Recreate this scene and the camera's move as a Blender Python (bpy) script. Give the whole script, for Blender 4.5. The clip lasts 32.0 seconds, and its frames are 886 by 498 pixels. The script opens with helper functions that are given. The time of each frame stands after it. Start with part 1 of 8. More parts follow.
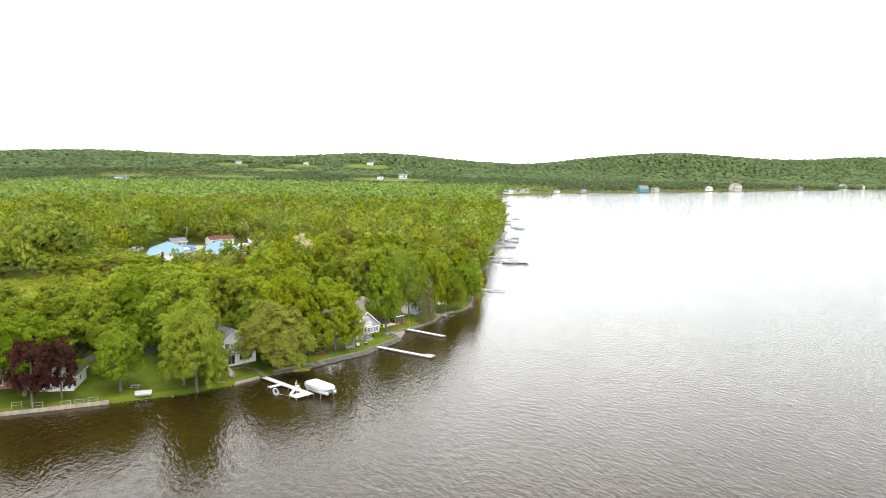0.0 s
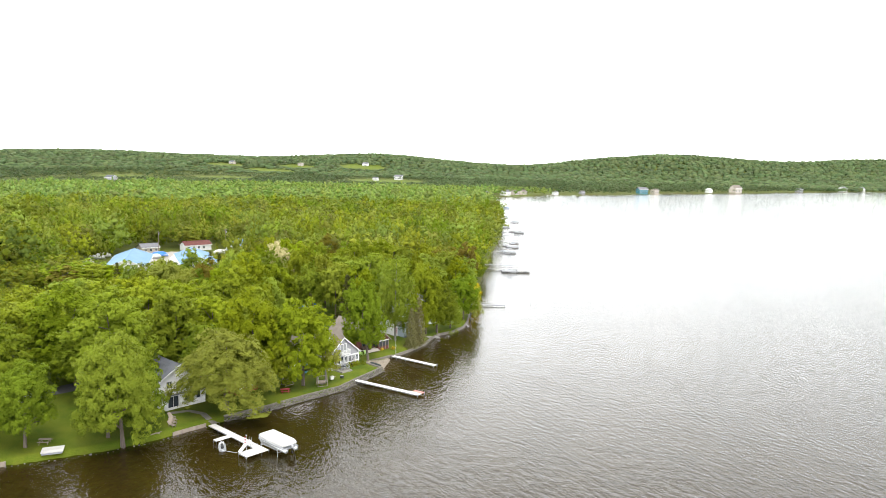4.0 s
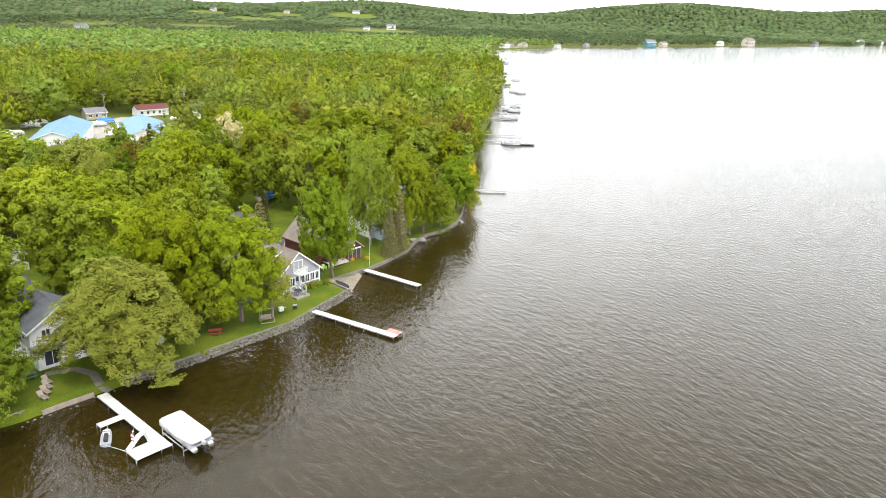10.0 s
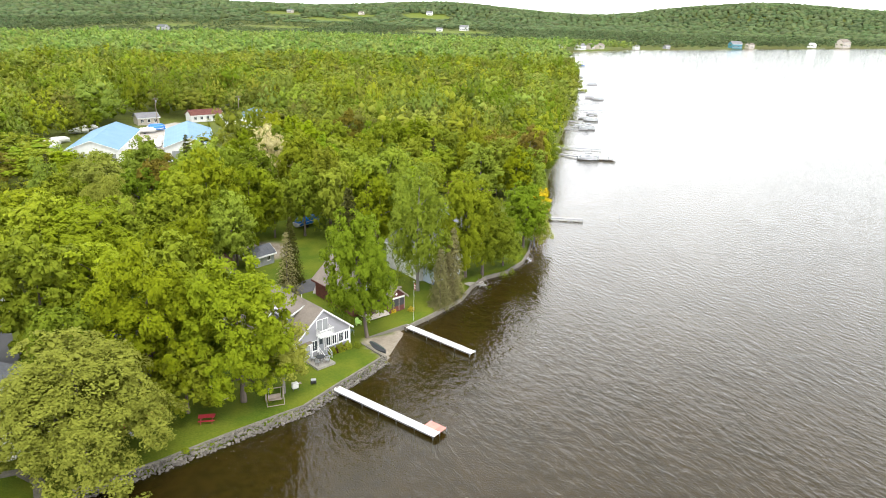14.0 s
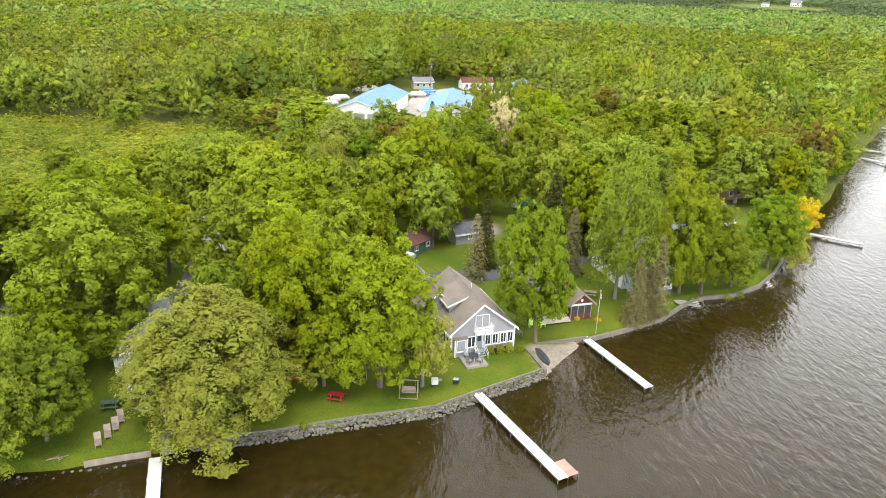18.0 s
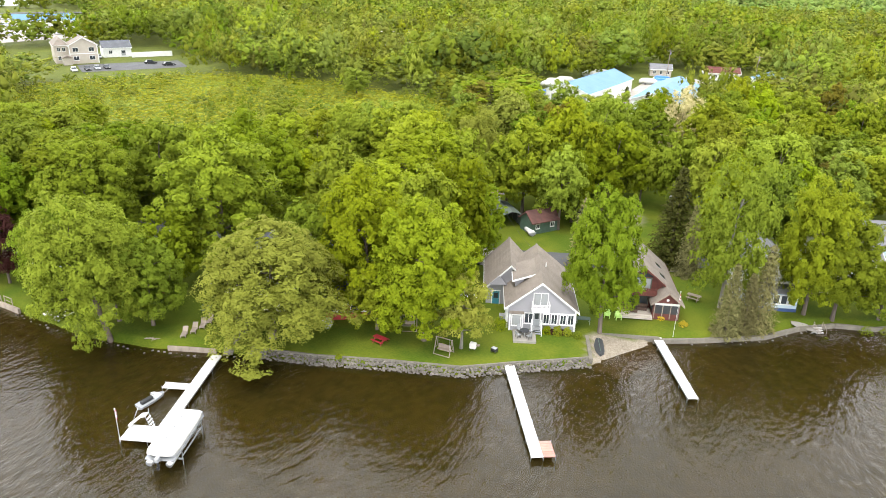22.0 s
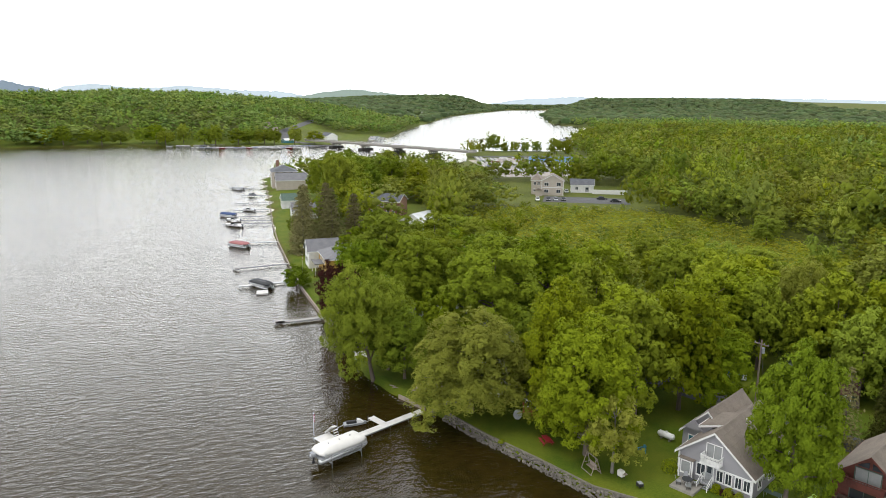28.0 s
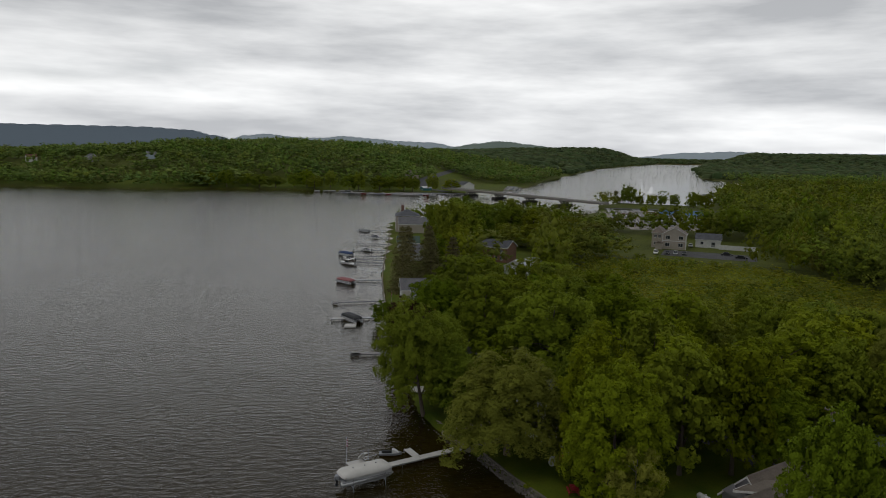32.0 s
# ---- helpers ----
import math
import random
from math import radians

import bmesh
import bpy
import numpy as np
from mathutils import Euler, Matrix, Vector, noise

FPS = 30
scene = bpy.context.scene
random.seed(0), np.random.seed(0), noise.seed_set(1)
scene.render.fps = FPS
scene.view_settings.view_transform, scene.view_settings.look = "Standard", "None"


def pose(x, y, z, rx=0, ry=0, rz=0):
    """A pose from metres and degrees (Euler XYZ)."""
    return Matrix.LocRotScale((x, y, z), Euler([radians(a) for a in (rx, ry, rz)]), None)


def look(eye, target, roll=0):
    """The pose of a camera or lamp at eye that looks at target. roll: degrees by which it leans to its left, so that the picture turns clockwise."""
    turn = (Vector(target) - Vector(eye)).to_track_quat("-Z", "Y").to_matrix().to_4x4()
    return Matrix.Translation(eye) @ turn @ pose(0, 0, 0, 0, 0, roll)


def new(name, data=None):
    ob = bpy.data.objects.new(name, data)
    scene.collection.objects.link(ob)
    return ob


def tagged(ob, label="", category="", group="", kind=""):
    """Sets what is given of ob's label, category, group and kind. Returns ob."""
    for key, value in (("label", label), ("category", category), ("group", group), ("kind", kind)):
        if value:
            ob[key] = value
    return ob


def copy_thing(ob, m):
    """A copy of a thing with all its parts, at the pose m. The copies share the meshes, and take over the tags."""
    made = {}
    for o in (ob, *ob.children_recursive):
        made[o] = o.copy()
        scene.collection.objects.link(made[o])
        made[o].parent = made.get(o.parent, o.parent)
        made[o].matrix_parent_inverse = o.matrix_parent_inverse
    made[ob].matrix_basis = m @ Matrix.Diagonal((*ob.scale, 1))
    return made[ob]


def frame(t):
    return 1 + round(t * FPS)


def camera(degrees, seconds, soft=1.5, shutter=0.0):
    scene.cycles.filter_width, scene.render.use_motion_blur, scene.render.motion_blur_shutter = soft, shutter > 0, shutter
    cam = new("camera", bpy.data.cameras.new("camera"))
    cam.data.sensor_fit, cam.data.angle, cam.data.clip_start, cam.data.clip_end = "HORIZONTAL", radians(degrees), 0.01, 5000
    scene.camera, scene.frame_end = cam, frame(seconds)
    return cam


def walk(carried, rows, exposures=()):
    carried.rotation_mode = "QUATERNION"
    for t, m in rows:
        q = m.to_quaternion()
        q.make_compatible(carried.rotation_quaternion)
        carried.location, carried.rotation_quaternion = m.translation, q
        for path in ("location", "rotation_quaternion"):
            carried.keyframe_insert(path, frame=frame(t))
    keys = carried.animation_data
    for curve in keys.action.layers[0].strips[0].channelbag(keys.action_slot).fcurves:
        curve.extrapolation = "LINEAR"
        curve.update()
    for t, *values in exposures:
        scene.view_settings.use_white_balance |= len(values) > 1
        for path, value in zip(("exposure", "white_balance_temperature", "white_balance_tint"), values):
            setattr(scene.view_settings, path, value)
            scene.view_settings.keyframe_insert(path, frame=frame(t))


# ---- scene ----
# ---------------------------------------------------------------- camera
cam = camera(64.5, 32.0, soft=0.9)
PATH = [
    (0, (2.409, -1.413, 44.518), (2.299, 0.57, 44.289), 0.9),
    (0.5, (2.4, 2.503, 44.605), (2.291, 4.487, 44.375), 0.8),
    (1, (2.426, 6.171, 44.622), (2.317, 8.155, 44.391), 0.9),
    (1.5, (2.394, 9.619, 44.51), (2.287, 11.603, 44.281), 0.9),
    (2, (2.267, 13.267, 44.507), (2.162, 15.251, 44.277), 0.8),
    (2.5, (2.24, 16.769, 44.376), (2.136, 18.754, 44.148), 0.9),
    (3, (2.156, 20.067, 44.211), (2.053, 22.051, 43.984), 0.9),
    (3.5, (2.044, 23.173, 44.24), (1.942, 25.158, 44.014), 1.0),
    (5.5, (1.755, 36.528, 44.298), (1.66, 38.512, 44.071), 1.1),
    (6, (1.893, 39.782, 44.333), (1.799, 41.767, 44.104), 1.0),
    (6.5, (1.979, 42.884, 44.477), (1.885, 44.869, 44.248), 1.0),
    (7, (2.05, 46.1, 44.509), (1.957, 48.08, 44.246), 1.1),
    (7.5, (2.083, 49.441, 44.672), (1.991, 51.41, 44.335), 1.2),
    (8, (1.815, 52.779, 44.666), (1.73, 54.734, 44.251), 1.1),
    (8.5, (1.682, 56.095, 44.622), (1.601, 58.032, 44.133), 1.3),
    (9, (1.625, 59.328, 44.584), (1.547, 61.247, 44.026), 1.3),
    (9.5, (1.426, 62.403, 44.768), (1.352, 64.306, 44.156), 1.4),
    (10, (1.491, 65.578, 44.887), (1.417, 67.477, 44.262), 1.4),
    (10.5, (1.507, 68.793, 44.891), (1.433, 70.692, 44.266), 1.4),
    (11, (1.353, 72.028, 44.94), (1.28, 73.926, 44.313), 1.4),
    (11.5, (1.556, 75.238, 45.044), (1.482, 77.135, 44.414), 1.3),
    (12, (1.711, 78.429, 45.195), (1.635, 80.325, 44.562), 1.3),
    (12.5, (1.521, 81.708, 45.261), (1.448, 83.604, 44.627), 1.2),
    (13, (1.331, 85.248, 44.895), (1.244, 87.144, 44.265), 1.2),
    (13.5, (0.864, 88.664, 44.7), (0.691, 90.555, 44.071), 1.3),
    (15.5, (1.364, 99.041, 44.295), (0.819, 100.858, 43.66), 1.5),
    (16, (1.815, 100.62, 44.143), (1.116, 102.372, 43.48), 2.0),
    (16.5, (3.398, 101.916, 44.115), (2.503, 103.565, 43.423), 2.2),
    (17, (5.109, 103.272, 44.06), (4.156, 104.883, 43.355), 2.2),
    (17.5, (7.202, 104.804, 44.113), (6.247, 106.41, 43.402), 2.1),
    (18, (9.55, 106.153, 44.18), (8.567, 107.741, 43.464), 2.0),
    (18.5, (12.089, 107.487, 44.285), (11.038, 109.027, 43.561), 2.0),
    (19, (14.549, 108.734, 44.284), (13.432, 110.223, 43.553), 2.2),
    (19.5, (17.005, 110.366, 44.296), (15.833, 111.808, 43.558), 2.2),
    (20, (19.685, 112.102, 44.265), (18.44, 113.478, 43.52), 2.1),
    (20.5, (22.402, 114.097, 44.295), (21.084, 115.399, 43.542), 1.9),
    (21, (24.841, 116.0, 44.252), (23.457, 117.226, 43.49), 1.9),
    (21.5, (27.434, 118.028, 44.226), (25.982, 119.169, 43.457), 1.8),
    (22, (29.898, 120.177, 44.322), (28.387, 121.232, 43.545), 1.8),
    (22.5, (32.136, 122.263, 44.296), (30.572, 123.233, 43.514), 1.7),
    (23, (34.649, 124.725, 44.308), (33.029, 125.596, 43.522), 1.5),
    (23.5, (36.791, 127.233, 44.217), (35.122, 128.002, 43.428), 1.3),
    (24, (38.695, 129.759, 44.026), (36.984, 130.43, 43.237), 1.1),
    (24.5, (40.525, 132.389, 44.004), (38.779, 132.957, 43.211), 1.1),
    (26.5, (47.156, 143.589, 44.133), (45.292, 143.754, 43.428), 0.8),
    (27, (48.19, 147.164, 43.921), (46.289, 147.153, 43.3), 0.7),
    (27.5, (48.679, 150.423, 43.779), (46.752, 150.304, 43.256), 0.6),
    (28, (49.167, 153.659, 43.586), (47.226, 153.409, 43.172), 0.5),
    (28.5, (49.496, 157.041, 43.436), (47.56, 156.641, 43.132), 0.4),
    (29, (49.31, 160.299, 43.347), (47.392, 159.769, 43.153), 0.5),
    (29.5, (48.917, 163.093, 43.118), (46.994, 162.55, 43.015), 0.8),
    (30, (48.558, 165.039, 42.896), (46.635, 164.499, 42.794), 1.0),
    (30.5, (48.274, 166.473, 42.66), (46.353, 165.933, 42.518), 1.4),
    (31, (48.107, 167.253, 42.421), (46.19, 166.718, 42.228), 1.4),
    (31.5, (48.057, 167.399, 42.295), (46.146, 166.86, 42.054), 1.4),
    (32, (47.842, 167.657, 42.232), (45.974, 167.001, 41.954), 1.3),
]
walk(cam, [(t, look(eye, target, roll)) for t, eye, target, roll in PATH],
     exposures=[(0.0, -0.24), (9.0, -0.16), (13.0, -0.12), (16.0, -0.12), (19.0, -0.02), (21.0, 0.06), (24.5, 0.14), (25.5, -0.10), (26.5, -0.28), (27.0, -0.38), (28.0, -1.02), (29.0, -1.9), (30.0, -2.42), (31.0, -2.8), (32.0, -3.08)])

# ---------------------------------------------------------------- sky and sun
SUN_AZ, SUN_EL = radians(150), radians(64)
world = bpy.data.worlds.new("overcast_sky")
scene.world = world
world.use_nodes = True
wn, wl = world.node_tree.nodes, world.node_tree.links
wn.clear()
w_out = wn.new("ShaderNodeOutputWorld")
w_bg = wn.new("ShaderNodeBackground")
w_bg.inputs["Strength"].default_value = 1.0
w_sky = wn.new("ShaderNodeTexSky")
w_sky.sky_type = "NISHITA"
w_sky.sun_disc = False
w_sky.sun_elevation = SUN_EL
w_sky.sun_rotation = SUN_AZ
w_skymul = wn.new("ShaderNodeVectorMath")
w_skymul.operation = "SCALE"
w_skymul.inputs["Scale"].default_value = 0.15
w_tc = wn.new("ShaderNodeTexCoord")
w_map = wn.new("ShaderNodeMapping")
w_map.inputs["Scale"].default_value = (1.5, 1.5, 9.0)
w_noise = wn.new("ShaderNodeTexNoise")
w_noise.inputs["Scale"].default_value = 1.25
w_noise.inputs["Detail"].default_value = 6.0
w_noise.inputs["Roughness"].default_value = 0.55
w_ramp = wn.new("ShaderNodeValToRGB")
w_ramp.color_ramp.elements[0].position = 0.41
w_ramp.color_ramp.elements[0].color = (1.75, 1.80, 1.88, 1)
w_ramp.color_ramp.elements[1].position = 0.69
w_ramp.color_ramp.elements[1].color = (3.82, 3.85, 3.86, 1)
w_gapn = wn.new("ShaderNodeTexNoise")
w_gapn.inputs["Scale"].default_value = 0.9
w_gapn.inputs["Detail"].default_value = 4.0
w_gap = wn.new("ShaderNodeValToRGB")
w_gap.color_ramp.elements[0].position = 0.55
w_gap.color_ramp.elements[1].position = 0.74
w_gap.color_ramp.elements[1].color = (0.55, 0.55, 0.55, 1)
w_mix = wn.new("ShaderNodeMix")
w_mix.data_type = "RGBA"
wl.new(w_tc.outputs["Generated"], w_map.inputs["Vector"])
wl.new(w_map.outputs["Vector"], w_noise.inputs["Vector"])
wl.new(w_map.outputs["Vector"], w_gapn.inputs["Vector"])
wl.new(w_noise.outputs["Fac"], w_ramp.inputs["Fac"])
wl.new(w_gapn.outputs["Fac"], w_gap.inputs["Fac"])
wl.new(w_sky.outputs["Color"], w_skymul.inputs[0])
wl.new(w_gap.outputs["Color"], w_mix.inputs["Factor"])
wl.new(w_ramp.outputs["Color"], w_mix.inputs["A"])
wl.new(w_skymul.outputs["Vector"], w_mix.inputs["B"])
w_sep = wn.new("ShaderNodeSeparateXYZ")
w_west = wn.new("ShaderNodeMapRange")
w_west.inputs["From Min"].default_value, w_west.inputs["From Max"].default_value = 0.5, -1.0
w_west.inputs["To Min"].default_value, w_west.inputs["To Max"].default_value = 1.08, 1.58
w_scale = wn.new("ShaderNodeVectorMath")
w_scale.operation = "SCALE"
wl.new(w_tc.outputs["Generated"], w_sep.inputs[0])
wl.new(w_sep.outputs["X"], w_west.inputs["Value"])
w_up = wn.new("ShaderNodeMapRange")
w_up.inputs["From Min"].default_value, w_up.inputs["From Max"].default_value = 0.0, 0.9
w_up.inputs["To Min"].default_value, w_up.inputs["To Max"].default_value = 1.12, 1.02
w_prod = wn.new("ShaderNodeMath")
w_prod.operation = "MULTIPLY"
wl.new(w_sep.outputs["Z"], w_up.inputs["Value"])
wl.new(w_west.outputs["Result"], w_prod.inputs[0])
w_low = wn.new("ShaderNodeMapRange")
w_low.inputs["From Min"].default_value, w_low.inputs["From Max"].default_value = 0.02, 0.5
w_low.inputs["To Min"].default_value, w_low.inputs["To Max"].default_value = 1.48, 1.0
w_band = wn.new("ShaderNodeMath")
w_band.operation = "MULTIPLY"
wl.new(w_sep.outputs["Z"], w_low.inputs["Value"])
wl.new(w_up.outputs["Result"], w_band.inputs[0])
wl.new(w_low.outputs["Result"], w_band.inputs[1])
wl.new(w_band.outputs[0], w_prod.inputs[1])
wl.new(w_mix.outputs["Result"], w_scale.inputs[0])
wl.new(w_prod.outputs[0], w_scale.inputs["Scale"])
wl.new(w_scale.outputs["Vector"], w_bg.inputs["Color"])
wl.new(w_bg.outputs["Background"], w_out.inputs["Surface"])

sun = bpy.data.lights.new("sun", "SUN")
sun.energy, sun.angle, sun.color = 2.6, radians(22), (1.0, 0.96, 0.88)
sun_ob = new("sun", sun)
sun_ob.matrix_world = look((60 + 200 * math.sin(SUN_AZ), 100 + 200 * math.cos(SUN_AZ), 200 * math.tan(SUN_EL)), (60, 100, 0))


# ---------------------------------------------------------------- materials
def mat(name, color, color2=None, rough=0.7, metal=0.0, scale=3.0, bump=0.0, bump_scale=20.0, spec=0.5, fine=0.25, rand=0.0, stretch=(1, 1, 1)):
    """Two noise scales mix two colours; bump from a finer noise; rand varies value per object."""
    m = bpy.data.materials.new(name)
    m.use_nodes = True
    n, l = m.node_tree.nodes, m.node_tree.links
    p = n["Principled BSDF"]
    p.inputs["Roughness"].default_value = rough
    p.inputs["Metallic"].default_value = metal
    p.inputs["Specular IOR Level"].default_value = spec
    color2 = color2 or tuple(c * 0.72 for c in color)
    tc = n.new("ShaderNodeTexCoord")
    mp = n.new("ShaderNodeMapping")
    mp.inputs["Scale"].default_value = stretch
    l.new(tc.outputs["Object"], mp.inputs["Vector"])
    big = n.new("ShaderNodeTexNoise")
    big.inputs["Scale"].default_value = scale
    big.inputs["Detail"].default_value = 3.0
    small = n.new("ShaderNodeTexNoise")
    small.inputs["Scale"].default_value = scale * 9
    small.inputs["Detail"].default_value = 2.0
    l.new(mp.outputs["Vector"], big.inputs["Vector"])
    l.new(mp.outputs["Vector"], small.inputs["Vector"])
    add = n.new("ShaderNodeMix")
    add.inputs["Factor"].default_value = fine
    l.new(big.outputs["Fac"], add.inputs["A"])
    l.new(small.outputs["Fac"], add.inputs["B"])
    ramp = n.new("ShaderNodeValToRGB")
    ramp.color_ramp.elements[0].position, ramp.color_ramp.elements[1].position = 0.32, 0.68
    ramp.color_ramp.elements[0].color = (*color2, 1)
    ramp.color_ramp.elements[1].color = (*color, 1)
    l.new(add.outputs["Result"], ramp.inputs["Fac"])
    last = ramp.outputs["Color"]
    if rand:
        info = n.new("ShaderNodeObjectInfo")
        rng = n.new("ShaderNodeMapRange")
        rng.inputs["To Min"].default_value, rng.inputs["To Max"].default_value = 1 - rand, 1 + rand
        hsv = n.new("ShaderNodeHueSaturation")
        l.new(info.outputs["Random"], rng.inputs["Value"])
        l.new(rng.outputs["Result"], hsv.inputs["Value"])
        l.new(last, hsv.inputs["Color"])
        last = hsv.outputs["Color"]
    l.new(last, p.inputs["Base Color"])
    if bump:
        b = n.new("ShaderNodeBump")
        b.inputs["Strength"].default_value = bump
        b.inputs["Distance"].default_value = 0.05
        bn = n.new("ShaderNodeTexNoise")
        bn.inputs["Scale"].default_value = bump_scale
        bn.inputs["Detail"].default_value = 4.0
        l.new(mp.outputs["Vector"], bn.inputs["Vector"])
        l.new(bn.outputs["Fac"], b.inputs["Height"])
        l.new(b.outputs["Normal"], p.inputs["Normal"])
    return m


def leaf_mat(name, color, color2, trans=0.25, hue=0.013, val=0.22, sat=0.05, attribute=False):
    """Leaves: two tones by leaf, a tone by tree, part of the light passes through."""
    color, color2 = [tuple(a * b for a, b in zip(c, (1.09, 0.785, 1.0))) for c in (color, color2)]
    m = bpy.data.materials.new(name)
    m.use_nodes = True
    n, l = m.node_tree.nodes, m.node_tree.links
    n.clear()
    out = n.new("ShaderNodeOutputMaterial")
    geo = n.new("ShaderNodeNewGeometry")
    mixc = n.new("ShaderNodeMix")
    mixc.data_type = "RGBA"
    mixc.inputs["A"].default_value = (*[0.42 * a + 0.58 * b for a, b in zip(color, color2)], 1)
    mixc.inputs["B"].default_value = (*[0.93 * a for a in color], 1)
    l.new(geo.outputs["Random Per Island"], mixc.inputs["Factor"])
    if attribute:
        src = n.new("ShaderNodeAttribute")
        src.attribute_name = "tint"
        rnd = src.outputs["Fac"]
    else:
        rnd = n.new("ShaderNodeObjectInfo").outputs["Random"]
    hsv = n.new("ShaderNodeHueSaturation")
    mh, mv = n.new("ShaderNodeMapRange"), n.new("ShaderNodeMapRange")
    mh.inputs["To Min"].default_value, mh.inputs["To Max"].default_value = 0.5 - hue, 0.5 + hue
    mv.inputs["To Min"].default_value, mv.inputs["To Max"].default_value = 1 - val, 1 + val
    sw = n.new("ShaderNodeMath")
    sw.operation = "FRACT"
    mul = n.new("ShaderNodeMath")
    mul.operation = "MULTIPLY"
    mul.inputs[1].default_value = 7.31
    l.new(rnd, mul.inputs[0])
    l.new(mul.outputs[0], sw.inputs[0])
    l.new(rnd, mh.inputs["Value"])
    l.new(sw.outputs[0], mv.inputs["Value"])
    l.new(mh.outputs["Result"], hsv.inputs["Hue"])
    l.new(mv.outputs["Result"], hsv.inputs["Value"])
    l.new(mixc.outputs["Result"], hsv.inputs["Color"])
    mul2, sw2, mst = n.new("ShaderNodeMath"), n.new("ShaderNodeMath"), n.new("ShaderNodeMapRange")
    mul2.operation, sw2.operation = "MULTIPLY", "FRACT"
    mul2.inputs[1].default_value = 17.93
    mst.inputs["To Min"].default_value, mst.inputs["To Max"].default_value = 1 - sat, 1 + 0.2 * sat
    l.new(rnd, mul2.inputs[0])
    l.new(mul2.outputs[0], sw2.inputs[0])
    l.new(sw2.outputs[0], mst.inputs["Value"])
    l.new(mst.outputs["Result"], hsv.inputs["Saturation"])
    d = n.new("ShaderNodeBsdfPrincipled")
    d.inputs["Roughness"].default_value = 0.7
    d.inputs["Specular IOR Level"].default_value = 0.04
    t = n.new("ShaderNodeBsdfTranslucent")
    ms = n.new("ShaderNodeMixShader")
    ms.inputs["Fac"].default_value = trans
    l.new(hsv.outputs["Color"], d.inputs["Base Color"])
    l.new(hsv.outputs["Color"], t.inputs["Color"])
    l.new(d.outputs["BSDF"], ms.inputs[1])
    l.new(t.outputs["BSDF"], ms.inputs[2])
    l.new(ms.outputs["Shader"], out.inputs["Surface"])
    return m


LEAF = {
    "maple": leaf_mat("leaf_maple", (0.175, 0.295, 0.008), (0.090, 0.175, 0.006)),
    "deep": leaf_mat("leaf_deep_maple", (0.165, 0.300, 0.010), (0.085, 0.170, 0.007)),
    "bright": leaf_mat("leaf_bright", (0.222, 0.362, 0.010), (0.122, 0.232, 0.007)),
    "light": leaf_mat("leaf_light", (0.200, 0.340, 0.020), (0.115, 0.215, 0.012)),
    "oak": leaf_mat("leaf_oak", (0.165, 0.295, 0.010), (0.080, 0.160, 0.007)),
    "willow": leaf_mat("leaf_willow", (0.226, 0.342, 0.034), (0.132, 0.218, 0.018), hue=0.004, val=0.08),
    "ash": leaf_mat("leaf_ash", (0.190, 0.335, 0.022), (0.100, 0.200, 0.013), hue=0.006),
    "cream": leaf_mat("blossom_cream", (0.62, 0.70, 0.30), (0.22, 0.34, 0.05)),
    "purple": leaf_mat("leaf_purple", (0.058, 0.028, 0.018), (0.032, 0.018, 0.012), hue=0.0),
    "yellow": leaf_mat("leaf_yellow", (0.52, 0.54, 0.015), (0.36, 0.38, 0.012), hue=0.0),
    "pale": leaf_mat("leaf_pale", (0.280, 0.400, 0.048), (0.160, 0.255, 0.024), hue=0.004),
    "brown": leaf_mat("leaf_brownish", (0.160, 0.190, 0.016), (0.100, 0.110, 0.012)),
    "spruce": leaf_mat("needles_spruce", (0.058, 0.084, 0.013), (0.026, 0.042, 0.007), trans=0.15),
    "pine": leaf_mat("needles_pine", (0.185, 0.235, 0.075), (0.090, 0.125, 0.038), trans=0.15),
    "woods": leaf_mat("leaf_far_woods", (0.190, 0.312, 0.016), (0.096, 0.182, 0.010), hue=0.024, val=0.36, sat=0.12, attribute=True),
    "reed": leaf_mat("leaf_marsh", (0.270, 0.385, 0.020), (0.180, 0.270, 0.014), attribute=True, hue=0.012, val=0.15),
}
# far woods: haze put into the leaf colour, bluer and less saturated
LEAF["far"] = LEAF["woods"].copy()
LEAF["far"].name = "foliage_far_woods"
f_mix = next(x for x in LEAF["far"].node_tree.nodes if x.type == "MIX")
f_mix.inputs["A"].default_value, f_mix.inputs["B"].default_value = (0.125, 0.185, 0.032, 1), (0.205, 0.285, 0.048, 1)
# distant hills: more haze mixed into the colour, greyer still
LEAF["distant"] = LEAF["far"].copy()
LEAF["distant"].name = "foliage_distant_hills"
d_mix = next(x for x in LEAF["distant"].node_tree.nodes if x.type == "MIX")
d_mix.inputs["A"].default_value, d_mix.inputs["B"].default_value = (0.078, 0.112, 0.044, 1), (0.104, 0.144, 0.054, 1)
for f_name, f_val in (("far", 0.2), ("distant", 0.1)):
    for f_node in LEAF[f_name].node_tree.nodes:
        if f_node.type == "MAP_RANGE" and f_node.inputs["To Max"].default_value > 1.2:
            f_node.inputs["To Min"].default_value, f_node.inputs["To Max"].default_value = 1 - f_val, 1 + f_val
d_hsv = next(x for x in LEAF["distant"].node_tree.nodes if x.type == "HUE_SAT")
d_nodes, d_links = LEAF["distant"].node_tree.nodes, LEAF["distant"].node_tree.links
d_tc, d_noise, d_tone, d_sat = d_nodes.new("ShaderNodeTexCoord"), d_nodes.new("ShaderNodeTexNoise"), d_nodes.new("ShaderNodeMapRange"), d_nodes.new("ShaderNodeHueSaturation")
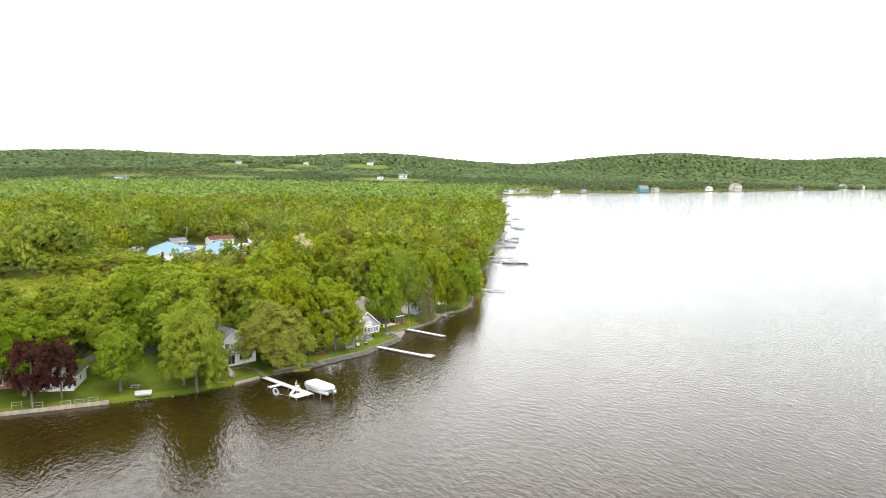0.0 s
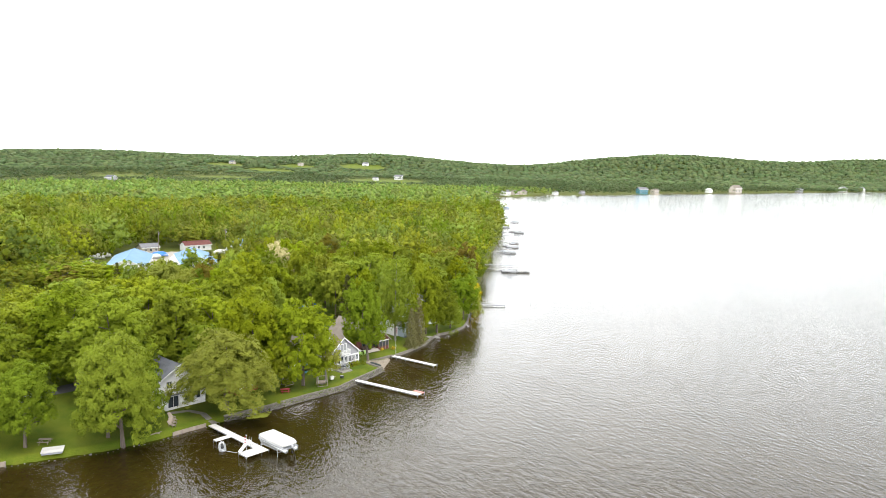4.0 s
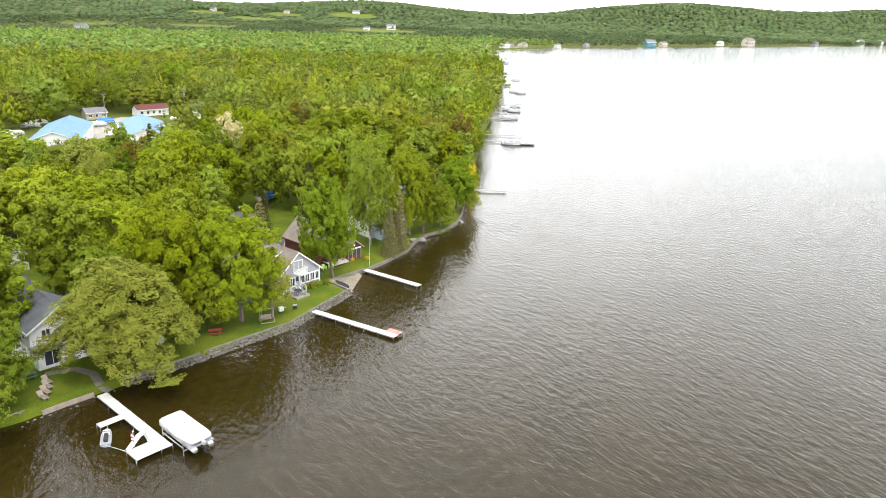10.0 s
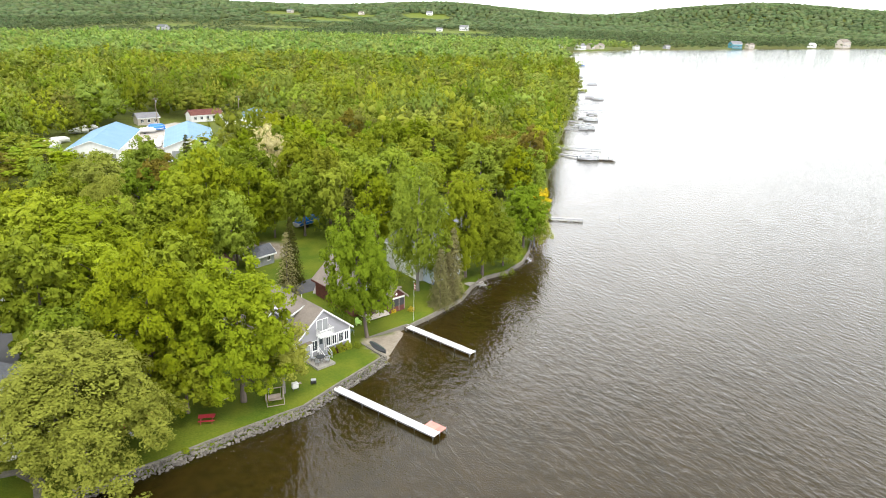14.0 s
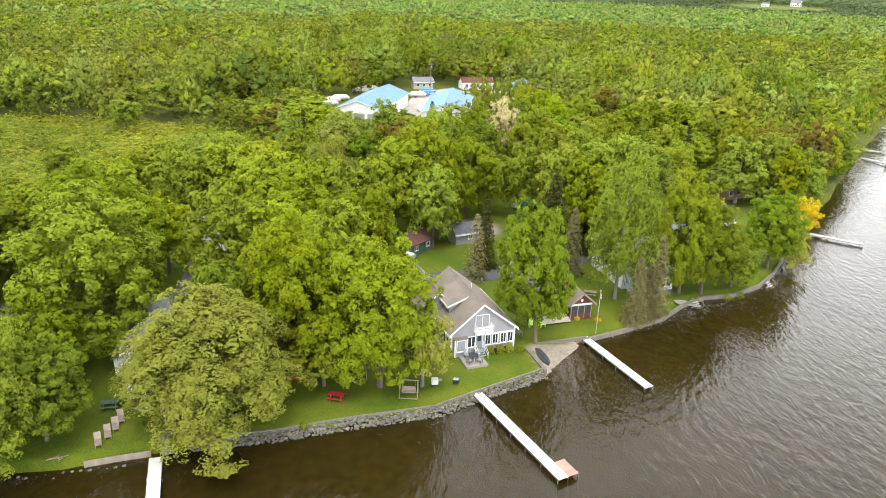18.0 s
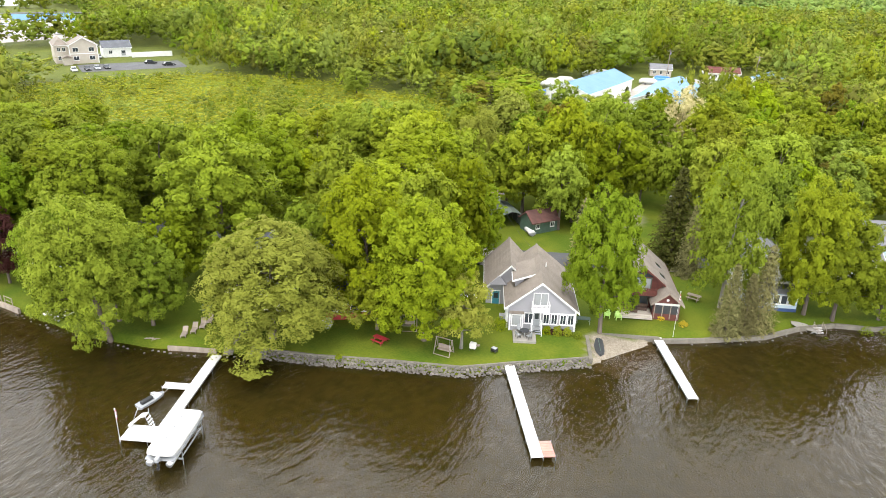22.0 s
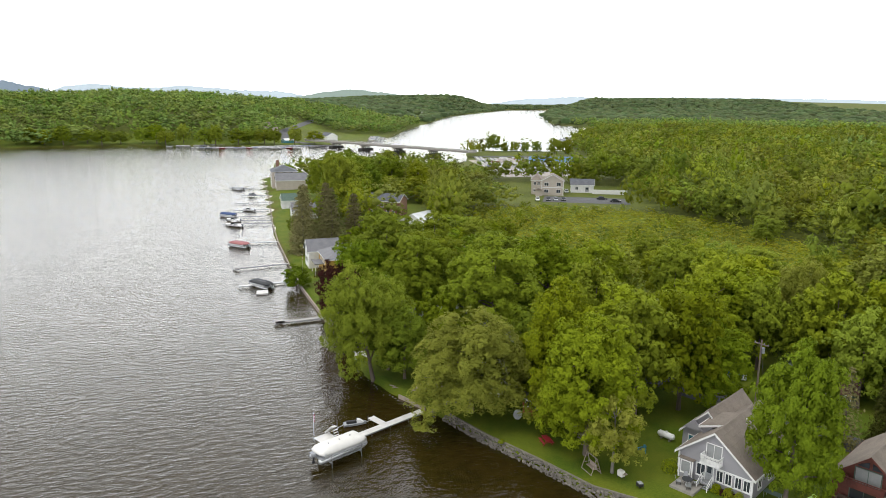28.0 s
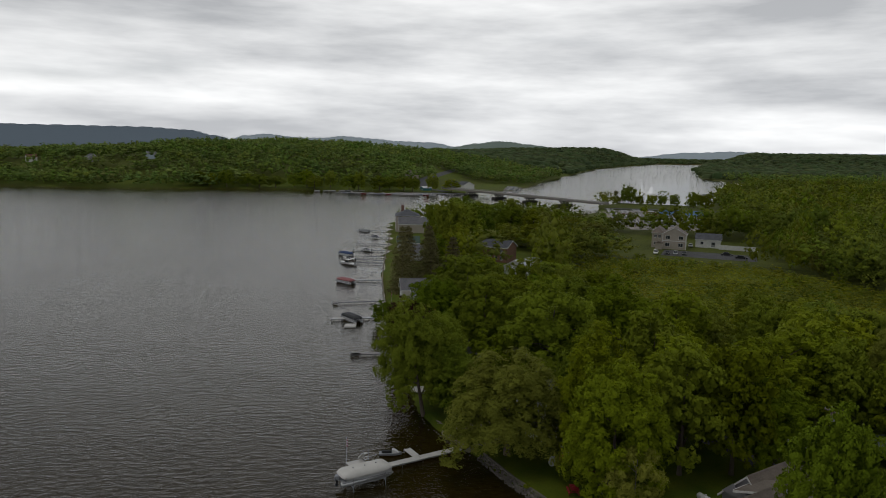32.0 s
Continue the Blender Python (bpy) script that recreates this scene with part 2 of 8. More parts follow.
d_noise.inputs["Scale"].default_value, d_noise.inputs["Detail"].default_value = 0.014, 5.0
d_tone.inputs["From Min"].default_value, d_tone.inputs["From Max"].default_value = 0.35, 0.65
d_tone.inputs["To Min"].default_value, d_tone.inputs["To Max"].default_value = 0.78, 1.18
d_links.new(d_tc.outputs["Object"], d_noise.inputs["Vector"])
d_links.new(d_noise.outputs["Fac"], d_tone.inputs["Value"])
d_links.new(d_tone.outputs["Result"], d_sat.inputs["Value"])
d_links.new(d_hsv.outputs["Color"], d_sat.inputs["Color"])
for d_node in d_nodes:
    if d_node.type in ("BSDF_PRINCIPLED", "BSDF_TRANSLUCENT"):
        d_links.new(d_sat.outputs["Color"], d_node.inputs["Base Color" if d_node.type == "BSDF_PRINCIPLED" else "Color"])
BARK = mat("bark", (0.16, 0.125, 0.10), (0.075, 0.06, 0.05), rough=0.95, scale=2.5, bump=0.6, stretch=(1, 1, 0.2))
GREYBARK = mat("bark_grey", (0.24, 0.22, 0.19), (0.12, 0.11, 0.10), rough=0.95, scale=2.5, bump=0.6, stretch=(1, 1, 0.2))
WHITE = mat("white_paint", (0.74, 0.74, 0.73), (0.62, 0.62, 0.61), rough=0.5, scale=1.2)
DOCKWHITE = mat("dock_decking_white", (0.60, 0.585, 0.56), (0.47, 0.46, 0.44), rough=0.6, scale=0.8, rand=0.06)
DOCKGREY = mat("dock_decking_grey", (0.42, 0.40, 0.37), (0.28, 0.265, 0.25), rough=0.8, scale=0.9, rand=0.1)
DOCKPINK = mat("dock_decking_pink", (0.46, 0.21, 0.165), (0.35, 0.16, 0.125), rough=0.75, scale=1.2, rand=0.12)
STEEL = mat("galvanised_steel", (0.55, 0.56, 0.57), (0.38, 0.39, 0.40), rough=0.4, metal=0.8, scale=2)
GREYSIDE = mat("siding_lilac_grey", (0.285, 0.28, 0.30), (0.255, 0.25, 0.27), rough=0.6, scale=0.7)
SHINGLE = mat("shingle_brown_grey", (0.22, 0.185, 0.152), (0.13, 0.11, 0.093), rough=0.9, scale=0.6, bump=0.5, bump_scale=9, fine=0.5)
SHINGLEDARK = mat("shingle_charcoal", (0.115, 0.12, 0.135), (0.065, 0.07, 0.08), rough=0.9, scale=0.6, bump=0.5, bump_scale=9, fine=0.5)
SHINGLEGREY = mat("shingle_grey", (0.185, 0.185, 0.195), (0.12, 0.12, 0.13), rough=0.9, scale=0.6, bump=0.5, bump_scale=9, fine=0.5)
PALEMETAL = mat("pale_metal_roofing", (0.62, 0.64, 0.65), (0.48, 0.50, 0.52), rough=0.45, scale=0.5, bump=0.15, bump_scale=4)
RED = mat("stained_red_wood", (0.135, 0.036, 0.026), (0.075, 0.021, 0.016), rough=0.75, scale=1.4)
BRIGHTRED = mat("bright_red_paint", (0.33, 0.022, 0.030), (0.22, 0.015, 0.02), rough=0.5, scale=1.4)
GREENPAINT = mat("green_paint", (0.075, 0.125, 0.095), (0.05, 0.085, 0.065), rough=0.7, scale=1.4)
REDSHINGLE = mat("shingle_dark_red", (0.135, 0.06, 0.05), (0.08, 0.04, 0.035), rough=0.9, scale=0.8, bump=0.5, bump_scale=9)
TEAL = mat("teal_paint", (0.035, 0.20, 0.26), (0.03, 0.15, 0.20), rough=0.5, scale=1.4)
TAN = mat("siding_tan", (0.46, 0.41, 0.35), (0.39, 0.345, 0.295), rough=0.75, scale=0.6)
YELLOWSIDE = mat("siding_ochre", (0.50, 0.31, 0.06), (0.42, 0.26, 0.05), rough=0.7, scale=0.6)
BLUESIDE = mat("siding_pale_blue", (0.46, 0.55, 0.64), (0.40, 0.48, 0.56), rough=0.65, scale=0.6)
BRICK = mat("brick_brown", (0.27, 0.15, 0.105), (0.18, 0.10, 0.075), rough=0.9, scale=2.0)
CONCRETE = mat("concrete", (0.27, 0.255, 0.225), (0.17, 0.16, 0.14), rough=0.9, scale=0.7, bump=0.3)
SEAWALL = mat("weathered_sea_wall", (0.20, 0.18, 0.145), (0.105, 0.095, 0.078), rough=0.92, scale=0.8, bump=0.5, fine=0.45)
ASPHALT = mat("asphalt", (0.085, 0.085, 0.09), (0.055, 0.055, 0.06), rough=0.95, scale=0.25, bump=0.3)
GRAVEL = mat("gravel", (0.33, 0.30, 0.26), (0.22, 0.20, 0.175), rough=0.95, scale=0.6, bump=0.6)
STONE = mat("shore_stone", (0.215, 0.195, 0.165), (0.085, 0.076, 0.064), rough=0.9, scale=1.5, bump=0.6, bump_scale=6, rand=0.3)
BLUEROOF = mat("blue_metal_roof", (0.11, 0.215, 0.34), (0.09, 0.185, 0.30), rough=0.6, spec=0.2, metal=0.0, scale=0.3)
BLUETARP = mat("blue_tarpaulin", (0.015, 0.17, 0.62), (0.012, 0.12, 0.45), rough=0.4, scale=1.2, bump=0.5, bump_scale=3)
BLACK = mat("black_rubber", (0.022, 0.022, 0.024), (0.015, 0.015, 0.016), rough=0.5, scale=2)
GREYPLASTIC = mat("grey_plastic", (0.30, 0.31, 0.32), (0.22, 0.23, 0.24), rough=0.45, scale=2)
CANVAS = mat("white_boat_canvas", (0.62, 0.61, 0.58), (0.54, 0.53, 0.50), rough=0.75, scale=0.8, bump=0.4, bump_scale=2.5)
WOOD = mat("weathered_wood", (0.30, 0.25, 0.20), (0.19, 0.155, 0.125), rough=0.9, scale=1.5, stretch=(1, 1, 0.3))
POLEWOOD = mat("pole_wood", (0.26, 0.21, 0.165), (0.17, 0.135, 0.11), rough=0.95, scale=2, stretch=(1, 1, 0.2))
ALU = mat("boat_aluminium", (0.62, 0.63, 0.64), (0.50, 0.51, 0.52), rough=0.3, metal=0.6, scale=1)
NAVY = mat("navy_canvas", (0.035, 0.075, 0.20), (0.025, 0.05, 0.14), rough=0.7, scale=1)
PINKRED = mat("faded_red_canvas", (0.36, 0.14, 0.14), (0.27, 0.10, 0.10), rough=0.7, scale=1)
DARKCANVAS = mat("dark_canvas", (0.035, 0.038, 0.042), (0.022, 0.024, 0.027), rough=0.7, scale=1)
BROWNWICKER = mat("brown_wicker", (0.085, 0.05, 0.035), (0.05, 0.03, 0.022), rough=0.8, scale=4, bump=0.4)
LIME = mat("lime_plastic", (0.45, 0.68, 0.17), (0.40, 0.60, 0.14), rough=0.4, scale=1)

GLASS = bpy.data.materials.new("window_glass")
GLASS.use_nodes = True
gp = GLASS.node_tree.nodes["Principled BSDF"]
gp.inputs["Base Color"].default_value = (0.035, 0.042, 0.05, 1)
gp.inputs["Roughness"].default_value = 0.04
gp.inputs["Specular IOR Level"].default_value = 0.6


CURTAIN = mat("curtained_window_glass", (0.30, 0.31, 0.31), (0.23, 0.24, 0.245), rough=0.12, scale=0.8)


def ground_material():
    """Mown grass, forest floor, sand, marsh and lake bed, chosen by the sheet's own fields."""
    m = bpy.data.materials.new("ground_grass_and_soil")
    m.use_nodes = True
    n, l = m.node_tree.nodes, m.node_tree.links
    p = n["Principled BSDF"]
    p.inputs["Roughness"].default_value = 0.95
    p.inputs["Specular IOR Level"].default_value = 0.15
    tc = n.new("ShaderNodeTexCoord")

    def noise_ramp(scale, a, b, lo=0.35, hi=0.65, detail=5.0):
        t = n.new("ShaderNodeTexNoise")
        t.inputs["Scale"].default_value = scale
        t.inputs["Detail"].default_value = detail
        r = n.new("ShaderNodeValToRGB")
        r.color_ramp.elements[0].position, r.color_ramp.elements[1].position = lo, hi
        r.color_ramp.elements[0].color, r.color_ramp.elements[1].color = (*a, 1), (*b, 1)
        l.new(tc.outputs["Object"], t.inputs["Vector"])
        l.new(t.outputs["Fac"], r.inputs["Fac"])
        return r.outputs["Color"]

    def mix(fac, a, b):
        x = n.new("ShaderNodeMix")
        x.data_type = "RGBA"
        if isinstance(fac, float):
            x.inputs["Factor"].default_value = fac
        else:
            l.new(fac, x.inputs["Factor"])
        l.new(a, x.inputs["A"])
        l.new(b, x.inputs["B"])
        return x.outputs["Result"]

    def field(name):
        a = n.new("ShaderNodeAttribute")
        a.attribute_name = name
        return a.outputs["Fac"]

    grass = mix(0.45, noise_ramp(0.22, (0.050, 0.088, 0.005), (0.122, 0.136, 0.012)),
                noise_ramp(6.0, (0.044, 0.080, 0.005), (0.110, 0.136, 0.012)))
    soil = mix(0.5, noise_ramp(0.15, (0.055, 0.075, 0.010), (0.105, 0.120, 0.016)),
               noise_ramp(2.0, (0.040, 0.055, 0.009), (0.11, 0.12, 0.022)))
    sand = mix(0.5, noise_ramp(0.7, (0.17, 0.145, 0.11), (0.28, 0.245, 0.19)),
               noise_ramp(5.0, (0.14, 0.115, 0.09), (0.33, 0.285, 0.225)))
    marsh = mix(0.5, noise_ramp(0.06, (0.100, 0.142, 0.010), (0.160, 0.190, 0.016)),
                noise_ramp(0.8, (0.078, 0.115, 0.008), (0.170, 0.200, 0.018)))
    bed = mix(0.5, noise_ramp(0.10, (0.040, 0.031, 0.007), (0.135, 0.102, 0.024)),
              noise_ramp(0.9, (0.034, 0.027, 0.006), (0.135, 0.104, 0.026)))
    c = mix(field("lawn"), soil, grass)
    c = mix(field("marsh"), c, marsh)
    c = mix(field("bed"), c, bed)
    c = mix(field("sand"), c, sand)
    l.new(c, p.inputs["Base Color"])
    b = n.new("ShaderNodeBump")
    b.inputs["Strength"].default_value = 0.5
    b.inputs["Distance"].default_value = 0.08
    t = n.new("ShaderNodeTexNoise")
    t.inputs["Scale"].default_value = 5.0
    t.inputs["Detail"].default_value = 5.0
    l.new(tc.outputs["Object"], t.inputs["Vector"])
    l.new(t.outputs["Fac"], b.inputs["Height"])
    l.new(b.outputs["Normal"], p.inputs["Normal"])
    return m


def water_material():
    """Rippled lake: Fresnel gloss over brown, half clear water."""
    m = bpy.data.materials.new("lake_water")
    m.use_nodes = True
    n, l = m.node_tree.nodes, m.node_tree.links
    n.clear()
    out = n.new("ShaderNodeOutputMaterial")
    tc = n.new("ShaderNodeTexCoord")

    def ripples(angle, sx, sy, scale, detail):
        mp = n.new("ShaderNodeMapping")
        mp.vector_type = "TEXTURE"
        mp.inputs["Rotation"].default_value = (0, 0, radians(angle))
        mp.inputs["Scale"].default_value = (1 / sx, 1 / sy, 1)
        t = n.new("ShaderNodeTexNoise")
        t.inputs["Scale"].default_value = scale
        t.inputs["Detail"].default_value = detail
        t.inputs["Distortion"].default_value = 0.4
        l.new(tc.outputs["Object"], mp.inputs["Vector"])
        l.new(mp.outputs["Vector"], t.inputs["Vector"])
        return t.outputs["Fac"]

    b1 = n.new("ShaderNodeBump")
    b1.inputs["Strength"].default_value = 1.0
    b1.inputs["Distance"].default_value = 0.115
    b2 = n.new("ShaderNodeBump")
    b2.inputs["Strength"].default_value = 1.0
    b2.inputs["Distance"].default_value = 0.048
    b3 = n.new("ShaderNodeBump")
    b3.inputs["Strength"].default_value = 1.0
    b3.inputs["Distance"].default_value = 0.15
    l.new(ripples(114, 0.5, 1.0, 1.15, 1.2), b1.inputs["Height"])
    l.new(ripples(126, 0.6, 1.0, 3.2, 2.0), b2.inputs["Height"])
    l.new(ripples(100, 0.6, 1.0, 0.05, 1.0), b3.inputs["Height"])
    l.new(b1.outputs["Normal"], b2.inputs["Normal"])
    l.new(b3.outputs["Normal"], b1.inputs["Normal"])
    normal = b2.outputs["Normal"]
    clear = n.new("ShaderNodeBsdfTransparent")
    clear.inputs["Color"].default_value = (0.85, 0.68, 0.34, 1)
    body = n.new("ShaderNodeBsdfDiffuse")
    body.inputs["Color"].default_value = (0.022, 0.0172, 0.0046, 1)
    under = n.new("ShaderNodeMixShader")
    under.inputs["Fac"].default_value = 0.62
    gloss = n.new("ShaderNodeBsdfGlossy")
    gloss.inputs["Roughness"].default_value = 0.012
    gloss.inputs["Color"].default_value = (0.97, 0.97, 0.97, 1)
    fr = n.new("ShaderNodeFresnel")
    fr.inputs["IOR"].default_value = 1.34
    top = n.new("ShaderNodeMixShader")
    l.new(normal, gloss.inputs["Normal"])
    l.new(normal, fr.inputs["Normal"])
    l.new(clear.outputs["BSDF"], under.inputs[1])
    l.new(body.outputs["BSDF"], under.inputs[2])
    l.new(fr.outputs["Fac"], top.inputs["Fac"])
    l.new(under.outputs["Shader"], top.inputs[1])
    l.new(gloss.outputs["BSDF"], top.inputs[2])
    l.new(top.outputs["Shader"], out.inputs["Surface"])
    return m


# ---------------------------------------------------------------- mesh helpers
def part(name, bm, material, parent=None, label="", smooth=False):
    me = bpy.data.meshes.new(name)
    bm.to_mesh(me)
    bm.free()
    me.materials.append(material)
    if smooth:
        me.shade_smooth()
    ob = new(name, me)
    ob.parent = parent
    return tagged(ob, label)


def thing(name, m, label, category, group="", kind=""):
    ob = new(name)
    ob.empty_display_size = 0.3
    ob.matrix_basis = m
    return tagged(ob, label, category, group, kind)


def box(bm, x0, x1, y0, y1, z0, z1, m=None):
    vs = [bm.verts.new(v) for v in ((x0, y0, z0), (x1, y0, z0), (x1, y1, z0), (x0, y1, z0),
                                    (x0, y0, z1), (x1, y0, z1), (x1, y1, z1), (x0, y1, z1))]
    for f in ((3, 2, 1, 0), (4, 5, 6, 7), (0, 1, 5, 4), (1, 2, 6, 5), (2, 3, 7, 6), (3, 0, 4, 7)):
        bm.faces.new([vs[i] for i in f])
    if m is not None:
        for v in vs:
            v.co = m @ v.co
    return bm


def boxes(*dims):
    bm = bmesh.new()
    for d in dims:
        box(bm, *d)
    return bm


def soft_box(x0, x1, y0, y1, z0, z1, r=0.05, seg=2):
    bm = boxes((x0, x1, y0, y1, z0, z1))
    bmesh.ops.bevel(bm, geom=bm.edges[:], offset=r, segments=seg, affect="EDGES", profile=0.5)
    return bm


def rod(bm, p, q, r0, r1=None, sides=6, cap=True):
    r1 = r0 if r1 is None else r1
    p, q = Vector(p), Vector(q)
    d = (q - p).normalized()
    a = d.orthogonal().normalized()
    b = d.cross(a)
    rings = []
    for c, r in ((p, r0), (q, r1)):
        rings.append([bm.verts.new(c + (a * math.cos(t) + b * math.sin(t)) * r) for t in (2 * math.pi * i / sides for i in range(sides))])
    for i in range(sides):
        j = (i + 1) % sides
        bm.faces.new((rings[0][i], rings[0][j], rings[1][j], rings[1][i]))
    if cap:
        bm.faces.new(rings[0][::-1])
        bm.faces.new(rings[1])
    return bm


def rods(*items, sides=6):
    bm = bmesh.new()
    for it in items:
        rod(bm, *it, sides=sides)
    return bm


def prism(pts, y0, y1):
    """A solid with the outline pts in x, z, from y0 to y1."""
    bm = bmesh.new()
    a = [bm.verts.new((x, y0, z)) for x, z in pts]
    b = [bm.verts.new((x, y1, z)) for x, z in pts]
    n = len(pts)
    bm.faces.new(a)
    bm.faces.new(b[::-1])
    for i in range(n):
        bm.faces.new((a[(i + 1) % n], a[i], b[i], b[(i + 1) % n]))
    bmesh.ops.recalc_face_normals(bm, faces=bm.faces[:])
    return bm


def slab(pts, z0, z1):
    """A flat plate with the outline pts in x, y."""
    bm = bmesh.new()
    a = [bm.verts.new((x, y, z0)) for x, y in pts]
    b = [bm.verts.new((x, y, z1)) for x, y in pts]
    n = len(pts)
    bm.faces.new(a[::-1])
    bm.faces.new(b)
    for i in range(n):
        bm.faces.new((a[i], a[(i + 1) % n], b[(i + 1) % n], b[i]))
    bmesh.ops.recalc_face_normals(bm, faces=bm.faces[:])
    return bm


def poly_mesh(name, verts, faces, material, smooth=False, normals=None):
    """A mesh from numpy arrays: faces all with the same corner count."""
    me = bpy.data.meshes.new(name)
    verts, faces = np.asarray(verts, np.float32), np.asarray(faces, np.int32)
    k = faces.shape[1]
    me.vertices.add(len(verts))
    me.vertices.foreach_set("co", verts.ravel())
    me.loops.add(faces.size)
    me.loops.foreach_set("vertex_index", faces.ravel())
    me.polygons.add(len(faces))
    me.polygons.foreach_set("loop_start", np.arange(0, faces.size, k, dtype=np.int32))
    me.polygons.foreach_set("loop_total", np.full(len(faces), k, np.int32))
    if smooth:
        me.polygons.foreach_set("use_smooth", np.ones(len(faces), bool))
    me.update(calc_edges=True)
    if normals is not None:
        me.polygons.foreach_set("use_smooth", np.ones(len(faces), bool))
        me.normals_split_custom_set_from_vertices(np.asarray(normals, np.float32))
    me.materials.append(material)
    return me


# ---------------------------------------------------------------- the lie of the land
NEAR_SHORE = [(-317, 7), (-253, 35), (-184, 63), (-156, 75.3), (-121, 92), (-103, 101), (-85, 111), (-65, 121.5), (-55, 127.2), (-48.5, 132.6),
              (-45.3, 136.8), (-41, 142.2), (-35.5, 147.8), (-30, 154.6), (-24.2, 161.2), (-22, 166.5), (-19.7, 171.5), (-17.9, 175.4)]
COVE_SHORE = [(-18.3, 177.0), (-18.1, 181.0), (-17.6, 185.9), (-14.3, 191.6), (-10.7, 199), (-9.6, 205), (-7.6, 210), (-4.2, 213.6), (-1.4, 220), (-0.4, 227)]
NORTH_SHORE = [(0.5, 252), (3, 285), (4.3, 320), (7, 365), (16.6, 482), (22.5, 602), (21, 812), (16, 1160), (83, 1266), (275, 1438), (574, 1696), (1145, 2164), (2300, 3000)]
EAST_SHORE = [(3600, 2600), (3900, 0), (3000, -2500), (500, -2600), (-150, -1500), (-300, -900), (-420, -480)]
WEST_SHORE = [(-480, -330), (-535, -275), (-572, -205), (-580, -135), (-597, -80), (-612, -52)]
RIVER = [(-703, -12), (-1001, -40), (-2024, -90), (-3446, 15), (-3600, 226), (-1931, 171), (-1351, 184), (-1144, 250), (-902, 232), (-729, 192), (-610, 184), (-584, 165), (-580, 108), (-540, 96)]
CAUSEWAY = [(-497, 101), (-470, 104), (-420, 95), (-395, 72), (-372, 48), (-352, 22), (-335, 5)]
WATER = np.array(NEAR_SHORE + COVE_SHORE + NORTH_SHORE + EAST_SHORE + WEST_SHORE + RIVER + CAUSEWAY, float)


def shore_distance(x, y):
    """Metres from the waterline: positive on land."""
    x, y = np.asarray(x, float), np.asarray(y, float)
    best = np.full(x.shape, 1e9)
    inside = np.zeros(x.shape, bool)
    for (ax, ay), (bx, by) in zip(WATER, np.roll(WATER, -1, 0)):
        dx, dy = bx - ax, by - ay
        t = np.clip(((x - ax) * dx + (y - ay) * dy) / (dx * dx + dy * dy), 0, 1)
        best = np.minimum(best, np.hypot(x - ax - t * dx, y - ay - t * dy))
        if dy:
            inside ^= ((ay > y) != (by > y)) & (x < (bx - ax) * (y - ay) / dy + ax)
    return np.where(inside, -best, best)


def ramp01(v, a, b):
    t = np.clip((v - a) / (b - a), 0, 1)
    return t * t * (3 - 2 * t)


HILLS = [(-1500, 2700, 900, 600, 80), (-420, 3150, 520, 450, 80), (760, 3050, 560, 420, 104), (1800, 3250, 620, 450, 106), (-2600, 1700, 900, 900, 30),
         (-900, -420, 380, 230, 22), (-1900, -500, 900, 300, 22), (-3400, 1000, 700, 900, 34), (-3000, -100, 500, 900, 38)]


def land_height(x, y, s=None):
    x, y = np.asarray(x, float), np.asarray(y, float)
    s = shore_distance(x, y) if s is None else s
    beach = ramp01(5.5 - np.hypot(x + 18.3, y - 181.3), 0, 2) * ramp01(-17.4 - x + 0.5 * np.abs(y - 181), -12, 1)
    rise = np.where(s < 0, -0.45 + np.maximum(s * 0.07, -3.2), -0.45 + 1.2 * ramp01(s, 0.25, 0.9))
    flat = np.clip(s * 0.16, -2.5, 0.75)
    z = rise * (1 - beach) + flat * beach
    z = z + 0.35 * ramp01(s, 2, 18) + 1.1 * ramp01(s, 18, 120)
    for hx, hy, rx, ry, h in HILLS:
        z = z + h * np.exp(-((x - hx) / rx) ** 2 - ((y - hy) / ry) ** 2) * ramp01(s, 5, 200)
    bluff = ramp01(-y, 60, 200) * ramp01(-x, 480, 560)
    z = z + 11.5 * bluff * ramp01(s, 12, 90)
    return z


def ground_at(x, y):
    return float(land_height(np.array([x]), np.array([y]))[0])


def in_poly(x, y, poly):
    x, y = np.asarray(x, float), np.asarray(y, float)
    inside = np.zeros(x.shape, bool)
    for (ax, ay), (bx, by) in zip(poly, poly[1:] + poly[:1]):
        if ay != by:
            inside ^= ((ay > y) != (by > y)) & (x < (bx - ax) * (y - ay) / (by - ay) + ax)
    return inside


MARSH = [(-228, 132), (-226, 196), (-190, 226), (-150, 242), (-114, 242), (-96, 205), (-104, 172), (-135, 148), (-175, 132)]
YARD = [(-160, 280), (-122, 262), (-94, 276), (-100, 330), (-118, 372), (-160, 366)]
LOW_WOODS = [(-160, 240), (-110, 226), (-78, 224), (-62, 246), (-84, 290), (-94, 276), (-122, 262), (-158, 280)]
LOT = [(-318, 128), (-232, 130), (-228, 200), (-310, 205)]
MARINA = [(-560, 104), (-470, 106), (-400, 92), (-340, 118), (-350, 182), (-400, 196), (-590, 190)]
ROAD = [(-150, 108), (-112, 124), (-92, 138), (-80.5, 148), (-67.5, 163), (-50, 182), (-36, 199), (-28, 214), (-21, 236), (-16, 262)]
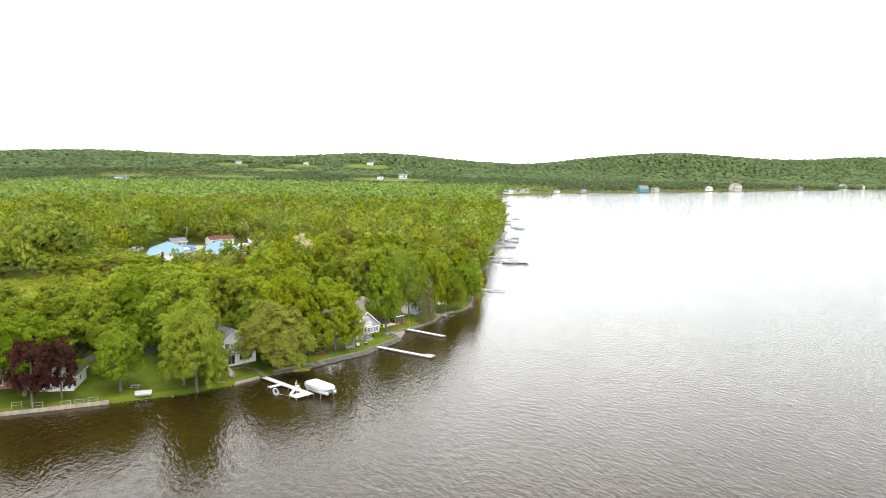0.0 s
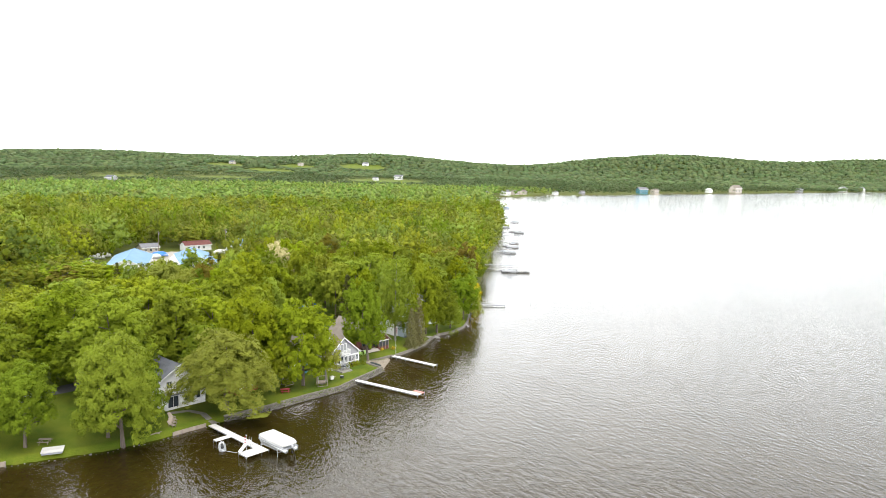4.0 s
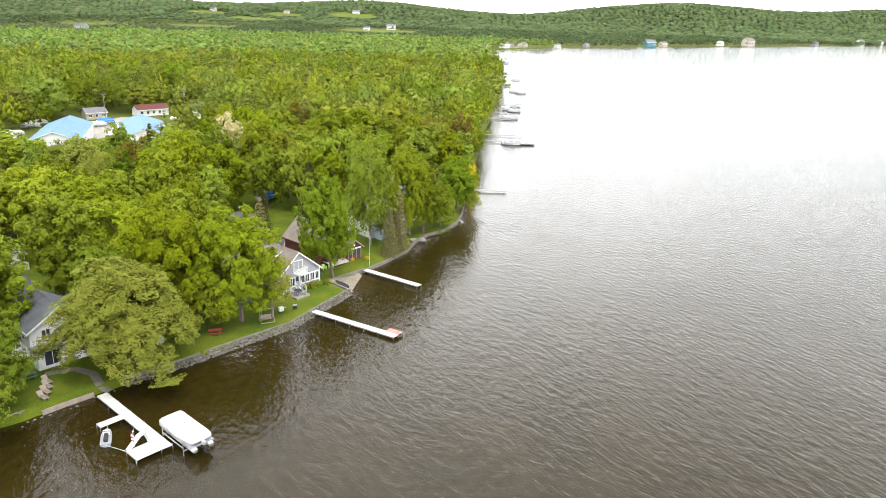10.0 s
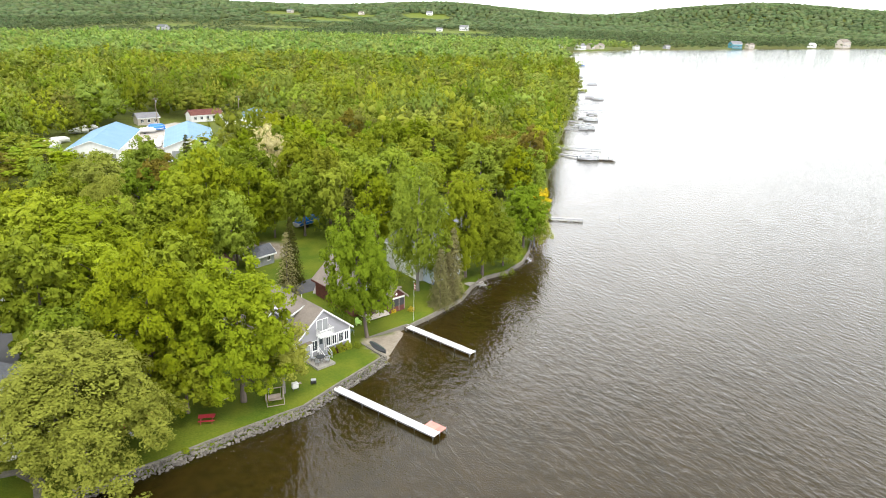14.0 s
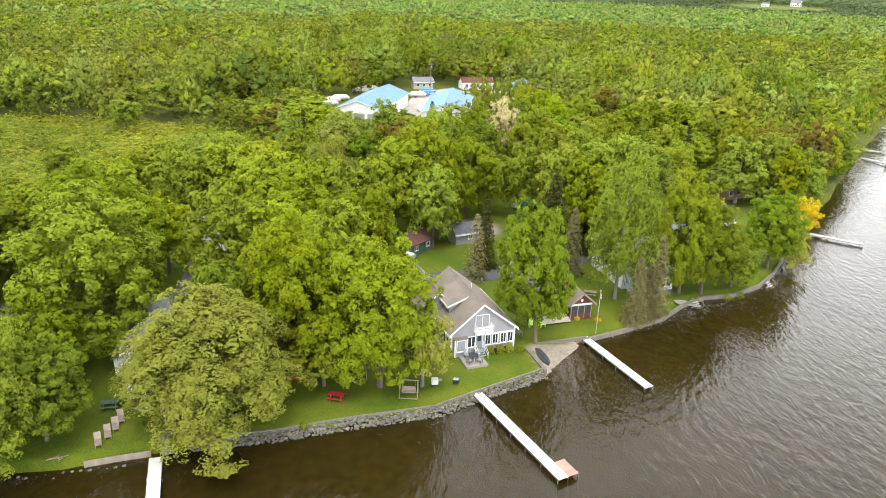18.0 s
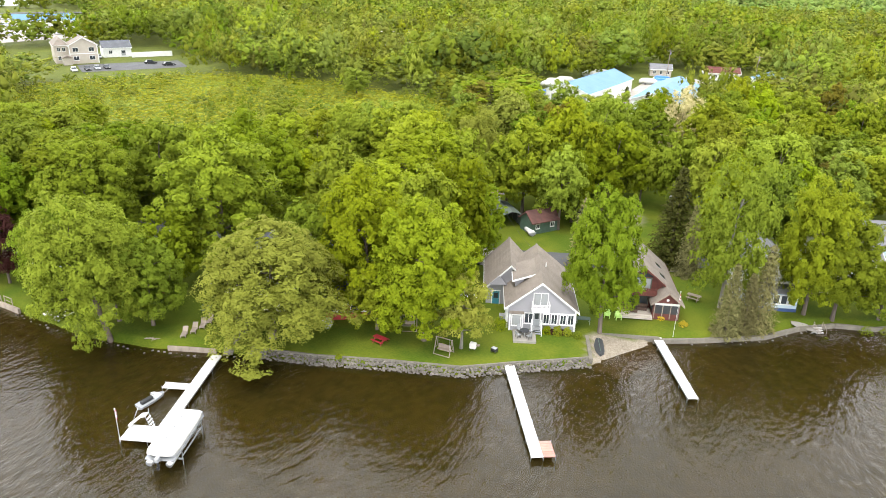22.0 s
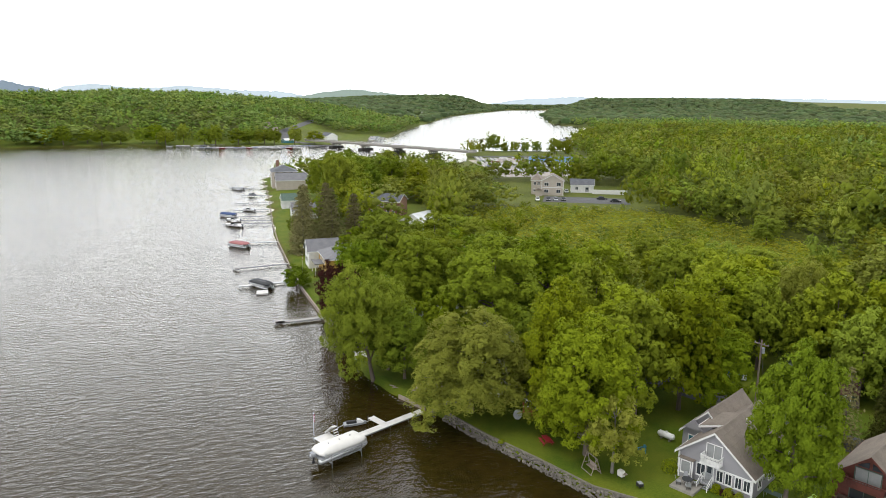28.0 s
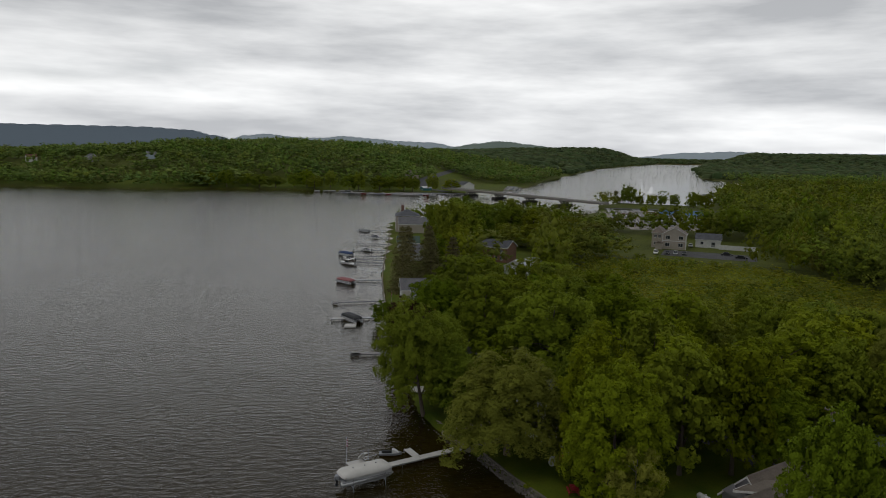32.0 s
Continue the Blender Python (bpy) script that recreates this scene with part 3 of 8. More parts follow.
CLEARINGS = [(-32, 180, 12), (-25, 195, 9), (-13, 209, 8), (-12, 223, 9), (-53, 192, 13), (-46, 208, 9), (-50, 232, 6), (-28, 188, 10), (-16, 208, 8), (-56, 147, 9), (-45, 157, 6), (-78, 177, 9), (-86, 128, 9), (-122, 103, 12),
             (-225, 57, 14), (-285, 38, 22), (-228, 97, 12), (-202, 110, 10), (-206, 98, 10), (-195, 102, 8), (-178, 114, 11), (-166, 116, 8), (-154, 118, 6), (-273, 304, 12), (-36, 178, 10), (-26, 236, 8), (-74, 150, 6), (-77, 142, 5), (-121, 270, 11), (-113, 257, 8), (-133, 274, 7), (-49.6, 233, 6), (-46, 226, 6), (-42, 217, 6), (-38, 209, 5), (-212, 104, 10), (-190, 110, 8), (-133, 291, 13), (-138, 306, 11), (-128, 278, 11), (-110, 300, 11), (-104, 288, 10), (-117, 312, 10), (-135, 363, 9), (-152, 348, 8), (-540, -530, 24), (-553, -458, 24), (-592, -412, 24), (-560, -418, 16), (-540, -405, 16), (-522, -362, 18), (-582, -250, 20), (-566, -232, 14)]
FIELDS = [(-928, 1841, 90, 80), (-687, 1945, 120, 60), (-262, 2050, 120, 130), (-812, 1534, 110, 45), (-434, 2650, 90, 70), (-654, 2540, 70, 60), (-871, 2430, 70, 60), (-690, 2330, 90, 60),
          (15, 1190, 12, 18), (55, 1246, 16, 20), (79, 1285, 22, 24), (147, 1340, 12, 16), (204, 1391, 12, 16), (350, 1516, 26, 22), (384, 1546, 18, 20), (540, 1680, 18, 22), (633, 1754, 34, 26),
          (864, 1945, 15, 20), (1060, 2105, 26, 26), (1150, 2178, 22, 24), (-800, -140, 60, 30)]


def steps(*spans):
    out = []
    for a, b, d in spans:
        out += list(np.arange(a, b, d))
    return np.array(out + [spans[-1][1]], float)


gx = steps((-4900, -2500, 200), (-2500, -900, 50), (-900, -420, 12), (-420, -120, 5), (-120, 30, 1.1), (30, 200, 12), (200, 1000, 60), (1000, 4900, 200))
gy = steps((-3000, -700, 150), (-700, -320, 20), (-320, 60, 8), (60, 96, 2.5), (96, 240, 1.1), (240, 420, 5), (420, 1300, 20), (1300, 4900, 70))
GX, GY = np.meshgrid(gx, gy)
GS = shore_distance(GX, GY)
GZ = land_height(GX, GY, GS)
nx, ny = len(gx), len(gy)
idx = np.arange(nx * ny).reshape(ny, nx)
faces = np.stack([idx[:-1, :-1], idx[:-1, 1:], idx[1:, 1:], idx[1:, :-1]], -1).reshape(-1, 4)
ground_mesh = poly_mesh("ground", np.stack([GX, GY, GZ], -1).reshape(-1, 3), faces, ground_material(), smooth=True)


def set_field(me, name, values):
    a = me.attributes.new(name, "FLOAT", "POINT")
    a.data.foreach_set("value", np.asarray(values, np.float32).ravel())


lawn = (ramp01(62 - GS, 0, 14) * ramp01(262 - GY, 0, 12)) * (GX < 60) * (GX > -420)
for fx, fy, rx, ry in FIELDS:
    lawn = np.maximum(lawn, (((GX - fx) / rx) ** 2 + ((GY - fy) / ry) ** 2 < 1) * 1.0)
lawn = np.maximum(lawn, 0.8 * ramp01(-GY, 20, 60) * ramp01(60 - GS, 0, 10) * (GX < -450))
set_field(ground_mesh, "lawn", lawn)
set_field(ground_mesh, "marsh", in_poly(GX, GY, MARSH) * 1.0)
set_field(ground_mesh, "sand", np.maximum(in_poly(GX, GY, [(-22.4, 179.2), (-22.0, 181.4), (-17.0, 187.4), (-14.5, 186), (-14.5, 178), (-18.0, 175.6)]) * 1.0, ramp01(3.6 - np.hypot((GX + 51.0), GY - 213.5) * 0.55, 0, 1.2)))
set_field(ground_mesh, "bed", ramp01(-GS, -0.1, 0.4))
tagged(new("ground", ground_mesh), "mown lawns, forest floor and muddy lake bed", "ground", kind="structure")

bm = bmesh.new()
bmesh.ops.create_grid(bm, x_segments=1, y_segments=1, size=4900)
tagged(part("water", bm, water_material()), "rippled brown lake water under an overcast sky", "water", kind="structure")

# ---------------------------------------------------------------- trees
def leaf_quads(rng, pos, nrm, size, aspect=0.62, corners=4):
    """Leaves at pos facing nrm: diamonds, or triangles far off."""
    n = len(pos)
    nrm = nrm / (np.linalg.norm(nrm, axis=1, keepdims=True) + 1e-9)
    t = np.cross(nrm, rng.normal(size=(n, 3)))
    t /= np.linalg.norm(t, axis=1, keepdims=True) + 1e-9
    b = np.cross(nrm, t)
    a = (size * rng.uniform(0.6, 1.35, n))[:, None]
    if corners == 3:
        v = np.stack([pos - t * a * 0.5 - b * a * 0.25, pos + t * a * 0.5 - b * a * 0.25, pos + b * a * 0.6], 1)
        return v.reshape(-1, 3), np.arange(3 * n).reshape(n, 3)
    v = np.stack([pos - t * a * 0.5, pos - b * a * aspect * 0.5 + nrm * a * 0.08, pos + t * a * 0.5, pos + b * a * aspect * 0.5 + nrm * a * 0.08], 1)
    f = np.arange(4 * n).reshape(n, 4)
    return v.reshape(-1, 3), f


def crown_shape(rng, R, z0, z1, lobes, ragged=0.35, extra=()):
    """Lobe centres and radii of a broadleaf crown: an uneven outer shell over an inner mass."""
    zc, hz = z0 + 0.46 * (z1 - z0), (z1 - z0) / 2
    cs, rs = [], []
    for i in range(lobes):
        u = (i + 0.5) / lobes
        zz = 1 - 1.75 * u
        ang = i * 2.39996 + rng.uniform(-0.35, 0.35)
        k = max(0.0, 1 - abs(zz) ** 2.3) ** 0.5
        out = rng.uniform(1 - 0.62 * ragged, 1.05 + 0.18 * ragged)
        r = R * rng.uniform(0.17, 0.38)
        up = (z1 - zc) if zz > 0 else hz
        cs.append((math.cos(ang) * k * (R - r * 0.8) * out, math.sin(ang) * k * (R - r * 0.8) * out, zc + zz * (up - r * 0.7) * out))
        rs.append(r)
    for i in range(lobes // 4):
        ang = i * 2.39996
        cs.append((math.cos(ang) * R * 0.36, math.sin(ang) * R * 0.36, zc + rng.uniform(-0.5, 0.55) * hz))
        rs.append(R * 0.34)
    for x, y, z, r in extra:
        cs.append((x, y, z))
        rs.append(r)
    return np.array(cs), np.array(rs)


OCTA = np.array([(1, 0, 0), (0, 1, 0), (-1, 0, 0), (0, -1, 0), (0, 0, 1), (0, 0, -1)], float)
OCTA_FACES = np.array([(0, 1, 4), (1, 2, 4), (2, 3, 4), (3, 0, 4), (1, 0, 5), (2, 1, 5), (3, 2, 5), (0, 3, 5)])


def broad_crown(seed, R, z0, z1, n, size, lobes=16, ragged=0.35, droop=0.0, flat=0.85, thin=0.0, clumps=12, inner=0.18, form=0.3, extra=(), body=0.0):
    """Leaves in clumps on the outer and upper side of each lobe, larger leaves inside for the shaded body."""
    rng = np.random.default_rng(seed)
    cs, rs = crown_shape(rng, R, z0, z1, lobes, ragged, extra)
    w = rs ** 2
    mid = np.array([0, 0, z0 * 0.62 + z1 * 0.38])
    la = cs - mid
    la /= np.linalg.norm(la, axis=1, keepdims=True) + 1e-6
    # clump directions and radii
    sd = rng.normal(size=(len(rs), clumps, 3)) + (0.95 * la + np.array([0, 0, 0.45]))[:, None, :]
    sd /= np.linalg.norm(sd, axis=2, keepdims=True)
    sr = rs[:, None] * rng.uniform(0.20, 0.40, (len(rs), clumps))
    reach = rng.uniform(0.66, 1.12, (len(rs), clumps))
    pick = rng.choice(len(rs), n, p=w / w.sum())
    which = rng.integers(0, clumps, n)
    d0 = sd[pick, which]
    d = rng.normal(size=(n, 3)) + 0.75 * d0 + np.array([0, 0, 0.45])
    d /= np.linalg.norm(d, axis=1, keepdims=True)
    rad = sr[pick, which] * np.clip(rng.normal(0.92, 0.16 + thin, n), 0.2, 1.6)
    pos = cs[pick] + (d0 * (rs[pick] * reach[pick, which])[:, None] + d * rad[:, None]) * np.array([1, 1, flat])
    nrm = 0.8 * d + 0.35 * d0 + rng.normal(size=(n, 3)) * 0.42 + np.array([0, 0, 0.3])
    k = int(n * inner)
    pick = rng.choice(len(rs), k, p=w / w.sum())
    d = rng.normal(size=(k, 3))
    d /= np.linalg.norm(d, axis=1, keepdims=True)
    core = cs[pick] + d * (rs[pick] * rng.uniform(0.1, 0.6, k))[:, None]
    pos, nrm = np.concatenate([pos, core]), np.concatenate([nrm, d])
    sizes = np.concatenate([np.full(n, size), np.full(k, size * 1.9)])
    if droop:
        rr = np.hypot(pos[:, 0], pos[:, 1]) / R
        pos[:, 2] -= droop * (z1 - z0) * rr ** 2 * 0.6
        pos[:, 2] = np.maximum(pos[:, 2], z0 * 0.4 + 0.3)
    v, f = leaf_quads(rng, pos, nrm, sizes, corners=3)
    # a leaf is shaded by its own face, its clump and the form of the crown
    out = pos - mid
    out /= np.linalg.norm(out, axis=1, keepdims=True) + 1e-6
    soft = (1 - form) * nrm / (np.linalg.norm(nrm, axis=1, keepdims=True) + 1e-6) + form * (out + np.array([0, 0, 0.25]))
    soft = np.repeat(soft / (np.linalg.norm(soft, axis=1, keepdims=True) + 1e-6), 3, 0)
    if body:
        # far off the leaves close into a rounded mass under the outer sprays
        q = OCTA[None] * (rs * body)[:, None, None] * rng.uniform(0.8, 1.15, (len(rs), 6, 1)) * np.array([1, 1, flat])
        turn = rng.uniform(0, 6.28, len(rs))
        ca, sa = np.cos(turn)[:, None], np.sin(turn)[:, None]
        q = np.stack([q[..., 0] * ca - q[..., 1] * sa, q[..., 0] * sa + q[..., 1] * ca, q[..., 2]], -1)
        nn = q / (np.linalg.norm(q, axis=2, keepdims=True) + 1e-6) + 0.7 * la[:, None, :] + np.array([0, 0, 0.3])
        nn /= np.linalg.norm(nn, axis=2, keepdims=True) + 1e-6
        f = np.concatenate([f] + [OCTA_FACES + len(v) + 6 * k for k in range(len(rs))])
        v = np.concatenate([v, (q + cs[:, None, :]).reshape(-1, 3)])
        soft = np.concatenate([soft, nn.reshape(-1, 3)])
    return v, f, cs, rs, soft


def conifer_crown(seed, R, z0, z1, n, size, layers=14, power=0.85):
    rng = np.random.default_rng(seed)
    u = rng.uniform(0, 1, n) ** 1.5
    lay = np.floor(u * layers) / layers + rng.normal(0, 0.012, n)
    rmax = R * (1.02 - lay) ** power
    ang = rng.uniform(0, 2 * math.pi, n)
    arms = 0.82 + 0.18 * np.sin(ang * 7 + np.floor(u * layers) * 2.1) + rng.normal(0, 0.06, n)
    r = rmax * np.sqrt(rng.uniform(0.06, 1, n)) * arms
    pos = np.stack([r * np.cos(ang), r * np.sin(ang), z0 + (z1 - z0) * lay - 0.28 * r + rng.normal(0, 0.12, n)], 1)
    nrm = np.stack([np.cos(ang) * 0.5, np.sin(ang) * 0.5, np.ones(n)], 1) + rng.normal(size=(n, 3)) * 0.45
    return leaf_quads(rng, pos, nrm, size, aspect=0.4)


def trunk_bm(rng, H, r0, cs=None, rs=None, lean=0.0, limbs=9):
    bm = bmesh.new()
    top = H
    pts, n = [], 5
    wob = rng.normal(0, 0.012 * H, (n + 1, 2))
    for i in range(n + 1):
        k = i / n
        pts.append(Vector((wob[i, 0] * k, wob[i, 1] * k, top * k - (0.4 if i == 0 else 0))))
    for i in range(n):
        rod(bm, pts[i], pts[i + 1], r0 * (1.25 if i == 0 else 1 - 0.85 * i / n), r0 * (1 - 0.85 * (i + 1) / n), sides=7, cap=(i == n - 1))
    if cs is not None:
        order = rng.permutation(len(cs))[:limbs]
        for j in order:
            c = Vector(cs[j])
            base_z = max(H * 0.22, min(c.z - 0.35 * Vector((c.x, c.y)).length, top * 0.85))
            k = base_z / top
            p = Vector((wob[min(n, int(k * n)), 0] * k, wob[min(n, int(k * n)), 1] * k, base_z))
            m = p.lerp(c, 0.55) + Vector((0, 0, 0.06 * (c - p).length))
            rr = r0 * (0.62 - 0.4 * k)
            rod(bm, p, m, rr, rr * 0.6, sides=5, cap=False)
            rod(bm, m, c, rr * 0.6, rr * 0.18, sides=5)
    return bm


# kind: leaf material, bark, leaves, leaf size, lobes, raggedness, droop, crown base, thinness
SPECIES = {
    "maple": ("maple", BARK, 35650, 0.257, 46, 0.45, 0.0, 0.07, 0.0, "spreading green maple tree in full spring leaf"),
    "deep": ("deep", BARK, 36800, 0.252, 46, 0.4, 0.0, 0.10, 0.0, "tall dense green maple tree with a round crown"),
    "bright": ("bright", BARK, 34500, 0.270, 48, 0.5, 0.0, 0.12, 0.02, "large yellow-green broadleaf tree with a wide crown"),
    "light": ("light", BARK, 34500, 0.225, 50, 0.6, 0.0, 0.10, 0.06, "airy light-green tree with loose upright limbs"),
    "oak": ("oak", BARK, 34500, 0.270, 44, 0.45, 0.0, 0.13, 0.0, "dark green broadleaf tree with a heavy crown"),
    "willow": ("willow", BARK, 64399, 0.184, 70, 0.5, 0.30, 0.19, 0.03, "broad olive-green willow with drooping outer branches"),
    "ash": ("ash", GREYBARK, 15000, 0.270, 54, 0.75, 0.10, 0.06, 0.08, "tall feathery tree with a pale grey trunk"),
    "cream": ("cream", BARK, 17000, 0.260, 36, 0.45, 0.0, 0.08, 0.02, "tree covered in cream-white blossom"),
    "purple": ("purple", BARK, 14000, 0.290, 28, 0.40, 0.0, 0.10, 0.03, "dark purple-leaved maple on the lawn"),
    "yellow": ("yellow", BARK, 9000, 0.300, 24, 0.30, 0.0, 0.10, 0.0, "golden yellow-leaved tree at the water's edge"),
    "pale": ("pale", GREYBARK, 10000, 0.290, 28, 0.40, 0.05, 0.08, 0.05, "pale silvery-green tree leaning to the water"),
    "brown": ("brown", GREYBARK, 8500, 0.280, 36, 0.6, 0.0, 0.25, 0.10, "thin brownish tree with sparse new leaves"),
}
# the long limbs of the shore willow that hang over the water
WILLOW_LIMBS = [(4.4, -3.1, 6.2, 1.7), (5.2, -3.6, 4.6, 1.4), (5.9, -4.1, 3.4, 1.05), (-5.2, -2.6, 8.0, 1.6), (-6.3, -2.6, 7.2, 1.2), (3.6, 4.4, 7.6, 1.7), (2.5, -4.6, 5.5, 1.4)]
TREES = {}


def build_broad(species, variant, seed, count=None, size=None):
    leaf, bark, n, ls, lobes, ragged, droop, base, thin, label = SPECIES[species]
    n, ls = count or n, size or ls
    R, H = 6.0, 16.0
    v, f, cs, rs, soft = broad_crown(seed, R, H * base, H, n, ls, lobes if count is None else int(lobes * 0.7), ragged, droop, thin=thin, extra=WILLOW_LIMBS if species == "willow" and variant == 0 else ())
    ob = thing("tree", Matrix(), label, "tree")
    rng = np.random.default_rng(seed + 7)
    part("trunk", trunk_bm(rng, H * 0.8, 0.34, cs, rs, limbs=10 if count is None else 4), bark, ob, smooth=True)
    crown = new("crown", poly_mesh("crown", v, f, LEAF[leaf], normals=soft))
    crown.parent = ob
    return ob


def build_conifer(species, seed, n=7000, size=0.44):
    label = {"spruce": "dark green spruce with drooping tiers of branches", "pine": "grey-green pine with a shaggy narrow crown"}[species]
    R, H = 3.5, 15.0
    v, f = conifer_crown(seed, R, 1.0, H, n, size, power=0.85 if species == "spruce" else 0.68)
    ob = thing("conifer", Matrix(), label, "tree")
    part("trunk", trunk_bm(np.random.default_rng(seed), H * 0.97, 0.24), BARK, ob, smooth=True)
    crown = new("crown", poly_mesh("crown", v, f, LEAF[species]))
    crown.parent = ob
    return ob


def plant(species, x, y, R, H, turn=0.0, variant=0, cheap=False, group="", sink=0.05, lean=(0.0, 0.0)):
    key = (species, variant, cheap)
    conifer = species in ("spruce", "pine")
    bR, bH = (3.5, 15.0) if conifer else (6.5, 16.0)
    m = Matrix.LocRotScale((x, y, ground_at(x, y) - sink), Euler((0, 0, turn)), (R / bR, R / bR, H / bH))
    if lean != (0.0, 0.0):
        sh = Matrix.Identity(4)
        sh[0][2], sh[1][2] = lean
        m = Matrix.Translation(m.translation) @ sh @ Matrix.Translation(-m.translation) @ m
    if key not in TREES:
        seed = 11 + 17 * variant + sum(map(ord, species))
        if conifer:
            ob = build_conifer(species, seed, *((1500, 0.62) if cheap else ()))
        else:
            ob = build_broad(species, variant, seed, *((9500, 0.44) if cheap else ()))
        ob.matrix_basis = m
        TREES[key] = ob
    else:
        ob = copy_thing(TREES[key], Matrix())
        ob.matrix_basis = m
    if group:
        ob["group"] = group
    return ob


SHORE_TREES = [("maple", -41.5, 158.5, 6.6, 18.5), ("maple", -32.3, 161.2, 6.6, 17.5), ("pale", -28.4, 164.0, 3.9, 10.5),
               ("maple", -47.7, 179.8, 5.0, 13), ("deep", -52.9, 134.6, 4.5, 11.5),
               ("purple", -77.8, 116.6, 4.3, 13), ("purple", -75.0, 121.0, 3.4, 11.5), ("oak", -88.0, 132.0, 8.5, 17.5), ("maple", -64.4, 147.6, 9.0, 19.5)]
LAWN_TREES = [("maple", -76.5, 157, 8.6, 18.5), ("oak", -82.5, 121.5, 6.8, 17), ("oak", -77.5, 132.5, 7.2, 18), ("light", -66.5, 126.3, 4.9, 13),
              ("light", -56.2, 131.3, 5.0, 15), ("bright", -53.5, 168.5, 8.0, 15.5), ("willow", -73, 199.5, 5.8, 16.5), ("bright", -65, 181.5, 8.2, 15),
              ("oak", -98.5, 122.5, 9, 18.5), ("deep", -89.5, 112.5, 3.0, 6.5)]
EAST_TREES = [("ash", -18.5, 200.2, 5.4, 21.5), ("maple", -11.4, 208.6, 5.0, 19), ("deep", -8.6, 210.8, 5.2, 14.4), ("deep", -5.2, 216, 3.7, 7.4),
              ("deep", -1.9, 228, 4.8, 13.4), ("pale", 0.2, 231.6, 4.0, 10), ("yellow", 0.4, 253, 3.2, 8.5), ("brown", -10, 282, 9, 15),
              ("maple", -1.5, 304, 7.5, 14.5), ("cream", -62, 244, 5.8, 19), ("light", -98.5, 234.5, 7.9, 12)]
CONIFERS = [("pine", -13.9, 194.9, 2.3, 10), ("pine", -13.0, 197.4, 2.0, 8.5), ("pine", -12.6, 199.8, 2.5, 12), ("pine", -139.8, 89.2, 5.4, 20),
            ("pine", -144, 96.5, 5.2, 18.5), ("pine", -148, 102, 5.2, 16.5), ("pine", -156, 84.5, 5.6, 18), ("pine", -157, 91, 5.6, 18.5), ("spruce", -40, 199, 2.6, 12)]
tree_rng = random.Random(5)
plant("deep", -22.4, 181.2, 5.1, 17.5, 0.5, 0, lean=(-0.22, 0.26))
plant("willow", -42.4, 146.0, 8.8, 14.4, 0.0, 0)
plant("light", -52.9, 129.6, 6.4, 18, 1.0, 0, lean=(-0.10, -0.30))
for rows in (SHORE_TREES, LAWN_TREES, EAST_TREES, CONIFERS):
    for k, (species, x, y, R, H) in enumerate(rows):
        plant(species, x, y, R, H, tree_rng.uniform(0, 6.28), k % 2)

# woods: single trees behind the houses, then joined woods further off
wood_rng = np.random.default_rng(21)


def scatter(x0, x1, y0, y1, step, rng):
    xs, ys = np.meshgrid(np.arange(x0, x1, step), np.arange(y0, y1, step))
    xs = xs.ravel() + rng.uniform(-0.42, 0.42, xs.size) * step
    ys = ys.ravel() + rng.uniform(-0.42, 0.42, ys.size) * step
    return xs, ys


def road_distance(x, y):
    best = np.full(np.shape(x), 1e9)
    for (ax, ay), (bx, by) in zip(ROAD, ROAD[1:]):
        dx, dy = bx - ax, by - ay
        k = np.clip(((x - ax) * dx + (y - ay) * dy) / (dx * dx + dy * dy), 0, 1)
        best = np.minimum(best, np.hypot(x - ax - k * dx, y - ay - k * dy))
    return best


def wooded(x, y):
    s = shore_distance(x, y)
    keep = s > 3
    near = (y < 262) & (x > -330) & (y > -20)
    keep &= ~(near & (s < np.where(x > -105, 19, 24)))
    keep &= ~(near & (x > -160) & (road_distance(x, y) < 5.5))
    for cx, cy, r in CLEARINGS:
        keep &= np.hypot(x - cx, y - cy) > r
    for poly in (MARSH, YARD, LOT, MARINA):
        keep &= ~in_poly(x, y, poly)
    for fx, fy, rx, ry in FIELDS:
        keep &= ((x - fx) / rx) ** 2 + ((y - fy) / ry) ** 2 > 1
    keep &= ~((y < -15) & (x < -450) & (s < 26) & (x > -720) & (y > -205))
    keep &= ~((y <= -205) & (y > -258) & (x < -500) & (x > -720) & (s < 48))
    keep &= ~((x < -480) & (x > -820) & (np.abs(y + 60) < 60))
    return keep


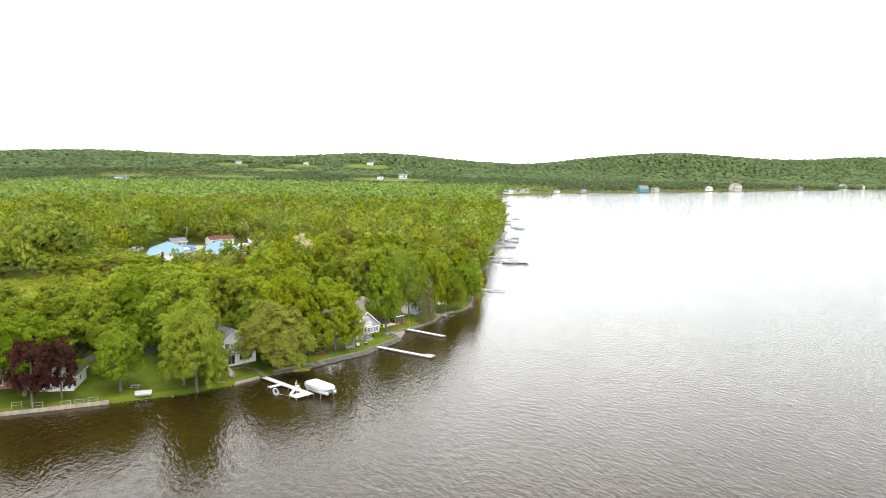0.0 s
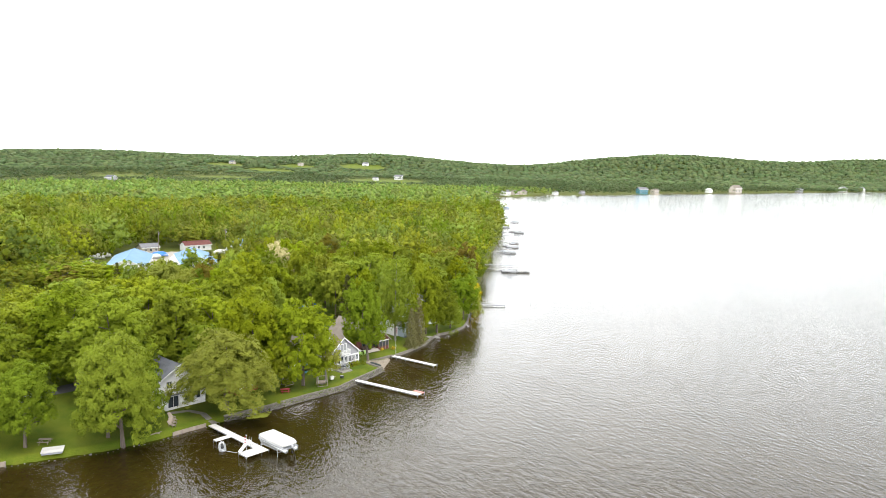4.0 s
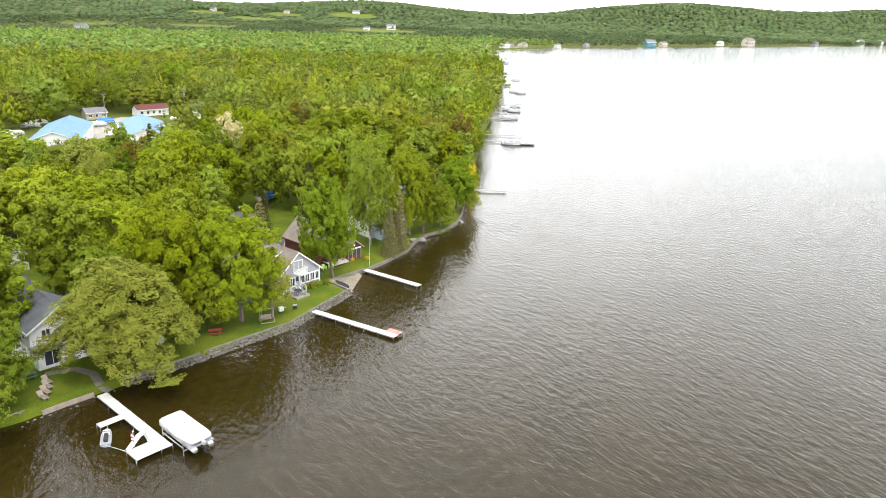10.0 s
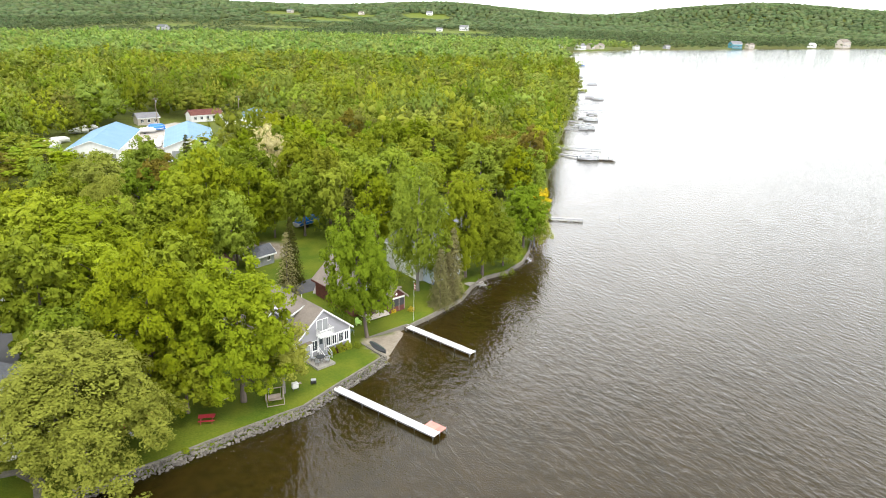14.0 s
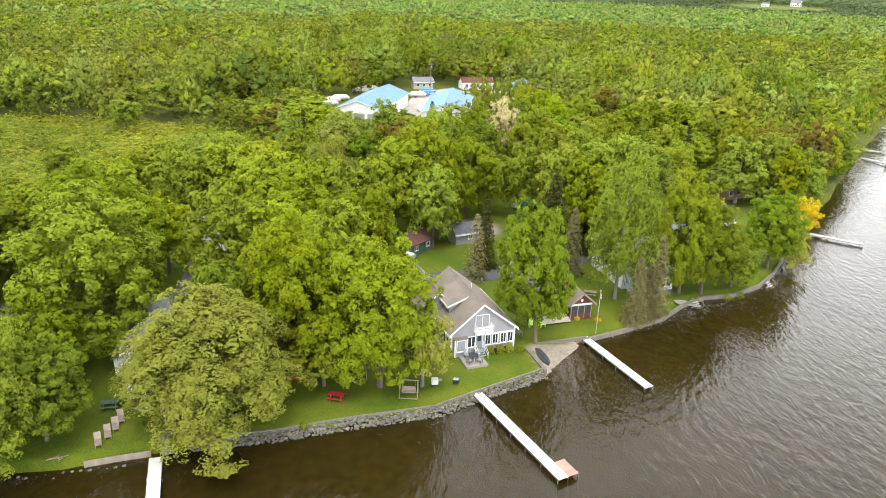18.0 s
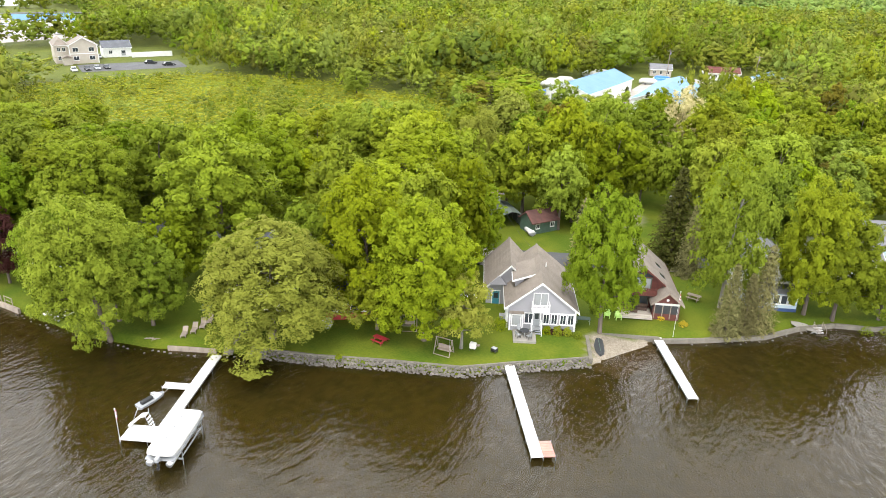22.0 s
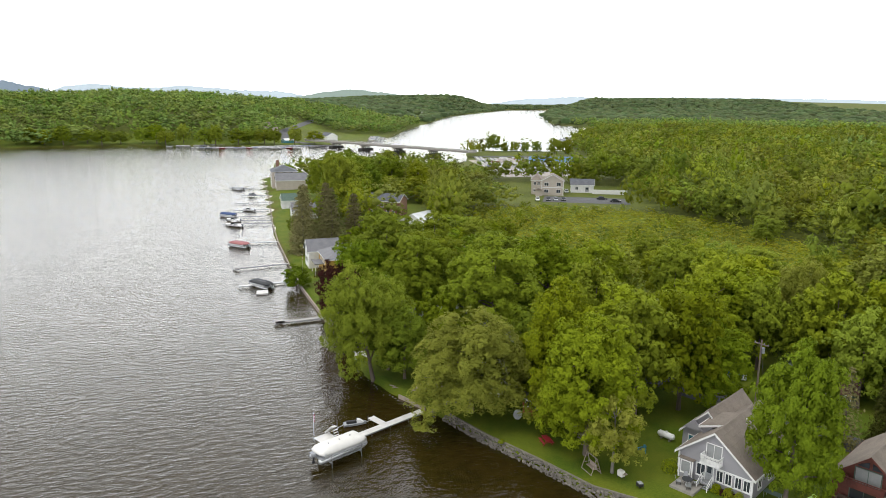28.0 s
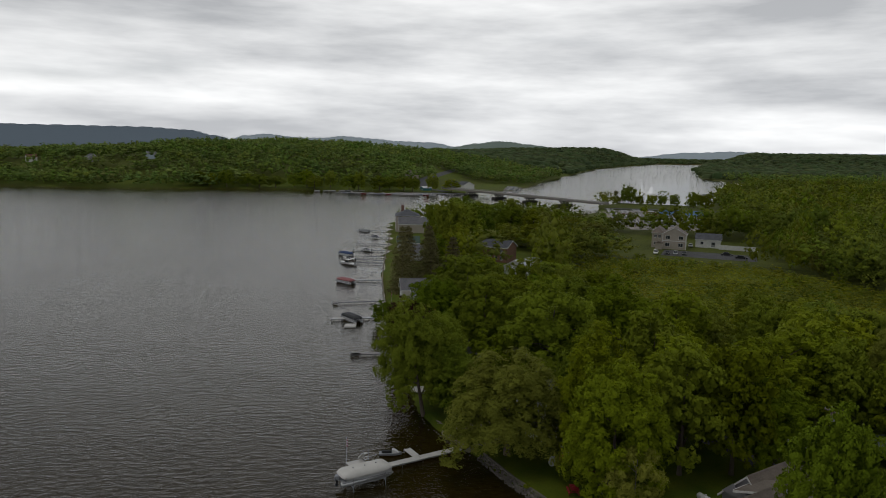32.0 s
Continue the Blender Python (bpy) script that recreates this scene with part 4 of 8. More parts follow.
FOCUS = (-20.0, 150.0)
tx, ty = scatter(-380, 20, 60, 460, 8.2, wood_rng)
tx, ty = tx + 2.5 * np.sin(ty / 7.3), ty + 2.5 * np.sin(tx / 6.1)
td = np.hypot(tx - FOCUS[0], ty - FOCUS[1])
inner = wooded(tx, ty) & (td < 300)
ok = inner & (td < 148)
kinds = ["bright", "maple", "light", "oak", "deep", "light", "bright", "ash", "brown", "bright"]
YARD_TREES = [("maple", -105.9, 115.8, 6.8, 14.5), ("maple", -98.4, 128.4, 6.5, 15), ("deep", -97.9, 139.4, 6.8, 15), ("bright", -97.4, 153, 6.0, 13.5), ("maple", -163.5, 104.5, 5.0, 9),
              ("light", -186, 126, 5.5, 10), ("light", -140, 138, 5, 11), ("bright", -156, 146, 4, 8), ("light", -262, 70, 7, 20), ("light", -240, 64, 6.5, 18), ("maple", -257, 103, 7, 15),
              ("deep", -292, 84, 7, 14), ("light", -129.5, 183, 4.5, 9), ("light", -167, 223, 4.5, 9), ("bright", -131, 128, 6, 13), ("bright", -186, 124, 6, 13),
              ("bright", -59.4, 199.5, 6.2, 17), ("maple", -68.3, 188, 6.5, 16), ("bright", -59.6, 210, 6.2, 19), ("light", -100.9, 200.6, 5.5, 13),
              ("light", -109, 190.6, 5.5, 12), ("willow", -86.5, 218, 7.2, 16), ("maple", -53, 241, 6.2, 18), ("light", -29.7, 227.7, 6.5, 19),
              ("pine", -38.7, 193.6, 2.6, 11), ("ash", -83.2, 231, 6.5, 17), ("ash", -63.9, 223, 6.2, 18), ("bright", -106.6, 182, 5.0, 11),
              ("light", -99, 171.5, 5.4, 12), ("maple", -89.7, 156.4, 7.2, 15.5), ("oak", -90, 146, 6.8, 17), ("maple", -111, 132, 6, 12.5),
              ("bright", -113.6, 123.6, 6, 12.5), ("bright", -75.5, 186, 6, 16), ("maple", -44.2, 168.6, 5.8, 17), ("maple", -46.8, 175.0, 5.8, 18.5), ("deep", -60, 138.8, 4.6, 12.5),
              ("bright", -59.3, 163.9, 6.5, 18), ("light", -71, 233, 6, 17), ("maple", -37.5, 157.6, 4.2, 9.5), ("light", -22, 214.5, 5.2, 17),
              ("maple", -33, 224, 5.6, 16), ("oak", -55, 218, 6, 16), ("maple", -49.3, 154.7, 4.8, 14), ("light", -64, 190.5, 5.2, 15), ("light", -38.5, 223, 4.8, 16.5), ("bright", -28.5, 214.5, 4.8, 15), ("light", -33, 230, 5.4, 16),
              ("maple", -24.5, 224, 4.8, 15), ("oak", -58, 204, 4.8, 14.5), ("deep", -61.5, 197.5, 4.8, 14.5), ("light", -52, 222, 4.2, 13), ("light", -46.5, 224.5, 5.0, 15), ("bright", -44, 234, 5.5, 16.5), ("maple", -60, 231, 5.6, 16.5), ("oak", -66, 212, 5.4, 16), ("maple", -66.5, 241, 5.6, 17), ("light", -38.5, 238, 5.6, 16.5), ("light", -51, 200.5, 4.6, 14.5), ("maple", -52.5, 205, 4.2, 14)]
for k, (species, x, y, R, H) in enumerate(YARD_TREES):
    plant(species, x, y, R, H, tree_rng.uniform(0, 6.28), k % 2, cheap=True)
plant("spruce", -31.8, 206.0, 4.6, 16.0, 0.4, 0)
plant("pine", -27.6, 204.6, 2.4, 11.5, 1.4, 0)
plant("spruce", -30.5, 214.5, 3.2, 15, 1.4, 0)
hero_xy = np.array([(-42.4, 146.0)] + [(r[1], r[2]) for rows in (SHORE_TREES, LAWN_TREES, EAST_TREES, CONIFERS, YARD_TREES) for r in rows])
for x, y in zip(tx[ok], ty[ok]):
    if np.hypot(hero_xy[:, 0] - x, hero_xy[:, 1] - y).min() < 6.5:
        continue
    k = tree_rng.choice(kinds)
    if tree_rng.random() < 0.03:
        plant("spruce", x, y, 3.2, tree_rng.uniform(12, 17), tree_rng.uniform(0, 6.28), 0, cheap=True, group="woods behind the houses")
    else:
        R = tree_rng.uniform(4.2, 6.6)
        plant(k, x, y, R, tree_rng.uniform(7, 9) if in_poly(x, y, LOW_WOODS) or (x < -98 and y < 185) else tree_rng.uniform(10.5, 16.5), tree_rng.uniform(0, 6.28), tree_rng.randrange(2), cheap=True, group="woods behind the houses")


def stands(x, y):
    """Slow change of height and tone from stand to stand, -1 to 1."""
    return (math.sin(x / 31 + 1.7 * math.sin(y / 47)) + math.sin(y / 27 + 1.3 * math.sin(x / 39 + 2)) + math.sin((x + y) / 13)) / 3


def before_field(x, y):
    """Young low growth in front of the far open fields."""
    return y > 900 and any(rx > 40 and fy > 1400 and abs(x - fx) < rx * 1.05 and -ry < fy - y < ry + 420 for fx, fy, rx, ry in FIELDS)


def joined_woods(name, xs, ys, leaves, size, r_lo, r_hi, h_lo, h_hi, seed, material, templates=5, label="", base=0.1, lobes=10, form=0.75, body=0.56):
    rng = np.random.default_rng(seed)
    tmpl = [(c[0] / (1, 1, 2.2), c[1], c[4]) for c in (broad_crown(seed + 31 * k, 1.0, base * 2.2, 2.2, leaves, size, lobes=lobes, ragged=0.42, clumps=6, flat=1.0, inner=0.1, form=form, body=body) for k in range(templates))]
    vs, fs, ns, tint, off = [], [], [], [], 0
    zs = land_height(xs, ys)
    for x, y, z in zip(xs, ys, zs):
        v, f, nn = tmpl[rng.integers(templates)]
        a, R, H = rng.uniform(0, 6.28), rng.uniform(r_lo, r_hi), rng.uniform(h_lo, h_hi)
        stand = stands(x, y)
        H *= 0.92 + 0.22 * stand
        R *= rng.choice((0.65, 0.9, 1.0, 1.15, 1.4))
        H *= rng.choice((0.75, 0.95, 1.0, 1.1, 1.3)) if form < 0.55 else rng.choice((0.9, 1.0, 1.0, 1.08))
        if x < -235 and -20 < y < 135 and x > -480:
            H *= 0.62
        if in_poly(x, y, LOW_WOODS):
            H = min(H, 8.5)
        if before_field(x, y):
            H = 4.5
        c, s = math.cos(a) * R, math.sin(a) * R
        q = np.empty_like(v)
        q[:, 0] = v[:, 0] * c - v[:, 1] * s + x
        q[:, 1] = v[:, 0] * s + v[:, 1] * c + y
        q[:, 2] = v[:, 2] * H + z
        vs.append(q)
        ca, sa = math.cos(a), math.sin(a)
        ns.append(np.stack([nn[:, 0] * ca - nn[:, 1] * sa, nn[:, 0] * sa + nn[:, 1] * ca, nn[:, 2]], 1))
        fs.append(f + off)
        off += len(v)
        tint.append(np.full(len(v), min(1.0, max(0.0, 0.5 + 0.24 * stand + rng.normal(0, 0.27)))))
    me = poly_mesh(name, np.concatenate(vs), np.concatenate(fs), material, normals=np.concatenate(ns))
    set_field(me, "tint", np.concatenate(tint))
    return tagged(new(name, me), label, "woods", kind="stuff")


def domed_woods(name, xs, ys, lumps, rings, segs, r_lo, r_hi, h_lo, h_hi, seed, material, label):
    """Far woods: each crown a cluster of uneven domes."""
    rng = np.random.default_rng(seed)

    def crown():
        vs, fs, off = [], [], 0
        for k in range(lumps):
            a, d = rng.uniform(0, 6.28), (0.0 if k == 0 else rng.uniform(0.45, 0.7))
            r = rng.uniform(0.75, 0.95) if k == 0 else rng.uniform(0.38, 0.6)
            top = 1.0 if k == 0 else rng.uniform(0.62, 0.93)
            c = (math.cos(a) * d, math.sin(a) * d)
            v = []
            for i in range(rings + 1):
                e = i / rings * 0.5 * math.pi
                for j in range(segs):
                    q = 2 * math.pi * (j + 0.5 * (i % 2)) / segs
                    w = (r * math.cos(e) * rng.uniform(0.8, 1.2) * (0.7 if i == 0 else 1.0)) if i < rings else 0.06
                    z = 0.15 if i == 0 else top - (0.85 * r) * (1 - math.sin(e)) * rng.uniform(0.8, 1.2)
                    v.append((c[0] + w * math.cos(q), c[1] + w * math.sin(q), z))
            f = [(i * segs + j, i * segs + (j + 1) % segs, (i + 1) * segs + (j + 1) % segs, (i + 1) * segs + j) for i in range(rings) for j in range(segs)]
            vs.append(np.array(v))
            fs.append(np.array(f) + off)
            off += len(v)
        return np.concatenate(vs), np.concatenate(fs)

    tmpl = [crown() for _ in range(8)]
    vs, fs, tint, off = [], [], [], 0
    for x, y, z in zip(xs, ys, land_height(xs, ys)):
        v, f = tmpl[rng.integers(8)]
        a, R, H = rng.uniform(0, 6.28), rng.uniform(r_lo, r_hi), rng.uniform(h_lo, h_hi)
        H *= 0.95 + 0.2 * stands(x * 0.5, y * 0.5)
        if before_field(x, y):
            H = 4.5
        c, s = math.cos(a) * R, math.sin(a) * R
        vs.append(np.stack([v[:, 0] * c - v[:, 1] * s + x, v[:, 0] * s + v[:, 1] * c + y, v[:, 2] * H + z], 1))
        fs.append(f + off)
        off += len(v)
        tint.append(np.full(len(v), rng.random()))
    me = poly_mesh(name, np.concatenate(vs), np.concatenate(fs), material, smooth=True)
    set_field(me, "tint", np.concatenate(tint))
    return tagged(new(name, me), label, "woods", kind="stuff")


def seen_sector(x, y):
    az = np.degrees(np.arctan2(-(x - 20), y - 60))
    return (az > -38) & (az < 150)


ring = inner & (td >= 148)
joined_woods("woods_near", tx[ring], ty[ring], 900, 0.086, 4.8, 7.8, 11, 17.5, 2, LEAF["woods"], lobes=16, form=0.5, templates=8, label="dense green broadleaf woods behind the lake houses")
wx, wy = scatter(-700, 40, -350, 700, 9.5, wood_rng)
wx, wy = wx + 3.5 * np.sin(wy / 8.3), wy + 3.5 * np.sin(wx / 7.1)
wd = np.hypot(wx - FOCUS[0], wy - FOCUS[1])
ok = wooded(wx, wy) & (((wd >= 300) & (wd < 560)) | ((wd < 300) & ((wx < -380) | (wy > 460)))) & seen_sector(wx, wy)
joined_woods("woods_middle", wx[ok], wy[ok], 250, 0.135, 5.8, 9.0, 11.5, 18, 3, LEAF["woods"], label="dense green broadleaf woods in spring leaf", form=0.6, lobes=11, templates=8)
wx, wy = scatter(-1150, -560, 60, 620, 11.0, wood_rng)
wd = np.hypot(wx - FOCUS[0], wy - FOCUS[1])
west_block = wooded(wx, wy) & (wd >= 560) & (wd < 1000)
joined_woods("woods_west", wx[west_block], wy[west_block], 100, 0.18, 6.4, 9.6, 11, 17, 5, LEAF["woods"], label="green broadleaf woods beyond the marina", lobes=8, form=0.7, body=0.62)
wx, wy = scatter(-1300, 500, -900, 1350, 14.0, wood_rng)
wd = np.hypot(wx - FOCUS[0], wy - FOCUS[1])
ok = wooded(wx, wy) & (wd >= 560) & (wd < 1250) & seen_sector(wx, wy) & ~((wx > -1150) & (wx < -560) & (wy > 60) & (wy < 620) & (wd < 1000))
bank = ok & (wx < -430) & (wy < 20) & (wd < 1150)
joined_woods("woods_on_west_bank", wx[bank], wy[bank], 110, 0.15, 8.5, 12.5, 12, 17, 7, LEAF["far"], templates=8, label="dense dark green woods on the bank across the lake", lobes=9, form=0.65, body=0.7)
ok &= ~bank
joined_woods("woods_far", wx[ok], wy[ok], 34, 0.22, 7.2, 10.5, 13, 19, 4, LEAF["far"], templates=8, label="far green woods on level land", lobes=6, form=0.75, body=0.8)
for x0, x1, y0, y1, step, near, far, lo, hi, nm, lab in ((-2700, 2600, 700, 3600, 14.0, 1250, 2150, 8.5, 12, "woods_distant", "distant woods on gentle slopes beyond the lake"),
                                                         (-4300, 2600, 700, 4300, 20.0, 2150, 4000, 12, 17, "woods_on_hills", "distant wooded hills above the lake"),
                                                         (-4300, -900, -1300, 1100, 27.0, 1250, 4400, 15, 20, "woods_beyond_river", "distant woods on both sides of the river")):
    wx, wy = scatter(x0, x1, y0, y1, step, wood_rng)
    wd = np.hypot(wx - FOCUS[0], wy - FOCUS[1])
    az = np.degrees(np.arctan2(-(wx - 20), wy - 100))
    ok = (wd >= near) & (wd < far) & ((az > -34) & (az < 44) if y0 > 0 else (az > 48) & (az < 142))
    wx, wy = wx[ok], wy[ok]
    ok = wooded(wx, wy)
    if nm == "woods_distant":
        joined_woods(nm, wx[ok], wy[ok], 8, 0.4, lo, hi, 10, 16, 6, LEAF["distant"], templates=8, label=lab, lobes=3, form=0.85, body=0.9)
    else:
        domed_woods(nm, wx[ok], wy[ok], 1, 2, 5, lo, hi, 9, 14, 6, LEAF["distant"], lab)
mx, my = scatter(-230, -94, 130, 264, 2.4, wood_rng)
ok = in_poly(mx, my, MARSH)
joined_woods("marsh_shrubs", mx[ok], my[ok], 44, 0.26, 1.2, 2.4, 0.8, 2.4, 8, LEAF["reed"], label="low yellow-green marsh shrubs and reeds", base=0.0, lobes=5, form=0.4, body=0.0)
bx, by = scatter(-230, -94, 130, 264, 5.8, wood_rng)
ok = in_poly(bx, by, MARSH) & (np.sin(bx / 17 + by / 11) > -0.65)
joined_woods("marsh_bushes", bx[ok], by[ok], 300, 0.14, 1.3, 2.6, 1.8, 5.0, 9, LEAF["woods"], label="scattered young alder bushes in the marsh", base=0.0, lobes=9, form=0.5, body=0.5)

# ---------------------------------------------------------------- docks
def dock(base, tip, width, deck, label, sections=6, z=0.55, extra=(), group="docks along the shore", name="dock"):
    """A pipe dock from the shore out over the water; extra: more deck plates x0, x1, y0, y1, material along the dock."""
    (ax, ay), (bx, by) = base, tip
    L = math.hypot(bx - ax, by - ay)
    d = thing(name, pose(ax, ay, 0, rz=math.degrees(math.atan2(by - ay, bx - ax))), label, "dock", group)
    step = L / sections

    def plate(x0, x1, y0, y1, material, nm="deck_section"):
        p = part(nm, boxes((x0, x1, y0, y1, z - 0.05, z)), material, d)
        part("stringer", boxes((x0, x1, y0, y0 + 0.05, z - 0.2, z - 0.054), (x0, x1, y1 - 0.05, y1, z - 0.2, z - 0.054)), STEEL, p)
        return p

    def post(x, y):
        part("post", rods(((x, y, -2.4), (x, y, z + 0.14), 0.032)), STEEL, d)

    for i in range(sections):
        plate(i * step + 0.015, (i + 1) * step - 0.015, -width / 2, width / 2, deck)
        for sgn in (-1, 1):
            post((i + 1) * step - 0.12, sgn * (width / 2 + 0.04))
    for x0, x1, y0, y1, material in extra:
        if material is DOCKPINK:
            k = max(1, round((x1 - x0) / 0.42))
            for j in range(k):
                part("plank", boxes((x0 + (x1 - x0) * j / k + 0.008, x0 + (x1 - x0) * (j + 1) / k - 0.008, y0, y1, z - 0.04, z + 0.012)), material, d)
        else:
            plate(x0, x1, y0, y1, material, "side_platform")
        for px in (x0 + 0.1, x1 - 0.1):
            post(px, y1 + 0.04 if y1 > width / 2 else y0 - 0.04)
    return d


dock((-22.9, 166.9), (-8.7, 158.8), 1.15, DOCKWHITE, "long white sectional dock with a pinkish end platform", 6, extra=[(14.0, 16.35, 0.6, 1.75, DOCKPINK)])
dock((-18.2, 187.0), (-6.9, 179.6), 1.15, DOCKWHITE, "long plain white sectional dock beside the small beach", 5)
dock((-42.4, 139.1), (-30.0, 129.0), 1.2, DOCKWHITE, "white dock with a side arm and an end platform", 5,
     extra=[(6.1, 7.2, -3.25, -0.62, DOCKWHITE), (13.6, 15.95, -3.35, -0.62, DOCKWHITE)])
dock((0.2, 253.2), (11.2, 253.2), 1.3, DOCKGREY, "weathered grey dock at the wooded shore", 4)

# docks of the west shore: base, tip
for k, (b, t, w, m, n) in enumerate([((-82.6, 112.3), (-77.6, 104.2), 1.2, DOCKGREY, 3), ((-109.8, 97.2), (-102.9, 85.8), 1.3, DOCKWHITE, 5), ((-127.4, 89.4), (-119.3, 77.6), 0.7, DOCKGREY, 5),
                                     ((-155.3, 75.8), (-150.6, 63.4), 1.3, DOCKWHITE, 4), ((-185.9, 62.3), (-182.5, 46.0), 0.7, DOCKGREY, 5), ((-192.5, 59.5), (-189.5, 46.5), 0.8, DOCKGREY, 4),
                                     ((-202.3, 55.8), (-196.5, 42.5), 0.8, DOCKGREY, 4), ((-216.7, 49.3), (-212, 36.5), 0.9, DOCKGREY, 4), ((-235, 42), (-230, 29), 0.9, DOCKGREY, 4),
                                     ((-257, 33.8), (-254, 22), 1.0, DOCKGREY, 3), ((-282.5, 21), (-277, 6), 1.0, DOCKWHITE, 4)]):
    dock(b, t, w, m, "white dock on the west shore" if m is DOCKWHITE else "narrow grey dock on the west shore", n,
         extra=[(7.6, 9.6, -1.6, 0.6, DOCKGREY)] if k == 0 else [(13.2, 14.4, -2.2, 1.2, DOCKGREY)] if k == 2 else ())
# docks of the north shore
for b, t, m, n in [((5.0, 351), (21.6, 350.2), DOCKGREY, 5), ((6.5, 337.5), (13.5, 333), DOCKGREY, 3), ((9, 398), (19, 398.5), DOCKGREY, 3), ((10, 404), (17, 404.5), DOCKGREY, 3), ((11, 423), (18, 423.4), DOCKGREY, 3),
                   ((14, 465), (32, 469.5), DOCKGREY, 5), ((17, 500), (30, 502), DOCKGREY, 4), ((19, 528), (30, 530), DOCKGREY, 4), ((21, 620), (36, 622), DOCKGREY, 4), ((21, 760), (38, 762), DOCKGREY, 4)]:
    dock(b, t, 1.2, m, "grey dock under the trees of the north shore", n)


# ---------------------------------------------------------------- boats
def hull_mesh(L, W, H, bow=0.35):
    """A planked hull: sections from stern to bow."""
    bm = bmesh.new()
    rows = []
    for i in range(8):
        u = i / 7
        w = W / 2 * (1 if u < 1 - bow else math.sqrt(max(0.0, 1 - ((u - 1 + bow) / bow) ** 1.7)))
        w = max(w, 0.03)
        sheer = H * (1 + 0.22 * u * u)
        x = (u - 0.5) * L
        rows.append([bm.verts.new(p) for p in ((x, -w, sheer), (x, -w * 0.86, sheer * 0.45), (x, 0, 0.02 + 0.25 * H * max(0, u - 0.7) * 3), (x, w * 0.86, sheer * 0.45), (x, w, sheer),
                                               (x, w * 0.86, sheer * 0.93), (x, -w * 0.86, sheer * 0.93))])
    for a, b in zip(rows, rows[1:]):
        for j in range(7):
            bm.faces.new((a[j], a[(j + 1) % 7], b[(j + 1) % 7], b[j]))
    bm.faces.new(rows[0][::-1])
    bm.faces.new(rows[-1])
    bmesh.ops.recalc_face_normals(bm, faces=bm.faces[:])
    return bm


def cover_mesh(L, W, z0, z1, sag=0.1, n=25, m=11, taper=0.0):
    """A stretched canvas cover: rounded top, draped edges."""
    bm = bmesh.new()
    grid = []
    for i in range(n):
        u = i / (n - 1) * 2 - 1
        row = []
        for j in range(m):
            v = j / (m - 1) * 2 - 1
            e = max(abs(u) ** 6, abs(v) ** 5)
            z = z1 - (z1 - z0) * e - sag * (0.5 + 0.5 * math.cos(u * 15.7)) * (1 - v * v) * 0.6
            row.append(bm.verts.new((u * L / 2 * (1 - 0.05 * v ** 4), v * W / 2 * (1 - taper * max(0, u)) * (1 - 0.16 * abs(u) ** 8), z)))
        grid.append(row)
    for a, b in zip(grid, grid[1:]):
        for j in range(m - 1):
            bm.faces.new((a[j], b[j], b[j + 1], a[j + 1]))
    ring = [bm.verts.new((v.co.x * 0.98, v.co.y * 0.96, z0 - 0.14)) for v in [r[0] for r in grid] + grid[-1][1:-1] + [r[-1] for r in grid[::-1]] + grid[0][1:-1][::-1]]
    edge = [r[0] for r in grid] + grid[-1][1:-1] + [r[-1] for r in grid[::-1]] + grid[0][1:-1][::-1]
    for k in range(len(ring)):
        bm.faces.new((edge[k], edge[(k + 1) % len(ring)], ring[(k + 1) % len(ring)], ring[k]))
    bmesh.ops.recalc_face_normals(bm, faces=bm.faces[:])
    return bm


def outboard(x, z, parent):
    mo = part("outboard_motor", soft_box(x - 0.55, x, -0.2, 0.2, z + 0.1, z + 0.6, 0.1), GREYPLASTIC, parent, "grey outboard motor")
    part("motor_leg", boxes((x - 0.38, x - 0.2, -0.06, 0.06, z - 0.75, z + 0.12)), BLACK, mo)
    part("propeller", rods(((x - 0.45, 0, z - 0.6), (x - 0.3, 0, z - 0.6), 0.16), sides=8), BLACK, mo)


